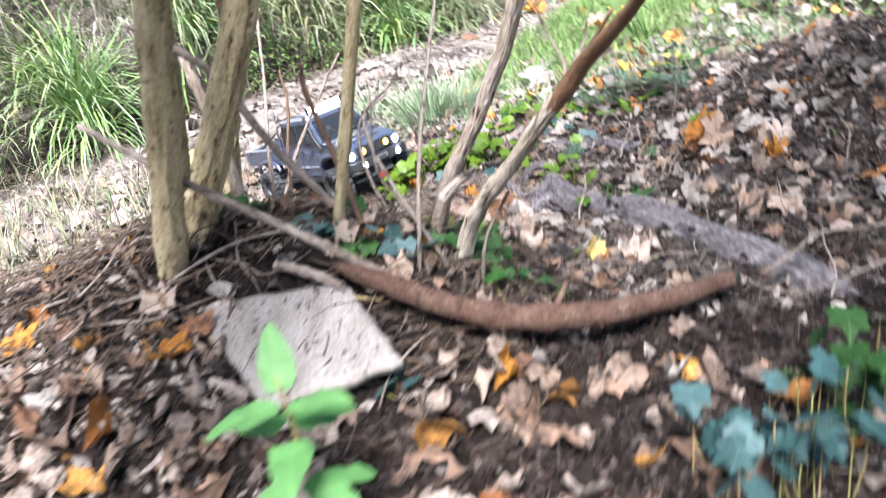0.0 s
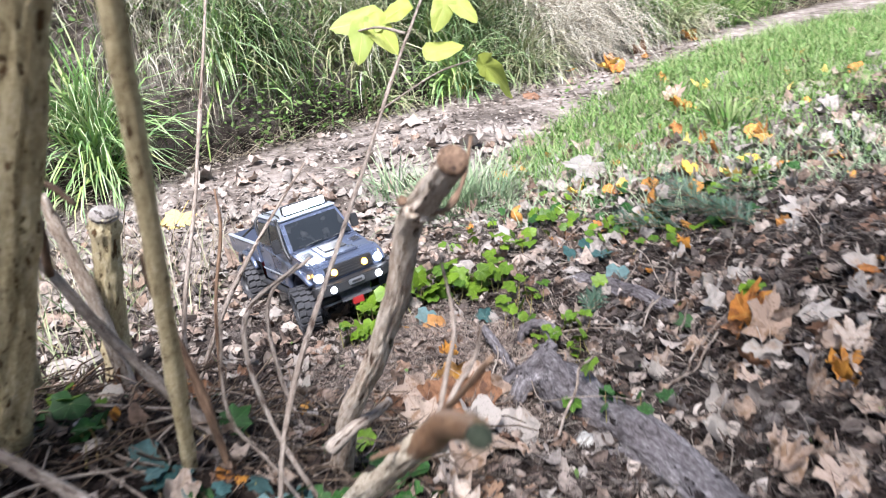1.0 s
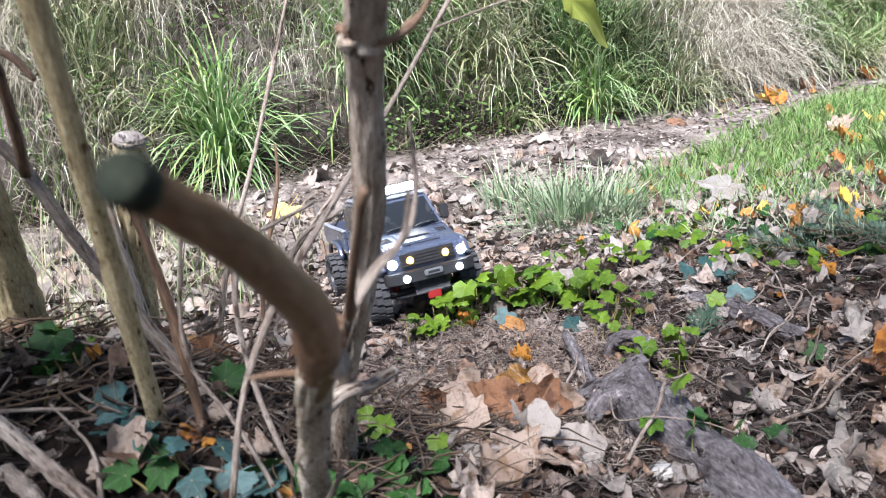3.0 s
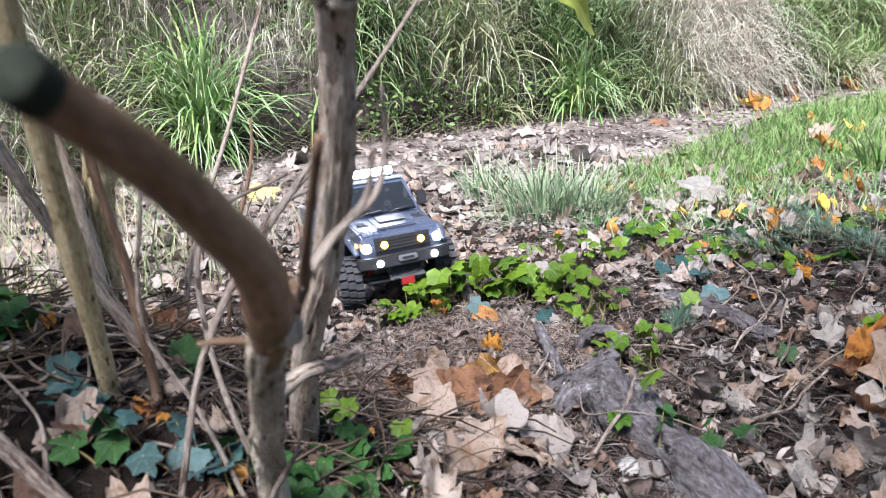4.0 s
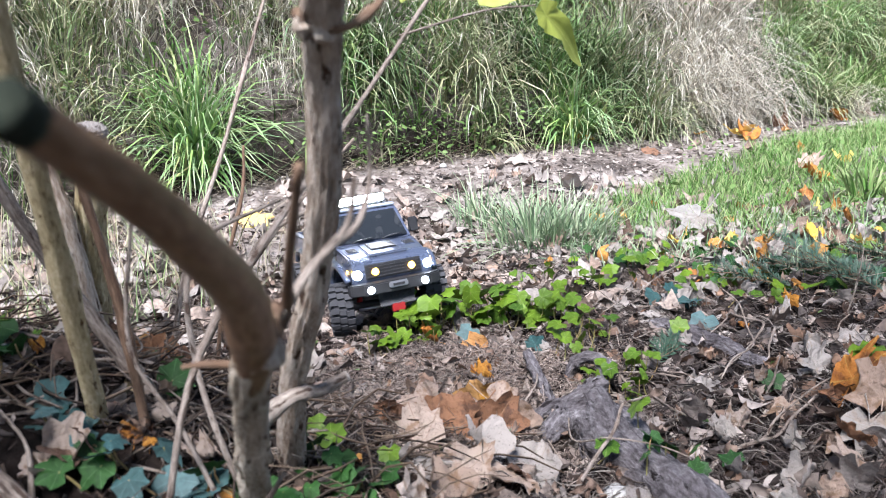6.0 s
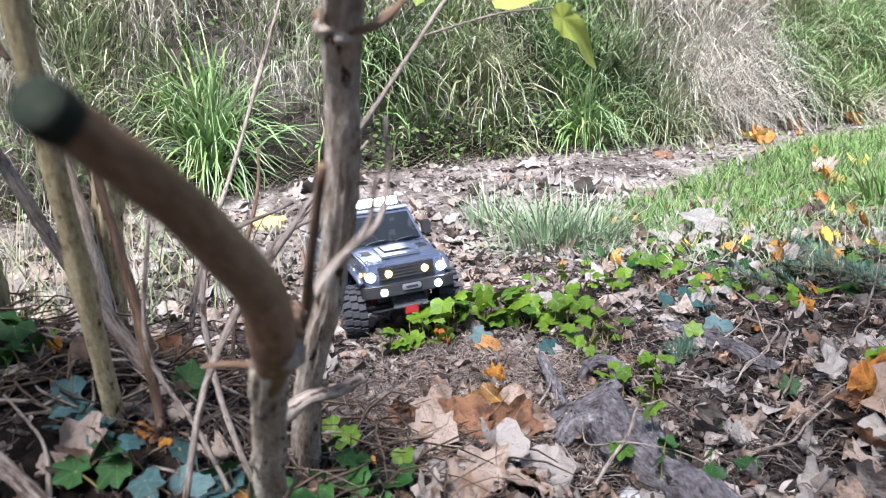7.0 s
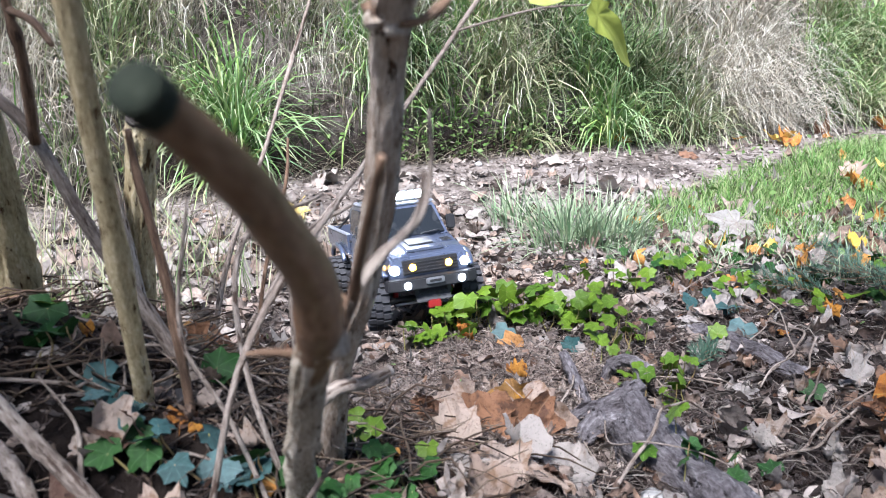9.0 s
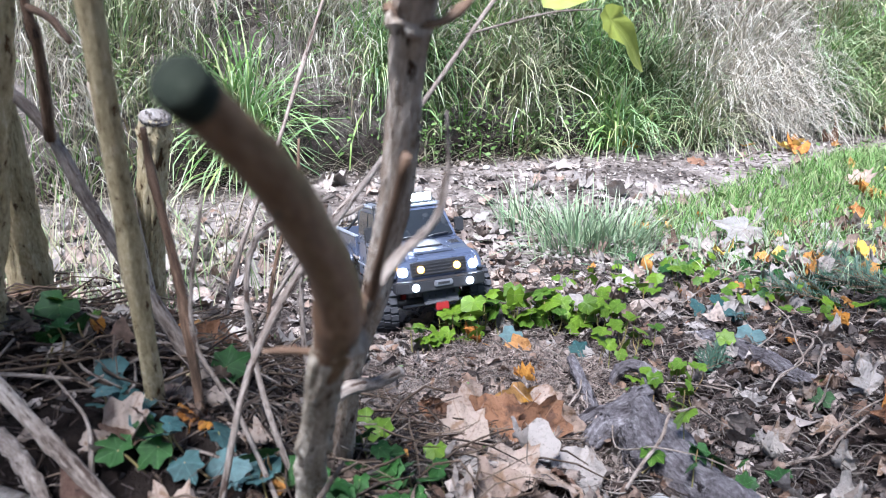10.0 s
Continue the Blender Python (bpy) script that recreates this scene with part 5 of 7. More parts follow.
fallen("tan", 0.56, 1.27, 0.046, 90, 15)
fallen("tan", 0.41, 1.32, 0.05, 70, 20, 20, 0.01)
fallen("tan", 0.46, 1.35, 0.043, 200, 30)
fallen("orange", 0.53, 1.5, 0.037, 30, 35, 0, 0.01)
fallen("tan", 0.48, 1.47, 0.046, 120, 40, 0, 0.01)
fallen("pale", 0.6, 2.05, 0.053, 60, 45, 0, 0.015)
fallen("tan", 0.71, 1.8, 0.05, 150, 30, 0, 0.01)
fallen("brown", 0.68, 1.86, 0.043, 15, 20)
fallen("tan", 0.78, 1.95, 0.037, 35, 40)

for kind, x, y, size, turn, tip, side, form in (
        ("tan", 0.047, 1.28, 0.05, 70, 15, 5, 2), ("tan", 0.088, 1.365, 0.05, 160, 20, -10, 0), ("pale", 0.0, 1.31, 0.045, 300, 12, 0, 0), ("tan", 0.224, 1.23, 0.04, 190, 35, 0, 2),
        ("tan", 0.47, 1.63, 0.055, 200, 40, 10, 1), ("pale", 0.525, 1.63, 0.045, 320, 30, 0, 0), ("orange", 0.52, 1.5, 0.045, 100, 30, 0, 2), ("tan", 0.55, 1.55, 0.045, 20, 20, 15, 1),
        ("pale", 0.627, 1.71, 0.06, 80, 12, 5, 1), ("orange", 0.66, 1.74, 0.05, 200, 20, 0, 0), ("pale", 0.594, 2.09, 0.06, 130, 25, 0, 2), ("tan", 0.41, 1.33, 0.055, 260, 10, 0, 1),
        ("tan", 0.475, 1.295, 0.05, 40, 12, 8, 0), ("pale", 0.545, 1.3, 0.045, 150, 18, 0, 0), ("tan", -0.12, 1.035, 0.035, 60, 25, 0, 1), ("tan", -0.41, 0.97, 0.035, 10, 25, 10, 1),
        ("brown", -0.03, 0.98, 0.04, 130, 20, 0, 1), ("tan", -0.06, 0.9, 0.035, 220, 25, 0, 3), ("pale", 0.35, 1.4, 0.035, 60, 25, 0, 3), ("tan", 0.38, 1.45, 0.04, 280, 20, 10, 4),
        ("pale", 0.1, 2.55, 0.05, 140, 15, 0, 1), ("orange", 0.55, 2.75, 0.04, 90, 25, 0, 2), ("yellow", 0.62, 2.62, 0.04, 10, 10, 0, 0), ("tan", 0.8, 2.75, 0.05, 230, 20, 0, 1)):
    fallen(kind, x, y, size, turn, tip, side, 0.012, form)
# the leaves and bent twigs round the grey log, and the rusty heap behind the stems
for kind, x, y, size, turn, tip, side, form in (
        ("pale", 0.44, 1.58, 0.05, 165, -48, 10, 1), ("tan", 0.425, 1.5, 0.05, 100, 12, 8, 1), ("brown", 0.415, 1.66, 0.03, 30, 45, 0, 3), ("tan", 0.33, 1.72, 0.024, 200, 20, 0, 5),
        ("pale", 0.29, 1.56, 0.032, 60, 15, 20, 3), ("pale", 0.36, 1.545, 0.026, 10, 30, 0, 5), ("tan", 0.4, 1.555, 0.03, 120, 25, 0, 4), ("pale", 0.36, 1.46, 0.034, 300, 25, 0, 3),
        ("pale", 0.225, 1.87, 0.02, 0, 50, 0, 2), ("pale", 0.4, 1.86, 0.03, 20, 55, 0, 3), ("pale", 0.455, 1.85, 0.032, 340, 30, 0, 2), ("tan", 0.06, 1.89, 0.03, 80, 15, 0, 3),
        ("brown", -0.36, 1.32, 0.034, 20, 50, 0, 5), ("orange", -0.335, 1.33, 0.03, 340, 40, 10, 3), ("brown", -0.4, 1.3, 0.032, 60, 35, 0, 2), ("tan", -0.37, 1.3, 0.028, 100, 20, 0, 3), ("orange", -0.31, 1.35, 0.026, 0, 45, 0, 5),
        ("brown", -0.185, 1.085, 0.03, 190, -55, 15, 3), ("orange", -0.165, 1.12, 0.017, 10, 55, 0, 5), ("tan", -0.2, 1.06, 0.022, 170, -40, 0, 2), ("orange", -0.3, 1.16, 0.014, 90, 30, 0, 2)):
    fallen(kind, x, y, size, turn, tip, side, 0.01, form)

R = random.Random(11)


REST = {kind: ([], []) for kind in REST_LEAF}
THIN = [p for i, p in enumerate(MAPLE) if i not in (2, 6, 10, 12, 15)]
SMALL = {kind: [leaf_mesh("small_leaf", THIN if j % 2 else WITHERED[::2] + WITHERED[-1:], 0.1, REST_LEAF[kind], 0.15 + 0.08 * j, 0.08, (-0.2, 0.15, -0.3, 0.2, 0.1)[j], 700 + 7 * j + len(kind), (0.7, 1.4, -1.6, 2.4, 0.9)[j], 0.2, (0.5, 1.0), 0.05, (0.4, 0.8, -0.6, 1.3, 0.2)[j], 0.2) for j in range(5)] for kind in REST_LEAF}


def humus(x, y):
    """The dark bare hollow between the stems, where little litter lies."""
    return R.random() < 0.9 * bell(x, y, -0.19, 1.07, 0.13, 0.085)


def carpet(n, x0, x1, y0, y1, sizes, kinds, keep, tilt=22, lift=0.004):
    """Whole small leaves lying over one another, joined with the rest of their kind."""
    k = 0
    while k < n:
        x, y = R.uniform(x0, x1), R.uniform(y0, y1)
        if not keep(x, y) or humus(x, y):
            continue
        k += 1
        kind = R.choice(kinds)
        me = R.choice(SMALL[kind])
        m = laid(me, x, y, R.uniform(*sizes), R.uniform(0, 360), R.gauss(0, tilt), R.gauss(0, tilt * 0.7), R.uniform(0, lift))
        V, F = REST[kind]
        o = len(V)
        V.extend(m @ q.co for q in me.vertices)
        F.extend(tuple(o + i for i in p.vertices) for p in me.polygons)


def strewn(n, x0, x1, y0, y1, sizes, kinds, keep=lambda x, y: True, tilt=35, single=False):
    k = 0
    while k < n:
        x, y = R.uniform(x0, x1), R.uniform(y0, y1)
        if not keep(x, y) or humus(x, y):
            continue
        k += 1
        kind, size, turn, tip, side, lift = R.choice(kinds), R.uniform(*sizes), R.uniform(0, 360), R.gauss(0, tilt), R.gauss(0, tilt * 0.6), R.uniform(0, 0.012)
        if single:
            fallen(kind, x, y, size, turn, tip, side, lift)
            continue
        me = KINDS[kind][R.choice((0, 1, 2, 2, 3, 3, 4, 4, 5, 5))][0]
        m = laid(me, x, y, size, turn, tip, side, lift * 0.5)
        V, F = REST[kind]
        o = len(V)
        V.extend(m @ q.co for q in me.vertices)
        F.extend(tuple(o + i for i in p.vertices) for p in me.polygons)


strewn(32, -0.2, 1.0, 1.1, 2.3, (0.018, 0.034), ["tan", "tan", "pale", "brown", "brown", "orange"], single=True)
strewn(20, -0.9, -0.15, 0.85, 1.6, (0.02, 0.036), ["tan", "brown", "brown", "orange"], single=True)
strewn(36, -0.75, -0.3, 0.5, 0.95, (0.022, 0.042), ["tan", "pale", "tan", "brown", "orange"], single=True)
strewn(55, 0.2, 0.75, 1.15, 1.75, (0.022, 0.04), ["grey", "grey", "grey", "brown", "tan"], lambda x, y: abs(x - 0.2 + (y - 1.5) * 0.7) > 0.05, single=True)
strewn(14, -0.2, 0.12, 1.42, 1.85, (0.016, 0.032), ["tan", "pale", "brown", "tan"], single=True)
strewn(18, -0.3, 0.2, 0.42, 1.0, (0.02, 0.034), ["tan", "brown", "tan", "tan", "pale", "orange"], lambda x, y: not (abs(x + 0.23) < 0.1 and abs(y - 0.9) < 0.1), single=True)
strewn(100, -0.2, 1.05, 1.05, 2.35, (0.013, 0.026), ["tan", "brown", "brown", "brown"], tilt=30)
strewn(70, -0.9, 0.4, 0.45, 1.5, (0.015, 0.03), ["tan", "brown", "brown", "tan", "pale"], lambda x, y: not (abs(x + 0.26) < 0.12 and abs(y - 0.93) < 0.1), tilt=30)
strewn(80, -0.1, 0.9, 1.95, 2.75, (0.015, 0.04), ["pale", "tan", "tan", "orange", "brown"], tilt=25)
strewn(130, -1.4, 0.25, 1.95, 3.2, (0.018, 0.042), ["pale", "tan", "tan", "pale", "tan"], lambda x, y: off_bank(x, y) < -0.12 - 0.6 * R.random() and not (-0.75 < x < -0.15 and 1.65 < y < 2.3), 10)
strewn(60, 0.05, 1.4, 2.3, 3.1, (0.018, 0.042), ["pale", "tan", "tan", "brown", "pale"], tilt=14)
strewn(60, 0.1, 1.5, 2.35, 4.4, (0.02, 0.05), ["pale", "orange", "tan", "tan", "brown", "yellow"], lambda x, y: off_bank(x, y) < -0.2, 25)
strewn(12, -1.6, 1.0, 3.2, 5.2, (0.03, 0.05), ["yellow", "orange", "tan"], lambda x, y: 0.1 < off_bank(x, y) < 1.0, 40)


def by_path(x, y):
    s = off_bank(x, y)
    if s > -0.06 or y < 1.55 + 0.45 * step01((x + 0.3) / 0.4):
        return False
    return R.random() < np.interp(-s, (0.06, 0.3, 0.6, 0.9, 1.5, 1.9), (0.12, 0.2, 0.55, 1.0, 1.0, 0.3))


def by_lawn(x, y):
    s = off_bank(x, y)
    return s < -0.75 and R.random() < np.interp(-s, (0.75, 1.1, 1.4, 2.2), (0.1, 0.7, 1.0, 0.8))


carpet(330, -1.35, 0.35, 1.5, 3.0, (0.022, 0.05), ["pale", "tan", "pale", "tan", "tan", "pale"], by_path, 13)
carpet(300, -1.2, 0.2, 1.5, 2.5, (0.012, 0.028), ["tan", "brown", "pale", "tan", "pale", "tan"], by_path, 15)
carpet(260, 0.0, 1.5, 2.05, 3.6, (0.022, 0.058), ["pale", "tan", "pale", "pale", "tan", "orange"], by_lawn, 25)
carpet(240, 0.0, 1.2, 1.9, 2.7, (0.014, 0.034), ["tan", "pale", "tan", "pale", "brown"], lambda x, y: True, 28)
carpet(300, -0.2, 0.9, 1.1, 2.1, (0.012, 0.026), ["tan", "brown", "brown", "pale", "tan"], lambda x, y: True, 38)
carpet(260, -0.85, 0.4, 0.4, 0.92, (0.022, 0.046), ["tan", "brown", "tan", "brown", "tan", "orange", "brown"], lambda x, y: not (abs(x + 0.25) < 0.14 and y > 0.78), 32)
carpet(220, -0.75, 0.2, 0.5, 1.4, (0.012, 0.026), ["brown", "brown", "tan", "brown", "orange"], lambda x, y: not (abs(x + 0.26) < 0.13 and abs(y - 0.92) < 0.12), 38)
for kind, (V, F) in REST.items():
    tagged(new("leaf_carpet", mesh_of("leaf_carpet", V, F, REST_LEAF[kind])), {"tan": "many small tan dead leaves over the ground", "pale": "many small bleached dead leaves over the ground", "orange": "scattered small orange autumn leaves",
           "yellow": "scattered small yellow autumn leaves", "brown": "many small dark brown dead leaves"}[kind], "leaf litter", kind="stuff")


# ---- litter that nobody could count ----
def spots(n, x0, x1, y0, y1, keep=lambda x, y: True, lift=0.0):
    out = []
    while len(out) < n:
        x, y = R.uniform(x0, x1), R.uniform(y0, y1)
        if keep(x, y) and not humus(x, y):
            out.append((x, y, on_ground(x, y) + lift))
    return out


def near_only(x, y):
    far = 1.55 + 0.5 * min(1, max(0, (x + 0.25) / 0.35))
    return off_bank(x, y) < -0.25 and R.random() < (1.0 if y < far else max(0.12, 1 - 2 * (y - far)))


tagged(new("leaf_litter", scraps("leaf_litter", spots(34000, -1.0, 1.1, 0.4, 2.6, near_only), 0.0075, LITTER, R, 0.9)), "crumbled dead leaves covering the soil", "leaf litter", kind="stuff")
tagged(new("pale_litter", scraps("pale_litter", spots(1500, -1.8, 1.0, 1.5, 4.4, lambda x, y: off_bank(x, y) < 0.05 and y > 1.2), 0.011, PALE_LITTER, R, 0.7)), "pale dry leaf scraps trodden on the clay path", "leaf litter", kind="stuff")
tagged(new("pale_crumbs", scraps("pale_crumbs", spots(2500, -1.0, 1.2, 0.4, 2.2, lambda x, y: not (y < 0.95 and x > -0.05) and not (x < -0.05 and 0.96 < y < 1.28)), 0.011, PALE_LITTER, R, 0.7)), "curled pale leaf scraps among dark litter", "leaf litter", kind="stuff")
tagged(new("curled_litter", curls("curled_litter", spots(700, -0.25, 0.3, 1.05, 2.35, near_only), 0.015, LEAF_BITS, R)), "curled tan and brown pieces of dead leaf", "leaf litter", kind="stuff")
tagged(new("damp_litter", curls("damp_litter", spots(1300, 0.2, 1.05, 1.05, 2.35, near_only), 0.014, DARK_BITS, R)), "darker grey-brown pieces of dead leaf", "leaf litter", kind="stuff")
tagged(new("bleached_litter", curls("bleached_litter", spots(520, 0.12, 1.05, 1.05, 2.3, near_only), 0.016, PALE_LITTER, R)), "curled bleached pieces of dead leaf on dark litter", "leaf litter", kind="stuff")
tagged(new("bleached_litter", curls("bleached_litter", spots(800, -0.85, -0.2, 0.45, 1.15, near_only), 0.014, PALE_LITTER, R)), "curled bleached pieces of dead leaf on the mound", "leaf litter", kind="stuff")


def outskirts(x, y):
    """Past the edges of the nearer litter, thinning out."""
    d = max(-0.95 - x, x - 1.05, 0.42 - y)
    return d > -0.08 and (y < 1.3 or x > 1.0) and off_bank(x, y) < -1.0 and R.random() < math.exp(-max(d, 0) / 1.1)


tagged(new("leaf_litter", scraps("leaf_litter", spots(15000, -3.5, 4.0, -2.5, 3.2, outskirts), 0.012, LITTER, R, 0.8)), "crumbled dead leaves thinning out over the soil", "leaf litter", kind="stuff")
tagged(new("curled_litter", curls("curled_litter", spots(2600, -3.5, 4.0, -2.5, 3.2, outskirts), 0.022, LEAF_BITS, R)), "curled tan and brown leaf pieces thinning out", "leaf litter", kind="stuff")
tagged(new("twig_tangle", strands("twig_tangle", spots(1100, -0.75, 0.04, 0.88, 1.42, lambda x, y: True, 0.006), 0.075, 0.0012, BROWN_STALKS, R, 0.35)), "tangle of thin brown dead twigs round the stems", "twig litter", kind="stuff")
tagged(new("needle_mound", sticks("needle_mound", spots(26000, -0.3, 0.14, 1.38, 1.88, lambda x, y: R.random() < 1.4 * bell(x, y, -0.06, 1.63, 0.15, 0.17), 0.006), 0.013, 0.0006, PALE_NEEDLES, R, 0.3)), "pale dry spruce needles heaped on the ground", "needle litter", kind="stuff")
tagged(new("curled_litter", curls("curled_litter", spots(1500, -0.95, 0.45, 0.42, 1.5, near_only), 0.0085, DARK_BITS, R)), "curled brown dead leaf pieces on the mound, darkened for shade", "leaf litter", kind="stuff")
tagged(new("path_leaves", curls("path_leaves", spots(450, -1.5, 0.35, 1.7, 2.9, lambda x, y: off_bank(x, y) < -0.15 - 0.7 * R.random()), 0.014, PALE_LITTER, R)), "pale dry leaf pieces strewn over the clay path", "leaf litter", kind="stuff")
tagged(new("needle_litter", sticks("needle_litter", spots(100000, -0.85, 0.95, 0.5, 2.3, near_only, 0.004), 0.014, 0.00055, NEEDLES, R, 0.35)), "brown spruce needles and twig bits covering the ground", "needle litter", kind="stuff")
tagged(new("path_bits", sticks("path_bits", spots(6500, -1.8, 1.0, 1.7, 4.6, lambda x, y: off_bank(x, y) < 0.05, 0.003), 0.02, 0.0008, STRANDS, R, 0.15)), "thin straw and twig bits lying on the path", "twig litter", kind="stuff")

tagged(new("stalk_litter", strands("stalk_litter", spots(9000, -0.25, 1.0, 1.05, 2.4, lambda x, y: True, 0.008), 0.034, 0.0007, STRANDS, R, 0.3)), "bent dry stalks and twig bits over the litter", "twig litter", kind="stuff")
tagged(new("mound_stalks", strands("mound_stalks", spots(1700, -0.8, 0.05, 0.75, 1.45, lambda x, y: not (abs(x + 0.26) < 0.13 and abs(y - 0.92) < 0.12), 0.006), 0.04, 0.0007, BROWN_STALKS, R, 0.35)), "bent dry stalks lying round the stems", "twig litter", kind="stuff")
tagged(new("clay_crumbs", scraps("clay_crumbs", spots(9000, -1.8, 1.1, 1.6, 4.6, lambda x, y: -1.3 < off_bank(x, y) < 0.02), 0.007, CLODS, R, 0.5)), "crumbs and flakes of dry clay on the path", "clay crumbs", kind="stuff")
tagged(new("path_stalks", strands("path_stalks", spots(600, -1.7, 0.9, 1.6, 4.6, lambda x, y: off_bank(x, y) < 0.0, 0.003), 0.04, 0.0008, STRANDS, R, 0.06)), "thin dry stalks lying on the clay path", "twig litter", kind="stuff")


def fallen_twig(pts, r, seed, mat=TWIG, label="dry grey twig lying on the litter"):
    line = [(x, y, on_ground(x, y) + z) for x, y, z in pts]
    r = r * 0.52
    w = random.Random(seed)
    line = [p for a, b in zip(line, line[1:]) for p in (a, tuple((a[i] + b[i]) / 2 + w.gauss(0, 0.05) * math.dist(a, b) * (0.5 if i == 2 else 1) for i in range(3)))] + line[-1:]
    v, f = tube(line, [r, r * 0.9, r * 0.6], 7, 4, 0.15, seed, 4)
    tagged(new("fallen_twig", mesh_of("fallen_twig", v, f, mat)), label, "twig", "fallen twigs")


fallen_twig([(0.15, 1.39, 0.03), (0.158, 1.43, 0.034), (0.178, 1.48, 0.075), (0.205, 1.53, 0.07), (0.25, 1.57, 0.03)], 0.0038, 221)
fallen_twig([(-0.66, 0.95, 0.03), (-0.56, 0.88, 0.02), (-0.46, 0.86, 0.012), (-0.41, 0.855, 0.01)], 0.006, 201)
fallen_twig([(-0.55, 0.91, 0.01), (-0.47, 0.96, 0.02), (-0.37, 1.03, 0.02), (-0.25, 1.09, 0.02)], 0.0055, 202)
fallen_twig([(-0.5, 0.94, 0.01), (-0.42, 0.955, 0.012), (-0.35, 1.0, 0.015)], 0.004, 203)
fallen_twig([(-0.3, 0.98, 0.02), (-0.22, 1.0, 0.02), (-0.14, 0.98, 0.02)], 0.006, 205, BARK)
fallen_twig([(-0.34, 1.18, 0.012), (-0.26, 1.19, 0.016), (-0.16, 1.24, 0.02)], 0.004, 207)
fallen_twig([(-0.12, 1.35, 0.01), (-0.05, 1.4, 0.012), (0.02, 1.42, 0.02)], 0.002, 209)
fallen_twig([(0.27, 1.48, 0.01), (0.33, 1.56, 0.02), (0.36, 1.62, 0.03), (0.42, 1.72, 0.02)], 0.003, 210)
fallen_twig([(0.28, 1.7, 0.03), (0.32, 1.77, 0.05), (0.3, 1.86, 0.07), (0.27, 1.93, 0.08)], 0.0025, 211)
fallen_twig([(0.34, 1.7, 0.0), (0.345, 1.705, 0.03), (0.35, 1.7, 0.07)], 0.003, 212)
fallen_twig([(0.46, 1.98, 0.0), (0.47, 1.98, 0.06), (0.475, 1.99, 0.11)], 0.0025, 213)
fallen_twig([(0.1, 1.62, 0.03), (0.12, 1.5, 0.05), (0.17, 1.44, 0.045), (0.26, 1.47, 0.03)], 0.0022, 214)
fallen_twig([(0.35, 1.07, 0.05), (0.43, 1.1, 0.08), (0.5, 1.06, 0.09), (0.58, 1.1, 0.08)], 0.004, 215)
fallen_twig([(0.4, 0.98, 0.05), (0.43, 1.05, 0.06), (0.46, 1.15, 0.06)], 0.003, 216)
fallen_twig([(0.36, 1.0, 0.04), (0.46, 1.0, 0.08), (0.56, 1.04, 0.08)], 0.0028, 217)
fallen_twig([(0.1, 1.14, 0.02), (0.2, 1.16, 0.03), (0.3, 1.2, 0.03)], 0.003, 218)
fallen_twig([(0.29, 1.95, 0.03), (0.336, 1.882, 0.035), (0.31, 1.82, 0.02), (0.278, 1.754, 0.01)], 0.0034, 220)
fallen_twig([(0.352, 1.87, 0.03), (0.342, 1.81, 0.03), (0.331, 1.757, 0.004)], 0.0032, 221)
fallen_twig([(0.394, 1.672, 0.012), (0.37, 1.62, 0.018), (0.344, 1.567, 0.018), (0.276, 1.515, 0.006)], 0.0036, 222)
fallen_twig([(-0.23, 1.19, 0.02), (-0.222, 1.185, 0.0), (-0.205, 1.19, 0.004)], 0.009, 223, BARK, "short pale knuckled root on the mound")
fallen_twig([(0.13, 2.06, 0.02), (0.2, 2.16, 0.06), (0.26, 2.3, 0.05)], 0.002, 219)
for i in range(80):
    x, y = (R.uniform(-0.55, -0.03), R.uniform(0.93, 1.38)) if i < 52 else (R.uniform(-0.1, 0.7), R.uniform(1.0, 2.2))
    a, L = R.uniform(0, 6.3), R.uniform(0.03, 0.09)
    fallen_twig([(x, y, 0.008), (x + L * math.cos(a), y + L * math.sin(a), R.uniform(0.005, 0.03)), (x + 1.9 * L * math.cos(a + 0.2), y + 1.9 * L * math.sin(a + 0.2), R.uniform(0.003, 0.05))], R.uniform(0.0014, 0.0036), 300 + i)


# ---- ivy ----
IVY_FORMS = {k: [leaf_mesh("ivy_leaf", ROUND_IVY if k == "bright" else IVY, 0.03, m, 0.06, 0.12, -0.1 - 0.1 * j, 400 + 10 * j + len(k), 0, 0.1, (0.33, 0.66, 1.0), 0.012) for j in range(3)] for k, m in (("bright", IVY_BRIGHT), ("dark", IVY_DARK), ("blue", IVY_BLUE))}
IVY_WORDS = {"bright": "young bright green ivy growing through litter", "dark": "dark green ivy trailing over leaf litter", "blue": "waxy ivy leaves with sky blue in their colour"}


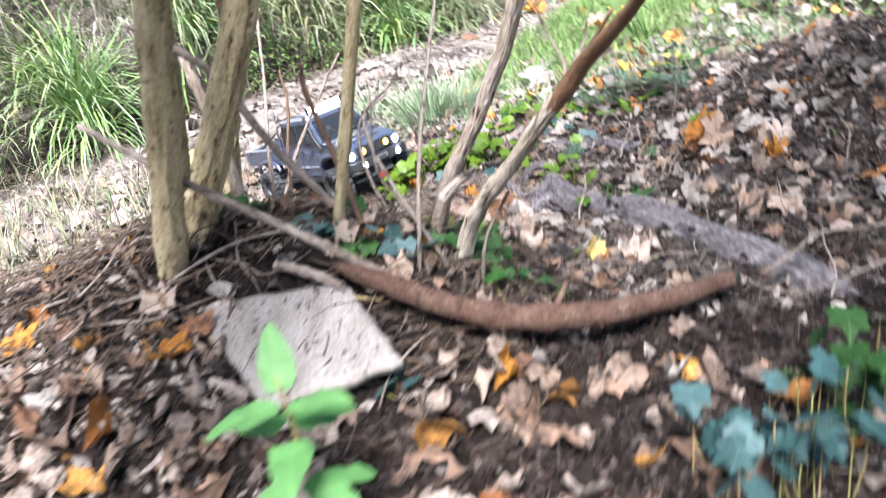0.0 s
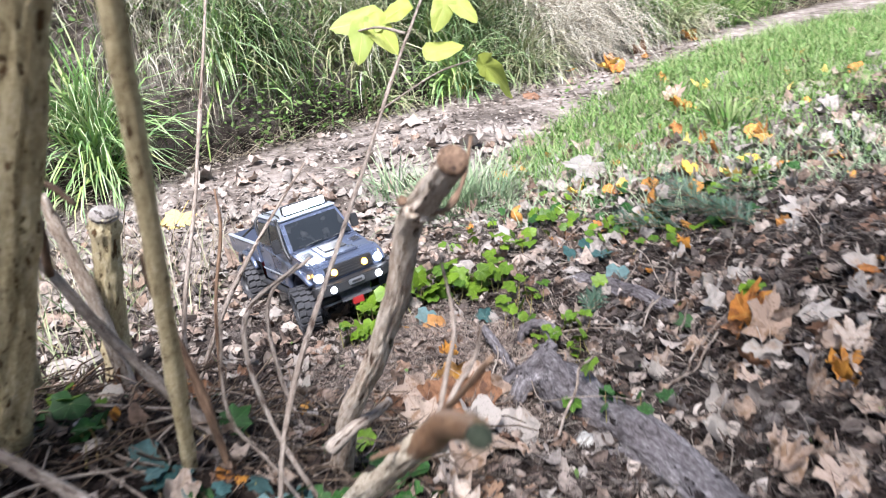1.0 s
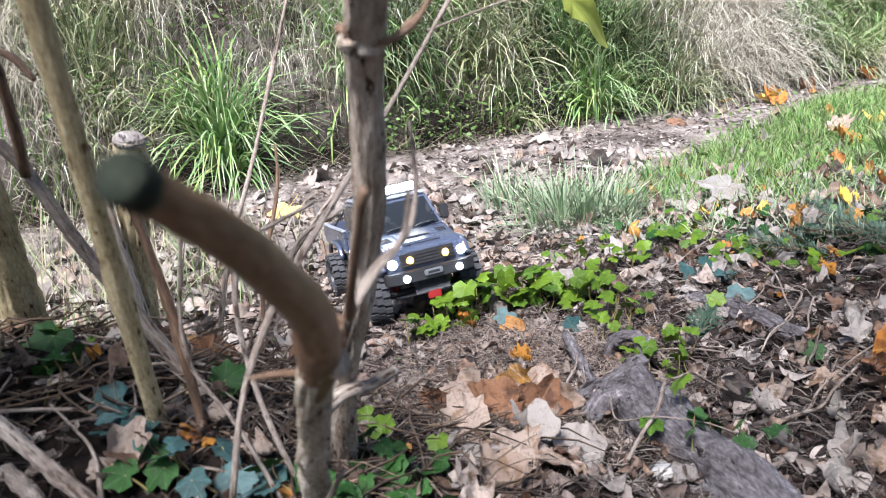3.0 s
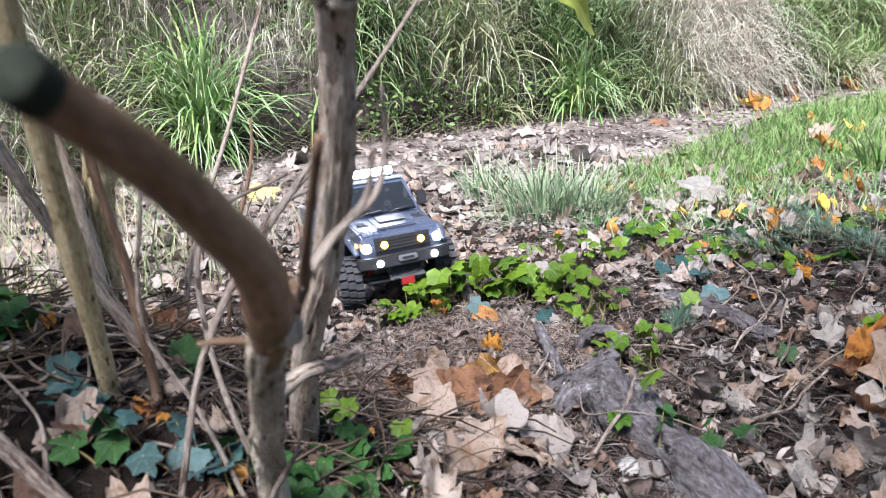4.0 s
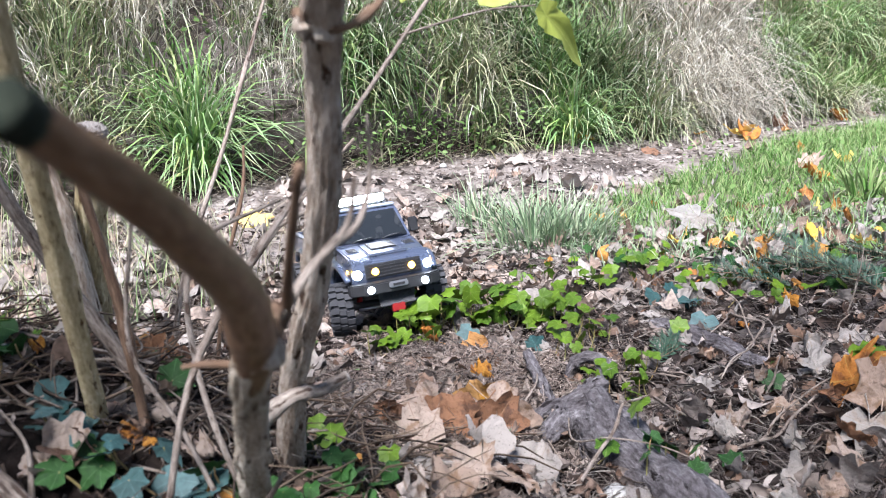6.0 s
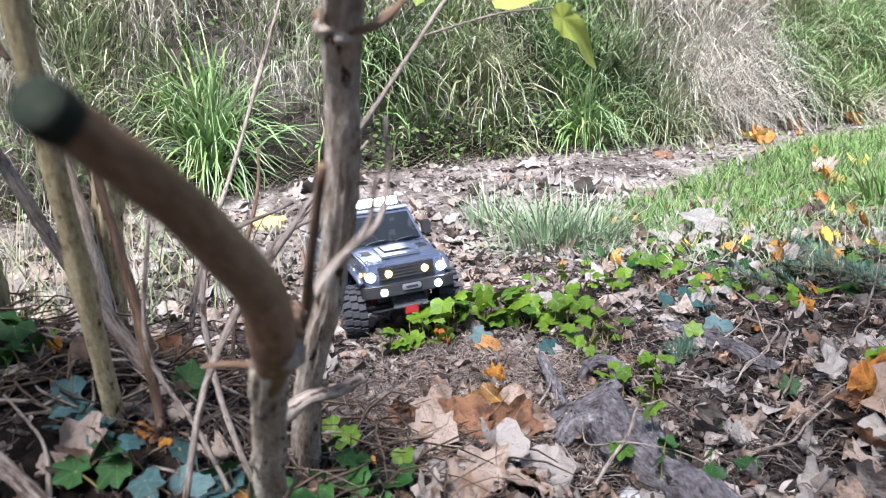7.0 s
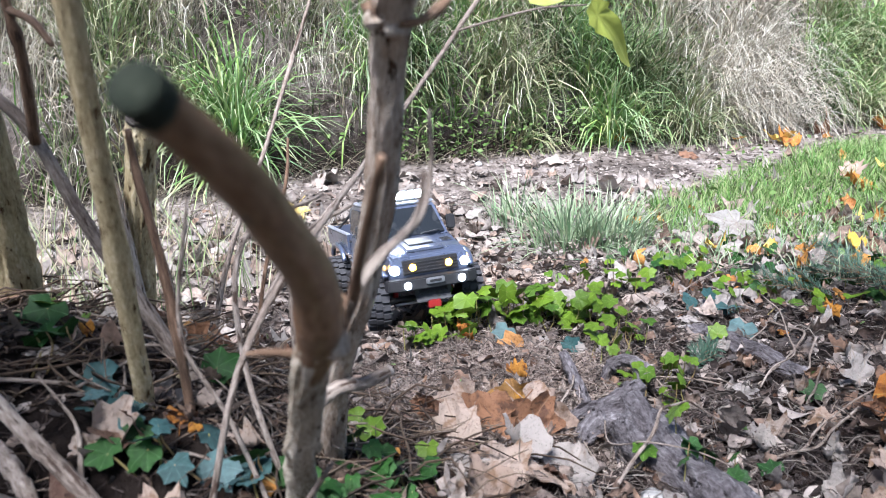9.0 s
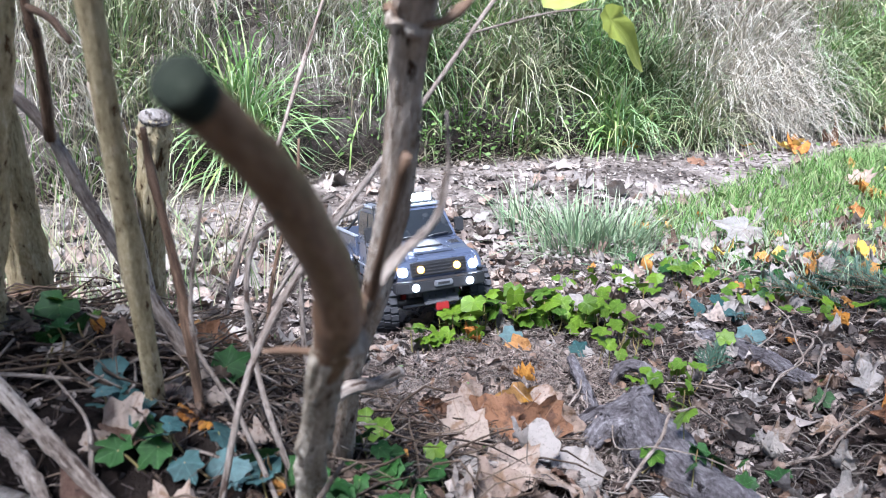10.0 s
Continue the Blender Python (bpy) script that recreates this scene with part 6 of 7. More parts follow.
def ivy(kind, x, y, n, spread, size=1.0, rise=0.03, tilt=25):
    plant = tagged(new("ivy_plant"), IVY_WORDS[kind], "ivy", "ivy plants")
    for i in range(n):
        a, d = R.uniform(0, 6.3), spread * R.random() ** 0.6
        px, py = x + d * math.cos(a), y + d * math.sin(a) * 0.8
        g = on_ground(px, py)
        z = g + 0.008 + rise * R.uniform(0.2, 0.85)
        part("leaf", R.choice(IVY_FORMS[kind]), plant, at=pose(px, py, z, R.gauss(-18, tilt), R.gauss(0, tilt), R.uniform(0, 360)) @ Matrix.Scale(size * R.uniform(0.7, 1.3), 4))
        v, f = tube([(px + R.uniform(-0.02, 0.02), py + R.uniform(-0.02, 0.02), g - 0.004), (px, py + 0.004, (g + z) / 2), (px, py, z)], [0.0011, 0.0009, 0.0008], 4, 2)
        part("stalk", mesh_of("stalk", v, f, GREEN_STEM), plant)
    v, f = tube([(x - spread, y, on_ground(x - spread, y) + 0.005), (x, y + 0.02, on_ground(x, y) + 0.008), (x + spread, y - 0.01, on_ground(x + spread, y) + 0.005)], [0.0014, 0.0016, 0.001], 5, 5)
    part("vine", mesh_of("vine", v, f, TWIG), plant)
    return plant


ivy("bright", -0.215, 1.7, 9, 0.035, 0.62, 0.05)
ivy("bright", -0.2, 1.79, 18, 0.045, 0.77, 0.075)
ivy("bright", -0.15, 1.87, 24, 0.055, 0.8, 0.08)
ivy("bright", -0.08, 1.9, 24, 0.055, 0.8, 0.075)
ivy("bright", -0.01, 1.92, 20, 0.055, 0.77, 0.07)
ivy("bright", -0.17, 1.74, 11, 0.04, 0.62, 0.05)
ivy("bright", 0.08, 1.84, 9, 0.04, 0.59, 0.065)
ivy("bright", 0.07, 1.72, 6, 0.035, 0.59, 0.06)
ivy("bright", 0.14, 1.66, 12, 0.045, 0.48, 0.06)
ivy("bright", 0.165, 1.73, 6, 0.03, 0.49, 0.06)
ivy("bright", 0.192, 1.517, 1, 0.004, 0.75, 0.075)
ivy("bright", 0.167, 1.45, 1, 0.004, 0.75, 0.07)
ivy("bright", 0.02, 2.08, 12, 0.08, 0.7, 0.05)
ivy("bright", 0.18, 2.18, 11, 0.09, 0.63, 0.045)
ivy("bright", 0.44, 1.72, 4, 0.03, 0.63, 0.05)
for x, y in ((0.1, 2.25), (0.25, 2.1), (0.32, 2.2), (0.42, 2.1), (0.5, 2.35), (0.16, 2.38), (-0.05, 2.2), (0.6, 2.45)):
    ivy("bright", x, y, 9, 0.09, 0.6, 0.035)
    ivy("dark", x + 0.06, y + 0.05, 6, 0.09, 0.7, 0.03)
ivy("dark", -0.3, 1.13, 5, 0.035, 0.75, 0.035)
ivy("bright", -0.36, 1.19, 4, 0.03, 0.62, 0.03)
ivy("dark", -0.27, 1.27, 4, 0.05, 0.7, 0.03)
ivy("dark", -0.03, 1.21, 11, 0.06, 0.55, 0.03)
ivy("dark", -0.09, 1.24, 4, 0.03, 0.7, 0.03)
ivy("dark", 0.235, 1.44, 8, 0.035, 0.62, 0.06)
ivy("dark", 0.4, 2.25, 7, 0.09, 0.9, 0.04)
ivy("dark", 0.3, 2.35, 7, 0.1, 0.8, 0.04)
ivy("dark", -0.02, 1.12, 16, 0.07, 0.62, 0.05)
ivy("dark", 0.03, 1.05, 11, 0.06, 0.6, 0.04)
ivy("blue", 0.2, 0.66, 12, 0.05, 0.86, 0.13)
ivy("blue", 0.29, 0.7, 16, 0.07, 0.9, 0.14)
ivy("dark", 0.36, 0.82, 14, 0.08, 0.9, 0.13)
ivy("blue", -0.24, 1.085, 3, 0.03, 0.7, 0.03)
ivy("blue", -0.195, 1.085, 2, 0.012, 0.7, 0.02)
ivy("blue", -0.11, 1.09, 5, 0.06, 0.62, 0.035)
ivy("blue", 0.2, 2.05, 5, 0.05, 0.9, 0.03)
ivy("blue", -0.19, 1.83, 4, 0.05, 0.95, 0.04)
ivy("blue", 0.0, 1.78, 2, 0.02, 0.8, 0.03)
ivy("blue", -0.13, 0.85, 3, 0.03, 0.7, 0.03)
ivy("dark", 0.33, 0.78, 12, 0.08, 0.9, 0.14)
ivy("blue", 0.21, 0.74, 9, 0.05, 0.82, 0.12)
ivy("blue", 0.3, 0.62, 8, 0.05, 0.82, 0.12)

def ivy_sprig(kind, x, y, size, tilt, bearing, spin, rise=0.012):
    """One large leaf on its own stalk, its face towards a bearing."""
    plant = tagged(new("ivy_plant"), {"dark": "large dark green ivy leaf on the mound", "blue": "large blue-green ivy leaf on dark litter", "bright": "single bright green ivy leaf"}[kind], "ivy", "ivy plants")
    z = on_ground(x, y) + rise
    part("leaf", IVY_FORMS[kind][int(abs(x * 911)) % 3], plant, at=pose(x, y, z, tilt, 0, bearing) @ pose(0, 0, 0, 0, 0, spin) @ Matrix.Scale(size, 4))
    v, f = tube([(x + 0.015, y + 0.01, z - rise - 0.004), (x + 0.006, y + 0.004, z - 0.4 * rise), (x, y, z)], [0.0012, 0.001, 0.0009], 5, 3)
    part("stalk", mesh_of("stalk", v, f, GREEN_STEM), plant)


for kind, x, y, size, tilt, bearing, spin, rise in (
        ("dark", -0.35, 1.165, 1.15, 35, 30, 150, 0.02), ("dark", -0.37, 1.15, 0.7, 25, 20, 80, 0.012), ("blue", -0.243, 1.12, 1.05, 40, 25, 100, 0.016), ("blue", -0.208, 1.115, 0.6, 35, 20, 200, 0.01),
        ("blue", -0.118, 1.105, 1.0, 38, 10, 170, 0.014), ("dark", -0.19, 1.2, 0.9, 55, 30, -60, 0.03), ("dark", -0.16, 1.075, 0.75, 40, 25, 140, 0.016), ("dark", -0.045, 1.235, 0.95, 40, 0, 190, 0.02),
        ("bright", -0.07, 1.27, 0.7, 35, 0, 30, 0.02), ("bright", -0.1, 1.3, 0.6, 40, 10, 110, 0.02), ("bright", -0.02, 1.29, 0.55, 35, -5, 200, 0.02), ("blue", -0.09, 1.76, 0.95, 40, 10, 150, 0.035), ("blue", 0.25, 1.95, 1.2, 40, 10, 160, 0.02),
        ("dark", 0.345, 1.72, 0.8, 40, -10, 170, 0.02), ("bright", 0.215, 1.88, 0.7, 60, 0, 10, 0.03), ("dark", -0.173, 1.084, 0.6, 50, 60, 120, 0.02), ("dark", -0.18, 1.055, 0.75, 35, 40, 60, 0.018), ("blue", -0.09, 1.115, 0.8, 40, 10, 60, 0.014), ("blue", -0.14, 1.08, 0.7, 35, 15, 220, 0.012), ("dark", -0.075, 1.13, 0.7, 40, -10, 150, 0.02), ("dark", -0.02, 1.2, 0.8, 40, 0, 100, 0.02), ("dark", 0.0, 1.17, 0.6, 35, 10, 200, 0.016), ("dark", 0.3, 1.5, 0.7, 30, -10, 80, 0.014), ("dark", 0.26, 1.4, 0.7, 35, -10, 220, 0.014)):
    ivy_sprig(kind, x, y, size, tilt, bearing, spin, rise)

# broad-leaved seedling in front
seedling = tagged(new("seedling"), "bright green seedling with oval leaves", "seedling")
OVALS = [leaf_mesh("oval_leaf", OVAL, 0.04, SAPLING_LEAF, 0.06, 0.15, -0.15, 450 + j) for j in range(2)]
sx, sy = -0.17, 0.62
v, f = tube([(sx, sy, on_ground(sx, sy) - 0.005), (sx + 0.005, sy, 0.2), (sx, sy + 0.005, 0.29)], [0.0022, 0.0018, 0.001], 6, 5)
part("stem", mesh_of("stem", v, f, GREEN_STEM), seedling)
for i, (z, a, t, s) in enumerate([(0.285, 10, 55, 0.95), (0.27, 130, 5, 1.0), (0.27, 250, 15, 1.0), (0.24, 60, -10, 1.0), (0.235, 190, 0, 1.1), (0.235, 320, -10, 1.1), (0.2, 20, -15, 1.1), (0.19, 120, -20, 1.0), (0.19, 235, -15, 1.0), (0.18, 300, -15, 1.0)]):
    m = pose(sx, sy, z, 0, 0, a) @ pose(0, 0.024 * s, 0.002, t, 0, 0) @ Matrix.Scale(s, 4)
    part("leaf", OVALS[i % 2], seedling, at=m)


# ---- spruce sprigs ----
def sprig(label, x, y, z, turn, tip, length, seed):
    rr = random.Random(seed)
    e = tagged(new("spruce_sprig"), label, "spruce sprig", "spruce sprigs")
    e.matrix_basis = pose(x, y, z, 0, -tip, turn)
    axes = [(Vector((0, 0, 0)), Vector((1, 0, 0)), length)]
    for i in range(7):
        q, sg = (0.15 + 0.1 * i) * length, 1 if i % 2 else -1
        axes.append((Vector((q, 0, 0)), Vector((0.75, 0.65 * sg, rr.uniform(-0.1, 0.15))).normalized(), length * (0.55 - 0.045 * i)))
    V, F, tw = [], [], []
    for o, d, L in axes:
        tw.append(([o, o + d * L * 0.5, o + d * L], [0.0016, 0.0012, 0.0007]))
        side = Vector((-d.y, d.x, 0)).normalized()
        up = d.cross(side)
        for j in range(int(L / 0.0011)):
            p = o + d * (j * 0.0011)
            a = rr.uniform(-0.5, math.pi + 0.5)
            q = (side * math.cos(a) + up * math.sin(a) + d * 0.8).normalized()
            w = q.cross(Vector((0, 0, 1))).normalized() * 0.0007
            n = rr.uniform(0.011, 0.018)
            k = len(V)
            V += [p - w, p + w, p + q * n * 0.7 + w * 0.8, p + q * n, p + q * n * 0.7 - w * 0.8]
            F.append((k, k + 1, k + 2, k + 3, k + 4))
    nd = part("needles", mesh_of("needles", V, F, SPRUCE), e)
    for pts, rad in tw:
        v, f = tube(pts, rad, 5, 2)
        part("twig", mesh_of("twig", v, f, BROWN_BARK), e)


for i, (x, y, t, s) in enumerate([(0.4, 2.12, 160, 0.16), (0.5, 2.2, 200, 0.17), (0.46, 2.3, 130, 0.15), (0.56, 2.12, 170, 0.16), (0.6, 2.3, 210, 0.15), (0.38, 2.3, 240, 0.12), (0.52, 2.05, 120, 0.13)]):
    sprig("dark green spruce sprig lying on litter", x, y, on_ground(x, y) + 0.02, t, 6 + 3 * (i % 3), s, 500 + i)
sprig("small grey-green spruce sprig beside the log", 0.19, 1.8, on_ground(0.19, 1.8) + 0.015, 70, 30, 0.06, 520)


# ---- grass ----
G = np.random.RandomState(5)
DOWN = math.atan2(-0.724, 0.69)


def field(n, x0, x1, y0, y1, keep):
    out = np.zeros((0, 2))
    while len(out) < n:
        p = np.stack([G.uniform(x0, x1, 4 * n), G.uniform(y0, y1, 4 * n)], -1)
        out = np.concatenate([out, p[keep(p[:, 0], p[:, 1])]])
    out = out[:n]
    return np.concatenate([out, (height(out[:, 0], out[:, 1]) + bumps(out[:, 0], out[:, 1]) - 0.004)[:, None]], 1)


def straw_part(x, y):
    """How dry the bank's grass is, from 0 to 1."""
    d = 0.42 + 0.5 * bell(x, y, 0.17, 4.4, 0.24, 0.5) + 0.35 * bell(x, y, -2.0, 2.9, 0.6, 0.7) - 0.45 * bell(x, y, 0.95, 5.1, 0.45, 0.7) - 0.35 * bell(x, y, -0.35, 3.9, 0.35, 0.4) + 0.3 * np.sin(5.1 * x + 2.3 * y) * np.sin(3.7 * y - 2.2 * x + 1)
    return np.clip(d, 0.05, 0.95)


def bank_keep(dry):
    def keep(x, y):
        s = off_bank(x, y)
        chance = straw_part(x, y) if dry else 1 - straw_part(x, y)
        bare = 1 - 0.4 * bell(x, y, -1.15, 3.75, 0.25, 0.4)
        return (s > 0.0) & (s < 2.4) & (G.uniform(0, 1, len(x)) < chance * bare * np.where(s < 0.9, 1, 0.5))
    return keep


def scatter_grass(name, label, base, length, width, lean, droop, mat, bias=0.0, wild=3.15):
    n = len(base)
    phi = DOWN + G.uniform(-wild, wild, n) * (1 - bias)
    me = blades(name, base, phi, G.uniform(*length, n), G.uniform(*width, n), G.uniform(*lean, n), G.uniform(*droop, n), mat, G)
    return tagged(new(name, me), label, "grass", kind="stuff")


def tussocks(name, label, n, per, keep, length, width, lean, droop, mat, spread=0.05, bias=0.35):
    """Many clumps on the bank, joined; each clump has its own vigour and tilt."""
    c = field(n, -2.8, 2.2, 2.0, 6.6, keep)
    k = n * per
    cx, cy = np.repeat(c[:, 0], per), np.repeat(c[:, 1], per)
    vig = np.repeat(G.uniform(0.6, 1.25, n), per)
    p = G.normal(0, spread, (k, 2))
    base = np.stack([cx + p[:, 0], cy + p[:, 1], height(cx + p[:, 0], cy + p[:, 1]) - 0.005], -1)
    phi = np.arctan2(p[:, 1], p[:, 0]) + G.normal(0, 0.6, k)
    phi = np.where(G.uniform(0, 1, k) < bias, DOWN + np.repeat(G.normal(0, 0.7, n), per) + G.normal(0, 0.3, k), phi)
    me = blades(name, base, phi, G.uniform(*length, k) * vig, G.uniform(*width, k), np.abs(G.normal(0, lean, k)), G.uniform(*droop, k), mat, G)
    return tagged(new(name, me), label, "grass", kind="stuff")


tussocks("bank_grass", "long rank green grass tussocks on the bank", 230, 62, bank_keep(False), (0.12, 0.32), (0.0035, 0.0075), 0.55, (1.5, 3.0), BANK_GRASS, 0.04, 0.65)
tussocks("straw_grass", "bleached dry grass tussocks on the bank", 250, 62, bank_keep(True), (0.16, 0.38), (0.0018, 0.0042), 0.55, (1.6, 3.1), STRAW, 0.035, 0.75)
tussocks("fresh_grass", "bright green grass tufts on the bank", 60, 60, bank_keep(False), (0.1, 0.24), (0.003, 0.006), 0.5, (0.4, 1.8), LAWN)
scatter_grass("bank_thatch", "flattened dead grass at the foot of the bank", field(5200, -3.2, 2.4, 2.0, 7.0, lambda x, y: (off_bank(x, y) > -0.12) & (off_bank(x, y) < 0.14)), (0.08, 0.22), (0.0014, 0.0028), (0.9, 1.5), (0.0, 0.8), DEAD_GRASS, 0.2)

# Undergrowth in darker colours, so the shaded depth between clumps is painted in.
scatter_grass("bank_undergrowth", "short mixed grass filling the bank", field(16000, -3.0, 2.2, 2.0, 6.6, lambda x, y: (off_bank(x, y) > -0.02) & (off_bank(x, y) < 1.5)), (0.05, 0.16), (0.002, 0.005), (0.0, 1.3), (0.2, 1.6), UNDER_GRASS, 0.4)
scatter_grass("far_grass", "coarse mixed grass on the upper bank", field(9000, -6.0, 5.0, 1.0, 9.0, lambda x, y: (off_bank(x, y) > 0.0) & (off_bank(x, y) < 4.0) & ((off_bank(x, y) > 2.3) | (x < -3.0) | (x > 2.3))), (0.15, 0.35), (0.006, 0.014), (0.2, 1.2), (0.6, 2.2), BANK_GRASS, 0.4)
scatter_grass("dead_undergrowth", "matted dead grass on the bank", field(12000, -3.0, 2.2, 2.0, 6.6, lambda x, y: (off_bank(x, y) > 0.1) & (off_bank(x, y) < 1.6)), (0.08, 0.24), (0.0014, 0.003), (0.3, 1.3), (0.6, 2.2), DEAD_GRASS, 0.3)


def lawn_keep(x, y):
    s = off_bank(x, y)
    far = np.interp(x, (-0.12, 0.13, 0.4, 0.75, 1.2), (0.95, 0.74, 0.58, 0.45, 0.46)) + 0.03 * np.sin(19 * x + 2) + 0.02 * np.sin(31 * y)
    near = np.interp(x, (0.0, 0.3, 0.6, 0.93, 1.3), (1.12, 1.16, 1.16, 1.1, 1.03)) + 0.06 * np.sin(8 * x)
    dense = step01((-s - far) / 0.1) * (1 - 0.9 * step01((-s - near) / 0.4)) * step01((y - 2.5) / 0.2) * step01((x + 0.12) / 0.15)
    return G.uniform(0, 1, len(x)) < dense * (0.75 + 0.25 * np.sin(9 * x + 4 * np.sin(5 * y)) * np.sin(8 * y + 1))


scatter_grass("lawn_grass", "short bright green grass beside the path", field(30000, -0.3, 2.2, 2.4, 6.0, lawn_keep), (0.03, 0.085), (0.0018, 0.004), (0.0, 0.8), (0.2, 1.6), LAWN)
scatter_grass("thin_grass", "thin pale grass between the fallen leaves", field(2600, -0.05, 1.1, 2.25, 2.85, lambda x, y: off_bank(x, y) < -0.7), (0.03, 0.08), (0.0016, 0.0034), (0.0, 1.0), (0.2, 1.6), BLUE_GRASS)
scatter_grass("sparse_grass", "thin dry grass at the left of the path", field(600, -1.9, -0.65, 1.35, 2.3, lambda x, y: off_bank(x, y) < -0.3), (0.08, 0.26), (0.0012, 0.003), (0.0, 1.0), (0.2, 1.6), DEAD_GRASS)
scatter_grass("edge_grass", "thin green grass at the left of the path", field(700, -1.9, -0.6, 1.4, 2.2, lambda x, y: off_bank(x, y) < -0.3), (0.06, 0.2), (0.0015, 0.0035), (0.0, 0.9), (0.2, 1.4), BANK_GRASS)


def tuft(label, x, y, n, reach, length, width, lean, droop, mat, spread=0.06, bias=0.0):
    p = G.normal(0, spread, (n, 2)) * 0.6 + np.array([x, y])
    base = np.concatenate([p, (height(p[:, 0], p[:, 1]) - 0.004)[:, None]], 1)
    phi = np.arctan2(p[:, 1] - y, p[:, 0] - x) + G.normal(0, 0.7, n)
    phi = np.where(G.uniform(0, 1, n) < bias, DOWN + G.normal(0, 0.8, n), phi)
    e = tagged(new("grass_tuft"), label, "grass tuft", "grass tufts")
    e.location = (x, y, float(height(x, y)))
    L, W, A, D = G.uniform(*length, n), G.uniform(*width, n), np.abs(G.normal(0, lean, n)), G.uniform(*droop, n)
    upright = A < 0.45 * lean
    for name, pick in (("crown", upright), ("skirt", ~upright)):
        me = blades(name, base[pick], phi[pick], L[pick], W[pick], A[pick], D[pick], mat, G)
        b = part(name, me, e, at=Matrix.Translation((-x, -y, -float(height(x, y)))))
        tagged(b, kind="stuff")
    return e


tuft("large arching tuft of green sedge", -1.32, 2.77, 460, 0, (0.24, 0.44), (0.005, 0.009), 0.95, (1.2, 2.7), TUFT_GREEN, 0.06, 0.2)
tuft("spreading bluish grass tuft at the path", -0.15, 2.44, 330, 0, (0.09, 0.19), (0.0024, 0.0045), 0.75, (0.2, 1.4), BLUE_GRASS, 0.075)
tuft("spreading bluish grass tuft at the path", -0.33, 2.58, 110, 0, (0.09, 0.18), (0.0024, 0.0045), 0.8, (0.3, 1.4), BLUE_GRASS, 0.05)
tuft("spreading bluish grass tuft at the path", -0.06, 2.5, 220, 0, (0.08, 0.15), (0.0022, 0.0042), 0.7, (0.3, 1.4), BLUE_GRASS, 0.07)
tuft("drooping clump of bleached dry grass", 0.02, 4.16, 520, 0, (0.35, 0.58), (0.002, 0.0045), 0.5, (2.0, 3.3), STRAW, 0.08, 0.7)
tuft("drooping clump of bleached dry grass", 0.2, 4.4, 520, 0, (0.35, 0.58), (0.002, 0.0045), 0.5, (2.0, 3.3), STRAW, 0.09, 0.7)
tuft("drooping clump of bleached dry grass", 0.1, 4.5, 420, 0, (0.3, 0.5), (0.003, 0.006), 0.8, (1.2, 2.8), STRAW, 0.16, 0.4)
tuft("arching clump of bleached dry grass", 0.3, 4.5, 460, 0, (0.24, 0.42), (0.002, 0.0042), 0.5, (2.0, 3.3), STRAW, 0.1, 0.35)
tuft("arching clump of bleached dry grass", 0.12, 4.3, 460, 0, (0.24, 0.42), (0.002, 0.0042), 0.5, (2.0, 3.3), STRAW, 0.1, 0.35)
tuft("small arching clump of bleached dry grass", 0.74, 4.78, 260, 0, (0.16, 0.3), (0.002, 0.0042), 0.5, (2.0, 3.2), STRAW, 0.07, 0.4)
tuft("dense clump of broad green grass", -0.45, 3.85, 380, 0, (0.2, 0.36), (0.004, 0.008), 0.5, (0.6, 2.0), TUFT_GREEN, 0.11, 0.3)
tuft("dense clump of broad green grass", -0.2, 4.0, 360, 0, (0.2, 0.36), (0.004, 0.007), 0.5, (0.6, 2.0), BANK_GRASS, 0.13, 0.4)
tuft("bright green grass clump on the bank", 0.75, 4.95, 460, 0, (0.16, 0.32), (0.003, 0.006), 0.5, (0.4, 1.6), LAWN, 0.13)
tuft("bright green grass clump on the bank", 1.05, 5.3, 420, 0, (0.16, 0.3), (0.003, 0.006), 0.5, (0.4, 1.6), LAWN, 0.14)
tuft("green grass clump on the bank", -0.85, 3.65, 360, 0, (0.16, 0.32), (0.003, 0.006), 0.5, (0.5, 1.8), TUFT_GREEN, 0.12, 0.3)
tuft("green grass clump on the bank", -1.75, 2.7, 320, 0, (0.18, 0.34), (0.003, 0.006), 0.5, (0.5, 1.8), BANK_GRASS, 0.14, 0.2)
tuft("few grass blades beside the ivy", 0.62, 3.0, 90, 0, (0.06, 0.14), (0.005, 0.009), 0.5, (0.2, 1.2), LAWN, 0.05)


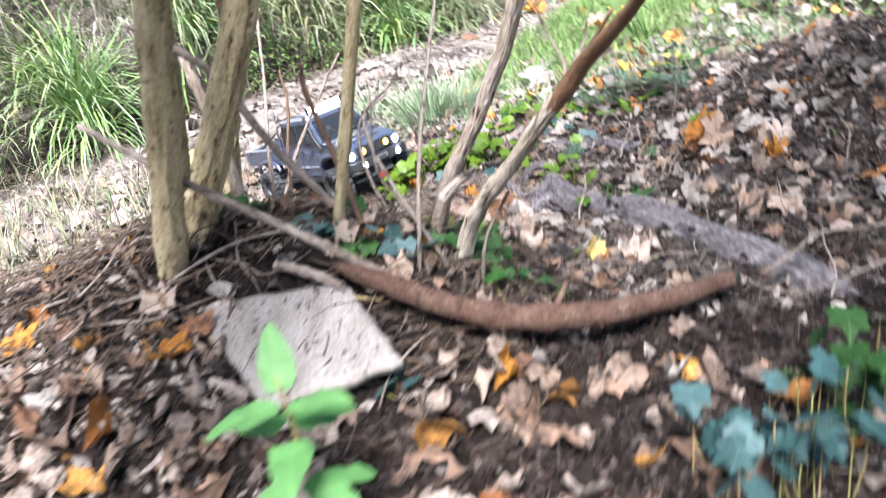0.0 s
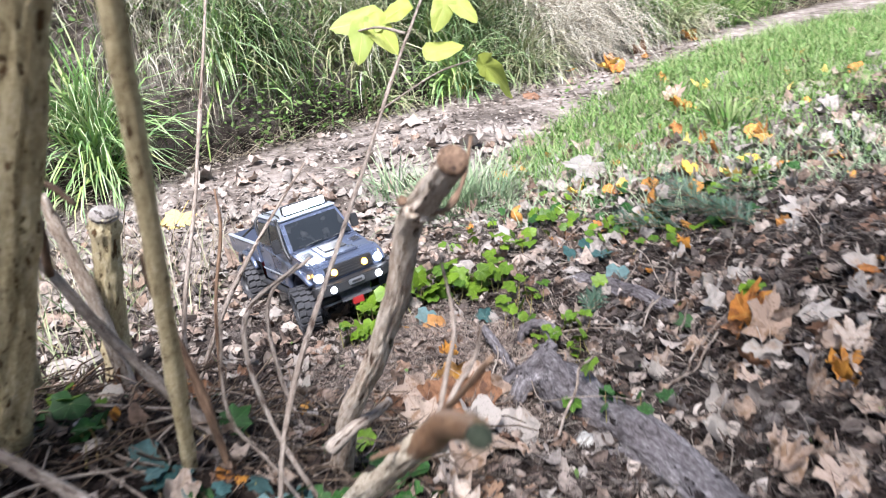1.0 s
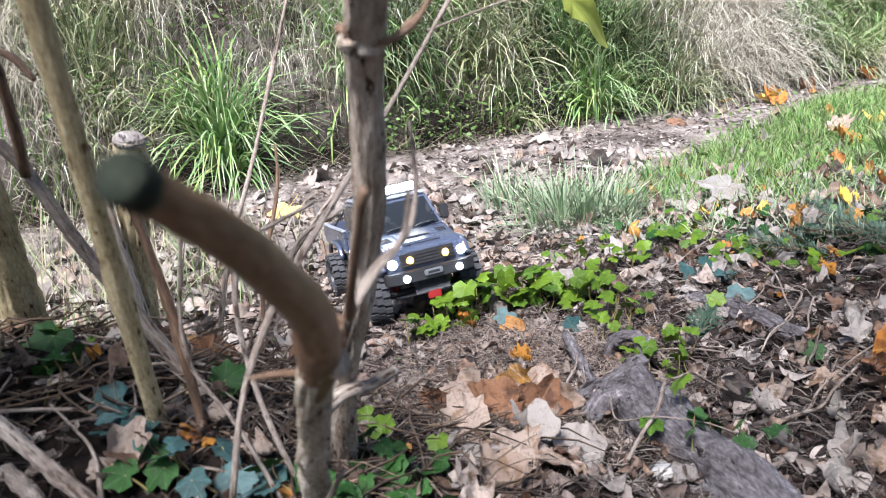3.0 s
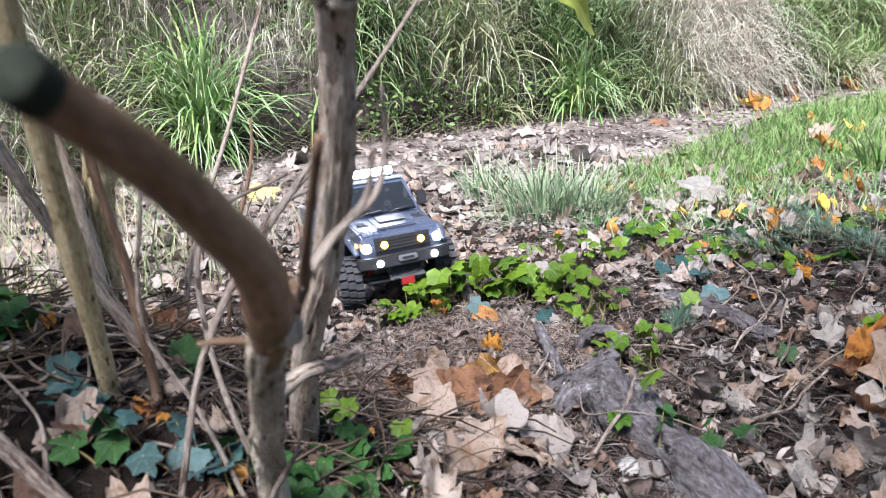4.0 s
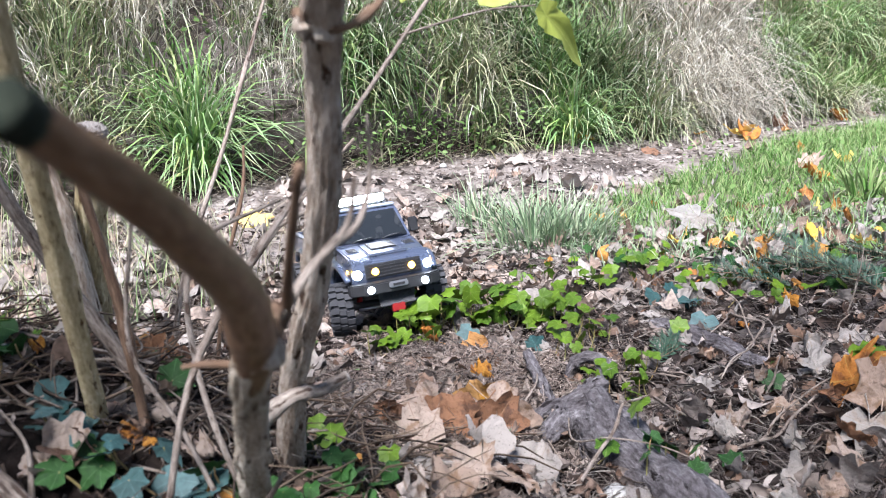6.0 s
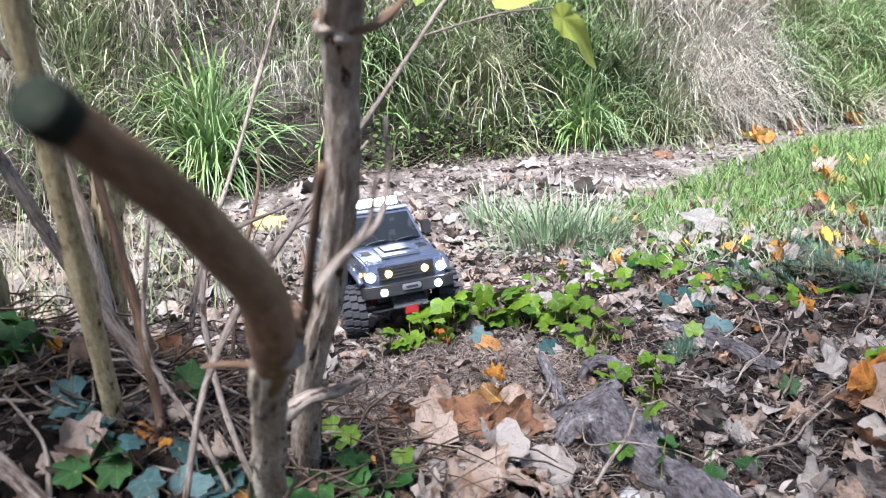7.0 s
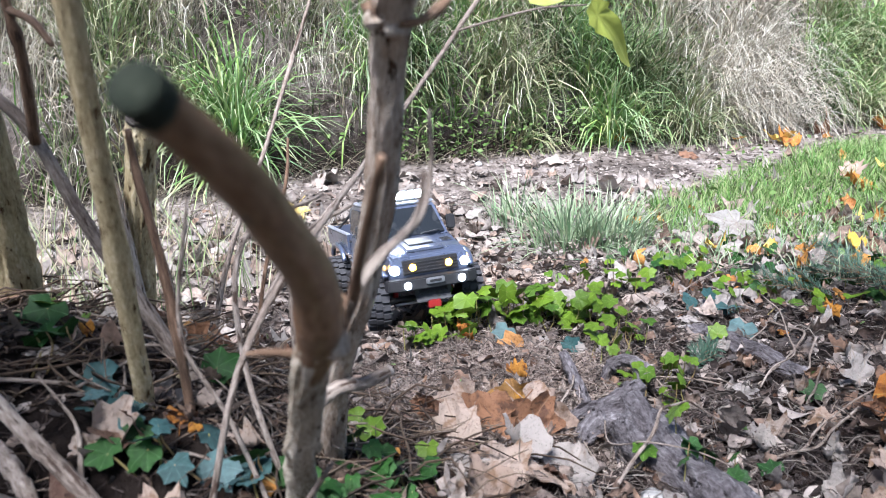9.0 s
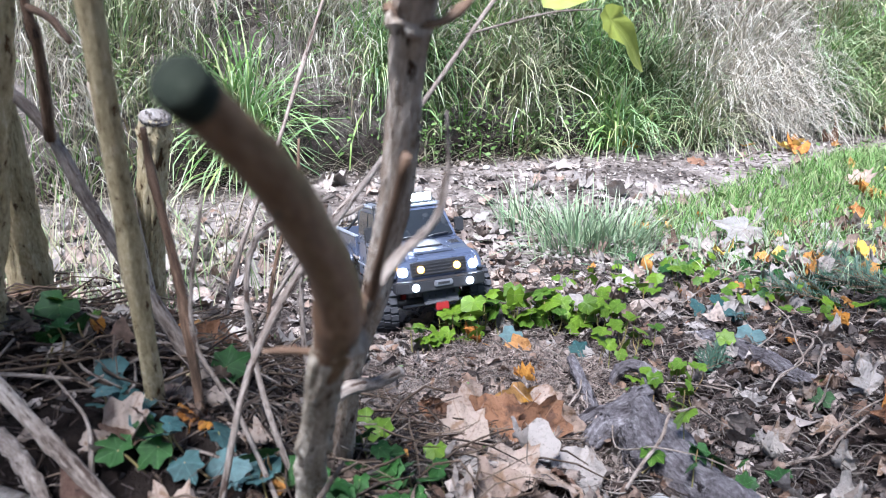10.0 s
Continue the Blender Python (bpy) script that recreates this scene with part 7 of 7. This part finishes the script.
for i, (x, y, n, mat, wide) in enumerate(((-1.05, 3.2, 240, TUFT_GREEN, 1), (-0.65, 3.55, 260, BANK_GRASS, 1), (-0.3, 3.75, 260, TUFT_GREEN, 1.1), (-0.05, 3.92, 240, BANK_GRASS, 1), (-0.5, 4.15, 260, TUFT_GREEN, 1.1), (-0.95, 4.0, 240, BANK_GRASS, 1),
                                          (-1.4, 3.3, 240, BANK_GRASS, 1), (-1.75, 3.05, 240, TUFT_GREEN, 1), (0.45, 4.8, 240, TUFT_GREEN, 1), (-0.2, 4.4, 260, STRAW, 0.7), (-0.75, 3.85, 200, STRAW, 0.7), (-1.2, 3.6, 200, STRAW, 0.7), (0.62, 4.72, 240, BANK_GRASS, 1), (0.52, 4.72, 260, LAWN, 1), (0.9, 5.0, 260, LAWN, 1), (0.7, 5.15, 260, TUFT_GREEN, 1), (-0.28, 3.93, 280, UNDER_GRASS, 1.3), (-0.12, 4.05, 260, UNDER_GRASS, 1.3), (-0.55, 3.75, 240, UNDER_GRASS, 1.2), (0.4, 4.62, 220, UNDER_GRASS, 1.2), (-0.95, 3.3, 220, UNDER_GRASS, 1.1), (-2.1, 2.6, 200, STRAW, 0.7), (-1.9, 2.8, 200, STRAW, 0.6), (-1.6, 3.0, 200, STRAW, 0.6), (-1.0, 3.42, 200, STRAW, 0.6), (-2.2, 3.0, 200, STRAW, 0.6), (-1.7, 3.3, 200, STRAW, 0.6))):
    tuft({"undergrowth_blades": "dark green clump of broad grass at the foot of the bank", "lawn_blades": "fresh bright green grass clump on the bank", "tuft_blades": "arching clump of broad green grass on the bank", "bank_grass_blades": "drooping clump of mixed green grass on the bank", "dry_grass_blades": "drooping clump of pale dead grass on the bank"}[mat.name], x, y, n, 0, (0.2, 0.4), (0.004 * wide, 0.008 * wide), 0.6, (1.4, 3.0), mat, 0.07, 0.55)


def herb_patch(name, label, n, keep, size, rise):
    V, F = [], []
    for x, y, z in keep:
        s = size * R.uniform(0.6, 1.4)
        m = Matrix.Translation((x, y, z + R.uniform(0.1, 1) * rise)) @ Euler((R.gauss(0, 0.5), R.gauss(0, 0.5), R.uniform(0, 6.3))).to_matrix().to_4x4()
        k = len(V)
        V += [m @ Vector(p) * 1.0 for p in ((0, 0, 0), (0.4 * s, 0.5 * s, 0.1 * s), (0.3 * s, s, 0), (0, 1.3 * s, -0.1 * s), (-0.3 * s, s, 0), (-0.4 * s, 0.5 * s, 0.1 * s))]
        F += [(k, k + 1, k + 2, k + 3), (k, k + 3, k + 4, k + 5)]
    return tagged(new(name, mesh_of(name, V, F, HERB)), label, "herbs", kind="stuff")


herb_patch("bank_herbs", "small-leaved green herbs at the foot of the bank", 0, spots(1300, -1.0, -0.2, 3.0, 4.0, lambda x, y: -0.13 < off_bank(x, y) < 0.16), 0.014, 0.16)
herb_patch("bank_weeds", "scattered small weeds among bank grass", 0, spots(4200, -2.2, 1.4, 2.4, 5.6, lambda x, y: 0.0 < off_bank(x, y) < 0.9), 0.016, 0.16)
herb_patch("ground_weeds", "tiny green weeds among leaf litter", 0, spots(160, -0.5, 1.0, 1.2, 2.5), 0.008, 0.02)
herb_patch("lawn_weeds", "broad-leaved weeds in the short grass", 0, spots(900, 0.1, 1.6, 2.35, 4.2, lambda x, y: off_bank(x, y) < -0.45), 0.014, 0.05)


# ---- the radio-controlled truck ----
def lathe(bm, profile, sides=32):
    """Spins (radius, y) points round the y axis."""
    rows = []
    for i in range(sides):
        a = 2 * math.pi * i / sides
        rows.append([bm.verts.new((r * math.cos(a), y, r * math.sin(a))) for r, y in profile])
    for i in range(sides):
        p, q = rows[i], rows[(i + 1) % sides]
        for j in range(len(profile) - 1):
            bm.faces.new((p[j], p[j + 1], q[j + 1], q[j]))


def tyre_mesh():
    bm = bmesh.new()
    lathe(bm, [(0.024, -0.014), (0.03, -0.0175), (0.038, -0.0175), (0.0405, -0.013), (0.041, 0), (0.0405, 0.013), (0.038, 0.0175), (0.03, 0.0175), (0.024, 0.014), (0.024, -0.014)])
    for i in range(20):
        a = 360 * i / 20
        for y0, y1, da in ((-0.0185, -0.0065, 0), (0.0065, 0.0185, 9), (-0.0055, 0.0055, 4.5)):
            m = pose(0, 0, 0, 0, a + da, 0)
            vs = box(bm, -0.0042, 0.0042, y0, y1, 0.039, 0.0448, m)
        for y in (-0.018, 0.018):
            box(bm, -0.003, 0.003, y - 0.0015, y + 0.0015, 0.033, 0.041, pose(0, 0, 0, 0, a + 5, 0))
    return bm_mesh("tyre", bm, RUBBER)


def rim_mesh():
    bm = bmesh.new()
    lathe(bm, [(0.0245, -0.014), (0.0245, 0.0145), (0.022, 0.0155), (0.0205, 0.01), (0.008, 0.008), (0.006, 0.014), (0.0005, 0.0145)], 28)
    for i in range(6):
        box(bm, -0.002, 0.002, 0.008, 0.0115, 0.006, 0.021, pose(0, 0, 0, 0, 60 * i, 0))
    return bm_mesh("rim", bm, BLACK)


def slab(name, parent, mat, x0, x1, y0, y1, z0, z1, label="", bevel=0.0015, m=None):
    bm = bmesh.new()
    box(bm, x0, x1, y0, y1, z0, z1, m)
    return part(name, bm_mesh(name, bm, mat, False, bevel), parent, label)


def rod(name, parent, mat, pts, r, label="", sides=8):
    v, f = tube(pts, [r, r], sides, 3)
    return part(name, mesh_of(name, v, f, mat), parent, label)


def disc(name, parent, mat, x, y, z, r, depth=0.004, label="", sides=24):
    bm = bmesh.new()
    drum(bm, r, depth, pose(x, y, z, 0, 90, 0), sides, r * 0.85)
    return part(name, bm_mesh(name, bm, mat, True, 0.0004, 1), parent, label)


def toy_truck():
    t = tagged(new("toy_truck"), "dark blue-grey radio-controlled pickup truck with lit lamps", "toy truck")
    # lower body with wheel arches, drawn in at the waist and round the nose
    bm = bmesh.new()
    prof = [(0.224, 0.086), (0.228, 0.108), (0.222, 0.124), (0.205, 0.13), (0.13, 0.142), (-0.066, 0.142), (-0.066, 0.066), (0.108, 0.066), (0.115, 0.088), (0.13, 0.104), (0.15, 0.111), (0.19, 0.111), (0.208, 0.1), (0.216, 0.086)]
    a, b = prism(bm, prof, -0.074, 0.074)
    for vtx in list(a) + list(b):
        if vtx.co.z > 0.12:
            vtx.co.y *= 0.93
        if vtx.co.x > 0.2:
            vtx.co.y *= 0.93
    body = part("body", bm_mesh("body", bm, PAINT, False, 0.003), t)
    # hood bulge, black centre panel, louvres
    bm = bmesh.new()
    vs = box(bm, 0.14, 0.212, -0.033, 0.033, 0.128, 0.138)
    for vtx in vs:
        if vtx.co.z > 0.13:
            vtx.co.z = 0.1425 - (vtx.co.x - 0.14) * 0.13
    part("hood_bulge", bm_mesh("hood_bulge", bm, PAINT, False, 0.002), body)
    slab("hood_panel", body, BLACK, 0.15, 0.19, -0.022, 0.022, -0.0015, 0.0015, "black hood panel", 0.0008, pose(0, 0, 0.1618, 0, 7.4, 0))
    for sg in (-1, 1):
        v = part("hood_vent", bm_mesh("hood_vent", box_bm(0.135, 0.16, sg * 0.05 - 0.01, sg * 0.05 + 0.01, 0.1392, 0.1402, pose(0, 0, 0.0175, 0, 7.4, 0)), PAINT, False), body)
        for i in range(4):
            slab("louvre", v, BLACK, 0.1375 + 0.006 * i, 0.1405 + 0.006 * i, sg * 0.05 - 0.008, sg * 0.05 + 0.008, 0.1395, 0.1412, bevel=0.0003, m=pose(0, 0, 0.0175, 0, 7.4, 0))
    # cab
    bm = bmesh.new()
    a, b = prism(bm, [(0.13, 0.141), (0.088, 0.193), (0.08, 0.197), (-0.046, 0.197), (-0.054, 0.193), (-0.066, 0.141)], -0.069, 0.069)
    for vtx in list(a) + list(b):
        if vtx.co.z > 0.16:
            vtx.co.y *= 0.87
    cab = part("cab", bm_mesh("cab", bm, PAINT, False, 0.002), t)
    slab("roof", t, ROOF_PAINT, -0.05, 0.086, -0.06, 0.06, 0.1968, 0.2025, "pale silver roof panel", 0.002)
    tilt = math.degrees(math.atan2(0.052, 0.042))
    bm = bmesh.new()
    vs = [bm.verts.new(p) for p in ((0.1285, -0.062, 0.146), (0.1285, 0.062, 0.146), (0.0925, 0.0535, 0.1905), (0.0925, -0.0535, 0.1905))]
    up = Vector((0.78, 0, 0.63)) * 0.0022
    ws = [bm.verts.new(v.co + up) for v in vs]
    bm.faces.new(ws)
    bm.faces.new(vs[::-1])
    for i in range(4):
        bm.faces.new((vs[i], vs[(i + 1) % 4], ws[(i + 1) % 4], ws[i]))
    ww = part("windscreen", bm_mesh("windscreen", bm, GLASS), cab, "dark reflective windscreen")
    for y in (-0.028, 0.026):
        rod("wiper", cab, BLACK, [(0.136, y - 0.012, 0.146), (0.1335, y, 0.149), (0.1325, y + 0.026, 0.1505)], 0.0012)
    for sg in (-1, 1):
        for x0, x1, k0, k1 in ((0.028, 0.108, 0.028, 0.078), (-0.052, 0.02, -0.046, 0.02)):
            bm = bmesh.new()
            vs = [bm.verts.new(p) for p in ((x0, sg * 0.0692, 0.148), (x1, sg * 0.0692, 0.148), (k1, sg * 0.0622, 0.19), (k0, sg * 0.0622, 0.19))]
            ws = [bm.verts.new(v.co + Vector((0, sg * 0.0018, 0))) for v in vs]
            bm.faces.new(ws)
            bm.faces.new(vs[::-1])
            for i in range(4):
                bm.faces.new((vs[i], vs[(i + 1) % 4], ws[(i + 1) % 4], ws[i]))
            part("side_window", bm_mesh("side_window", bm, GLASS), cab, "dark side window")
        m = part("mirror", bm_mesh("mirror", box_bm(0.098, 0.107, sg * 0.083 - 0.008, sg * 0.083 + 0.008, 0.146, 0.172), BLACK, False, 0.002), cab, "black wing mirror")
        rod("mirror_arm", m, BLACK, [(0.108, sg * 0.068, 0.148), (0.104, sg * 0.078, 0.152)], 0.0015)
        rod("roof_rail", t, BLACK, [(-0.035, sg * 0.052, 0.202), (-0.03, sg * 0.052, 0.207), (0.06, sg * 0.052, 0.207), (0.065, sg * 0.052, 0.202)], 0.0015)
        slab("door_handle", body, BLACK, 0.035, 0.047, sg * 0.0735, sg * 0.0765, 0.128, 0.131, bevel=0.0006)
        slab("door_handle", body, BLACK, -0.045, -0.033, sg * 0.0735, sg * 0.0765, 0.128, 0.131, bevel=0.0006)
        slab("side_step", body, BLACK, -0.07, 0.1, sg * 0.079 - 0.006, sg * 0.079 + 0.006, 0.058, 0.065)
        slab("side_trim", body, ROOF_PAINT, -0.06, 0.105, sg * 0.0752 - 0.0008, sg * 0.0752 + 0.0008, 0.09, 0.093, bevel=0.0003)
        slab("door_gap", body, BLACK, 0.023, 0.0245, sg * 0.0745 - 0.0004, sg * 0.0745 + 0.0004, 0.068, 0.14, bevel=0.0001)
        # front wing flare
        v, f = tube([(0.108, sg * 0.078, 0.074), (0.116, sg * 0.079, 0.096), (0.138, sg * 0.079, 0.112), (0.17, sg * 0.079, 0.117), (0.198, sg * 0.078, 0.11), (0.216, sg * 0.074, 0.094)], [0.0055] * 6, 8, 4)
        part("wing_flare", mesh_of("wing_flare", v, f, PAINT), body)
        v, f = tube([(-0.222, sg * 0.08, 0.085), (-0.205, sg * 0.08, 0.104), (-0.16, sg * 0.08, 0.112), (-0.115, sg * 0.08, 0.104), (-0.1, sg * 0.08, 0.085)], [0.005] * 5, 8, 4)
        part("wing_flare", mesh_of("wing_flare", v, f, PAINT), body)
    # snorkel
    rod("snorkel", t, BLACK, [(0.13, -0.071, 0.13), (0.118, -0.073, 0.15), (0.09, -0.066, 0.19), (0.088, -0.066, 0.207)], 0.0035)
    # face
    grille = slab("grille", body, BLACK, 0.222, 0.2305, -0.047, 0.047, 0.0955, 0.119, "black grille", 0.001)
    for i in range(4):
        slab("grille_bar", grille, BLACK, 0.2305, 0.2318, -0.045, 0.045, 0.098 + 0.0052 * i, 0.1 + 0.0052 * i, bevel=0.0003)
    for sg in (-1, 1):
        disc("grille_lamp", grille, LAMP_AMBER, 0.2325, sg * 0.031, 0.107, 0.0062, 0.004, "lit amber grille lamp")
        h = disc("headlamp", body, LAMP_WHITE, 0.226, sg * 0.06, 0.105, 0.0085, 0.008, "lit round white headlamp")
        slab("indicator", body, LAMP_AMBER, 0.204, 0.211, sg * 0.0715 - 0.001, sg * 0.0715 + 0.001, 0.107, 0.113, "amber indicator", 0.0006)
    bumper = part("bumper", bumper_mesh(), t, "black front bumper")
    for sg in (-1, 1):
        disc("bumper_lamp", bumper, LAMP_WHITE, 0.2475, sg * 0.046, 0.081, 0.0065, 0.004, "lit round white spot lamp")
    fl = slab("fairlead", bumper, STEEL, 0.2475, 0.252, -0.016, 0.016, 0.0795, 0.0895, "silver winch fairlead", 0.0018)
    slab("fairlead_slot", fl, BLACK, 0.2515, 0.2528, -0.01, 0.01, 0.0825, 0.0865, bevel=0.0004)
    # light bar on the roof, its leds drawn tall to stand in for glow
    bar = slab("light_bar", t, BLACK, 0.066, 0.078, -0.045, 0.045, 0.206, 0.222, "black roof light bar", 0.001)
    for i in range(6):
        slab("led", bar, LAMP_BAR, 0.078, 0.0795, -0.043 + 0.0146 * i, -0.031 + 0.0146 * i, 0.2075, 0.2205, "lit white led", 0.0004)
    for sg in (-1, 1):
        rod("bracket", bar, BLACK, [(0.07, sg * 0.04, 0.2015), (0.071, sg * 0.04, 0.207)], 0.002)
    # bed
    bed = slab("bed_floor", t, BLACK, -0.285, -0.072, -0.068, 0.068, 0.098, 0.104)
    for sg in (-1, 1):
        slab("bed_side", bed, PAINT, -0.287, -0.072, sg * 0.0715 - 0.003, sg * 0.0715 + 0.003, 0.1, 0.138, "blue-grey bed side")
        slab("bed_rail", bed, ROOF_PAINT, -0.287, -0.072, sg * 0.0715 - 0.0045, sg * 0.0715 + 0.0045, 0.138, 0.142, "silver bed rail")
        slab("tail_lamp", bed, RED, -0.291, -0.287, sg * 0.06 - 0.007, sg * 0.06 + 0.007, 0.108, 0.118, "red tail lamp", 0.0008)
        rod("roll_bar", bed, BLACK, [(-0.08, sg * 0.06, 0.14), (-0.085, sg * 0.058, 0.185), (-0.09, sg * 0.03, 0.193), (-0.09, 0, 0.193)], 0.003)
        rod("roll_bar_brace", bed, BLACK, [(-0.088, sg * 0.056, 0.18), (-0.2, sg * 0.066, 0.14)], 0.0026)
    slab("tailgate", bed, PAINT, -0.289, -0.283, -0.068, 0.068, 0.1, 0.138, "blue-grey tailgate")
    slab("tool_box", bed, BLACK, -0.13, -0.085, -0.05, 0.05, 0.104, 0.128, "black box in the bed", 0.003)
    # chassis, axles, skid plate
    for sg in (-1, 1):
        slab("chassis_rail", t, BLACK, -0.27, 0.23, sg * 0.028 - 0.004, sg * 0.028 + 0.004, 0.06, 0.074)
    plate = slab("skid_plate", t, STEEL_DARK, 0.2, 0.238, -0.03, 0.03, -0.002, 0.002, "dark punched skid plate", 0.001, pose(0.222, 0, 0.064, 0, 60, 0) @ pose(-0.219, 0, 0))
    for i in range(5):
        for j in range(3):
            disc("hole", plate, BLACK, 0.2385 - 0.006 * j, -0.02 + 0.01 * i, 0.0725 - 0.0105 * j, 0.0022, 0.001, sides=10).rotation_euler = (0, 0, 0)
    slab("tow_block", t, RED, 0.222, 0.234, -0.011, 0.011, 0.036, 0.05, "red tow block", 0.0015)
    rod("tie_rod", t, STEEL, [(0.205, -0.06, 0.044), (0.207, 0, 0.045), (0.205, 0.06, 0.044)], 0.0025)
    for ax in (0.17, -0.16):
        rod("axle", t, BLACK, [(ax, -0.075, 0.044), (ax, 0.075, 0.044)], 0.0065, sides=12)
        bm = bmesh.new()
        bmesh.ops.create_uvsphere(bm, u_segments=16, v_segments=10, radius=0.014, matrix=Matrix.Translation((ax, 0.012, 0.044)))
        part("differential", bm_mesh("differential", bm, BLACK, True), t)
        for sg in (-1, 1):
            rod("shock", t, RED, [(ax, sg * 0.05, 0.05), (ax - 0.012, sg * 0.042, 0.1)], 0.005, "red shock absorber", 10)
    ty, ri = tyre_mesh(), rim_mesh()
    for ax, turn in ((0.17, -9), (-0.16, 0)):
        for sg in (-1, 1):
            w = new("wheel")
            w.parent = t
            w.matrix_basis = pose(ax, sg * 0.083, 0.0445, 0, 17 * sg, turn) @ (Matrix.Identity(4) if sg > 0 else pose(0, 0, 0, 0, 0, 180))
            part("tyre", ty, w, "chunky black tyre")
            part("rim", ri, w)
    return t


def box_bm(x0, x1, y0, y1, z0, z1, m=None):
    bm = bmesh.new()
    box(bm, x0, x1, y0, y1, z0, z1, m)
    return bm


def bumper_mesh():
    bm = bmesh.new()
    top = [(0.222, 0.079), (0.236, 0.076), (0.2465, 0.055), (0.2475, -0.055), (0.236, -0.076), (0.222, -0.079)]
    a = [bm.verts.new((x, y, 0.072)) for x, y in top]
    b = [bm.verts.new((x, y, 0.091)) for x, y in top]
    bm.faces.new(a[::-1])
    bm.faces.new(b)
    for i in range(6):
        bm.faces.new((a[i], a[(i + 1) % 6], b[(i + 1) % 6], b[i]))
    return bm_mesh("bumper", bm, BLACK, False, 0.002)


truck = toy_truck()
truck.matrix_basis = pose(-0.365, 1.965, -0.004, 0, 0, -49.5) @ pose(0, 0, 0, 3, -9, 0)
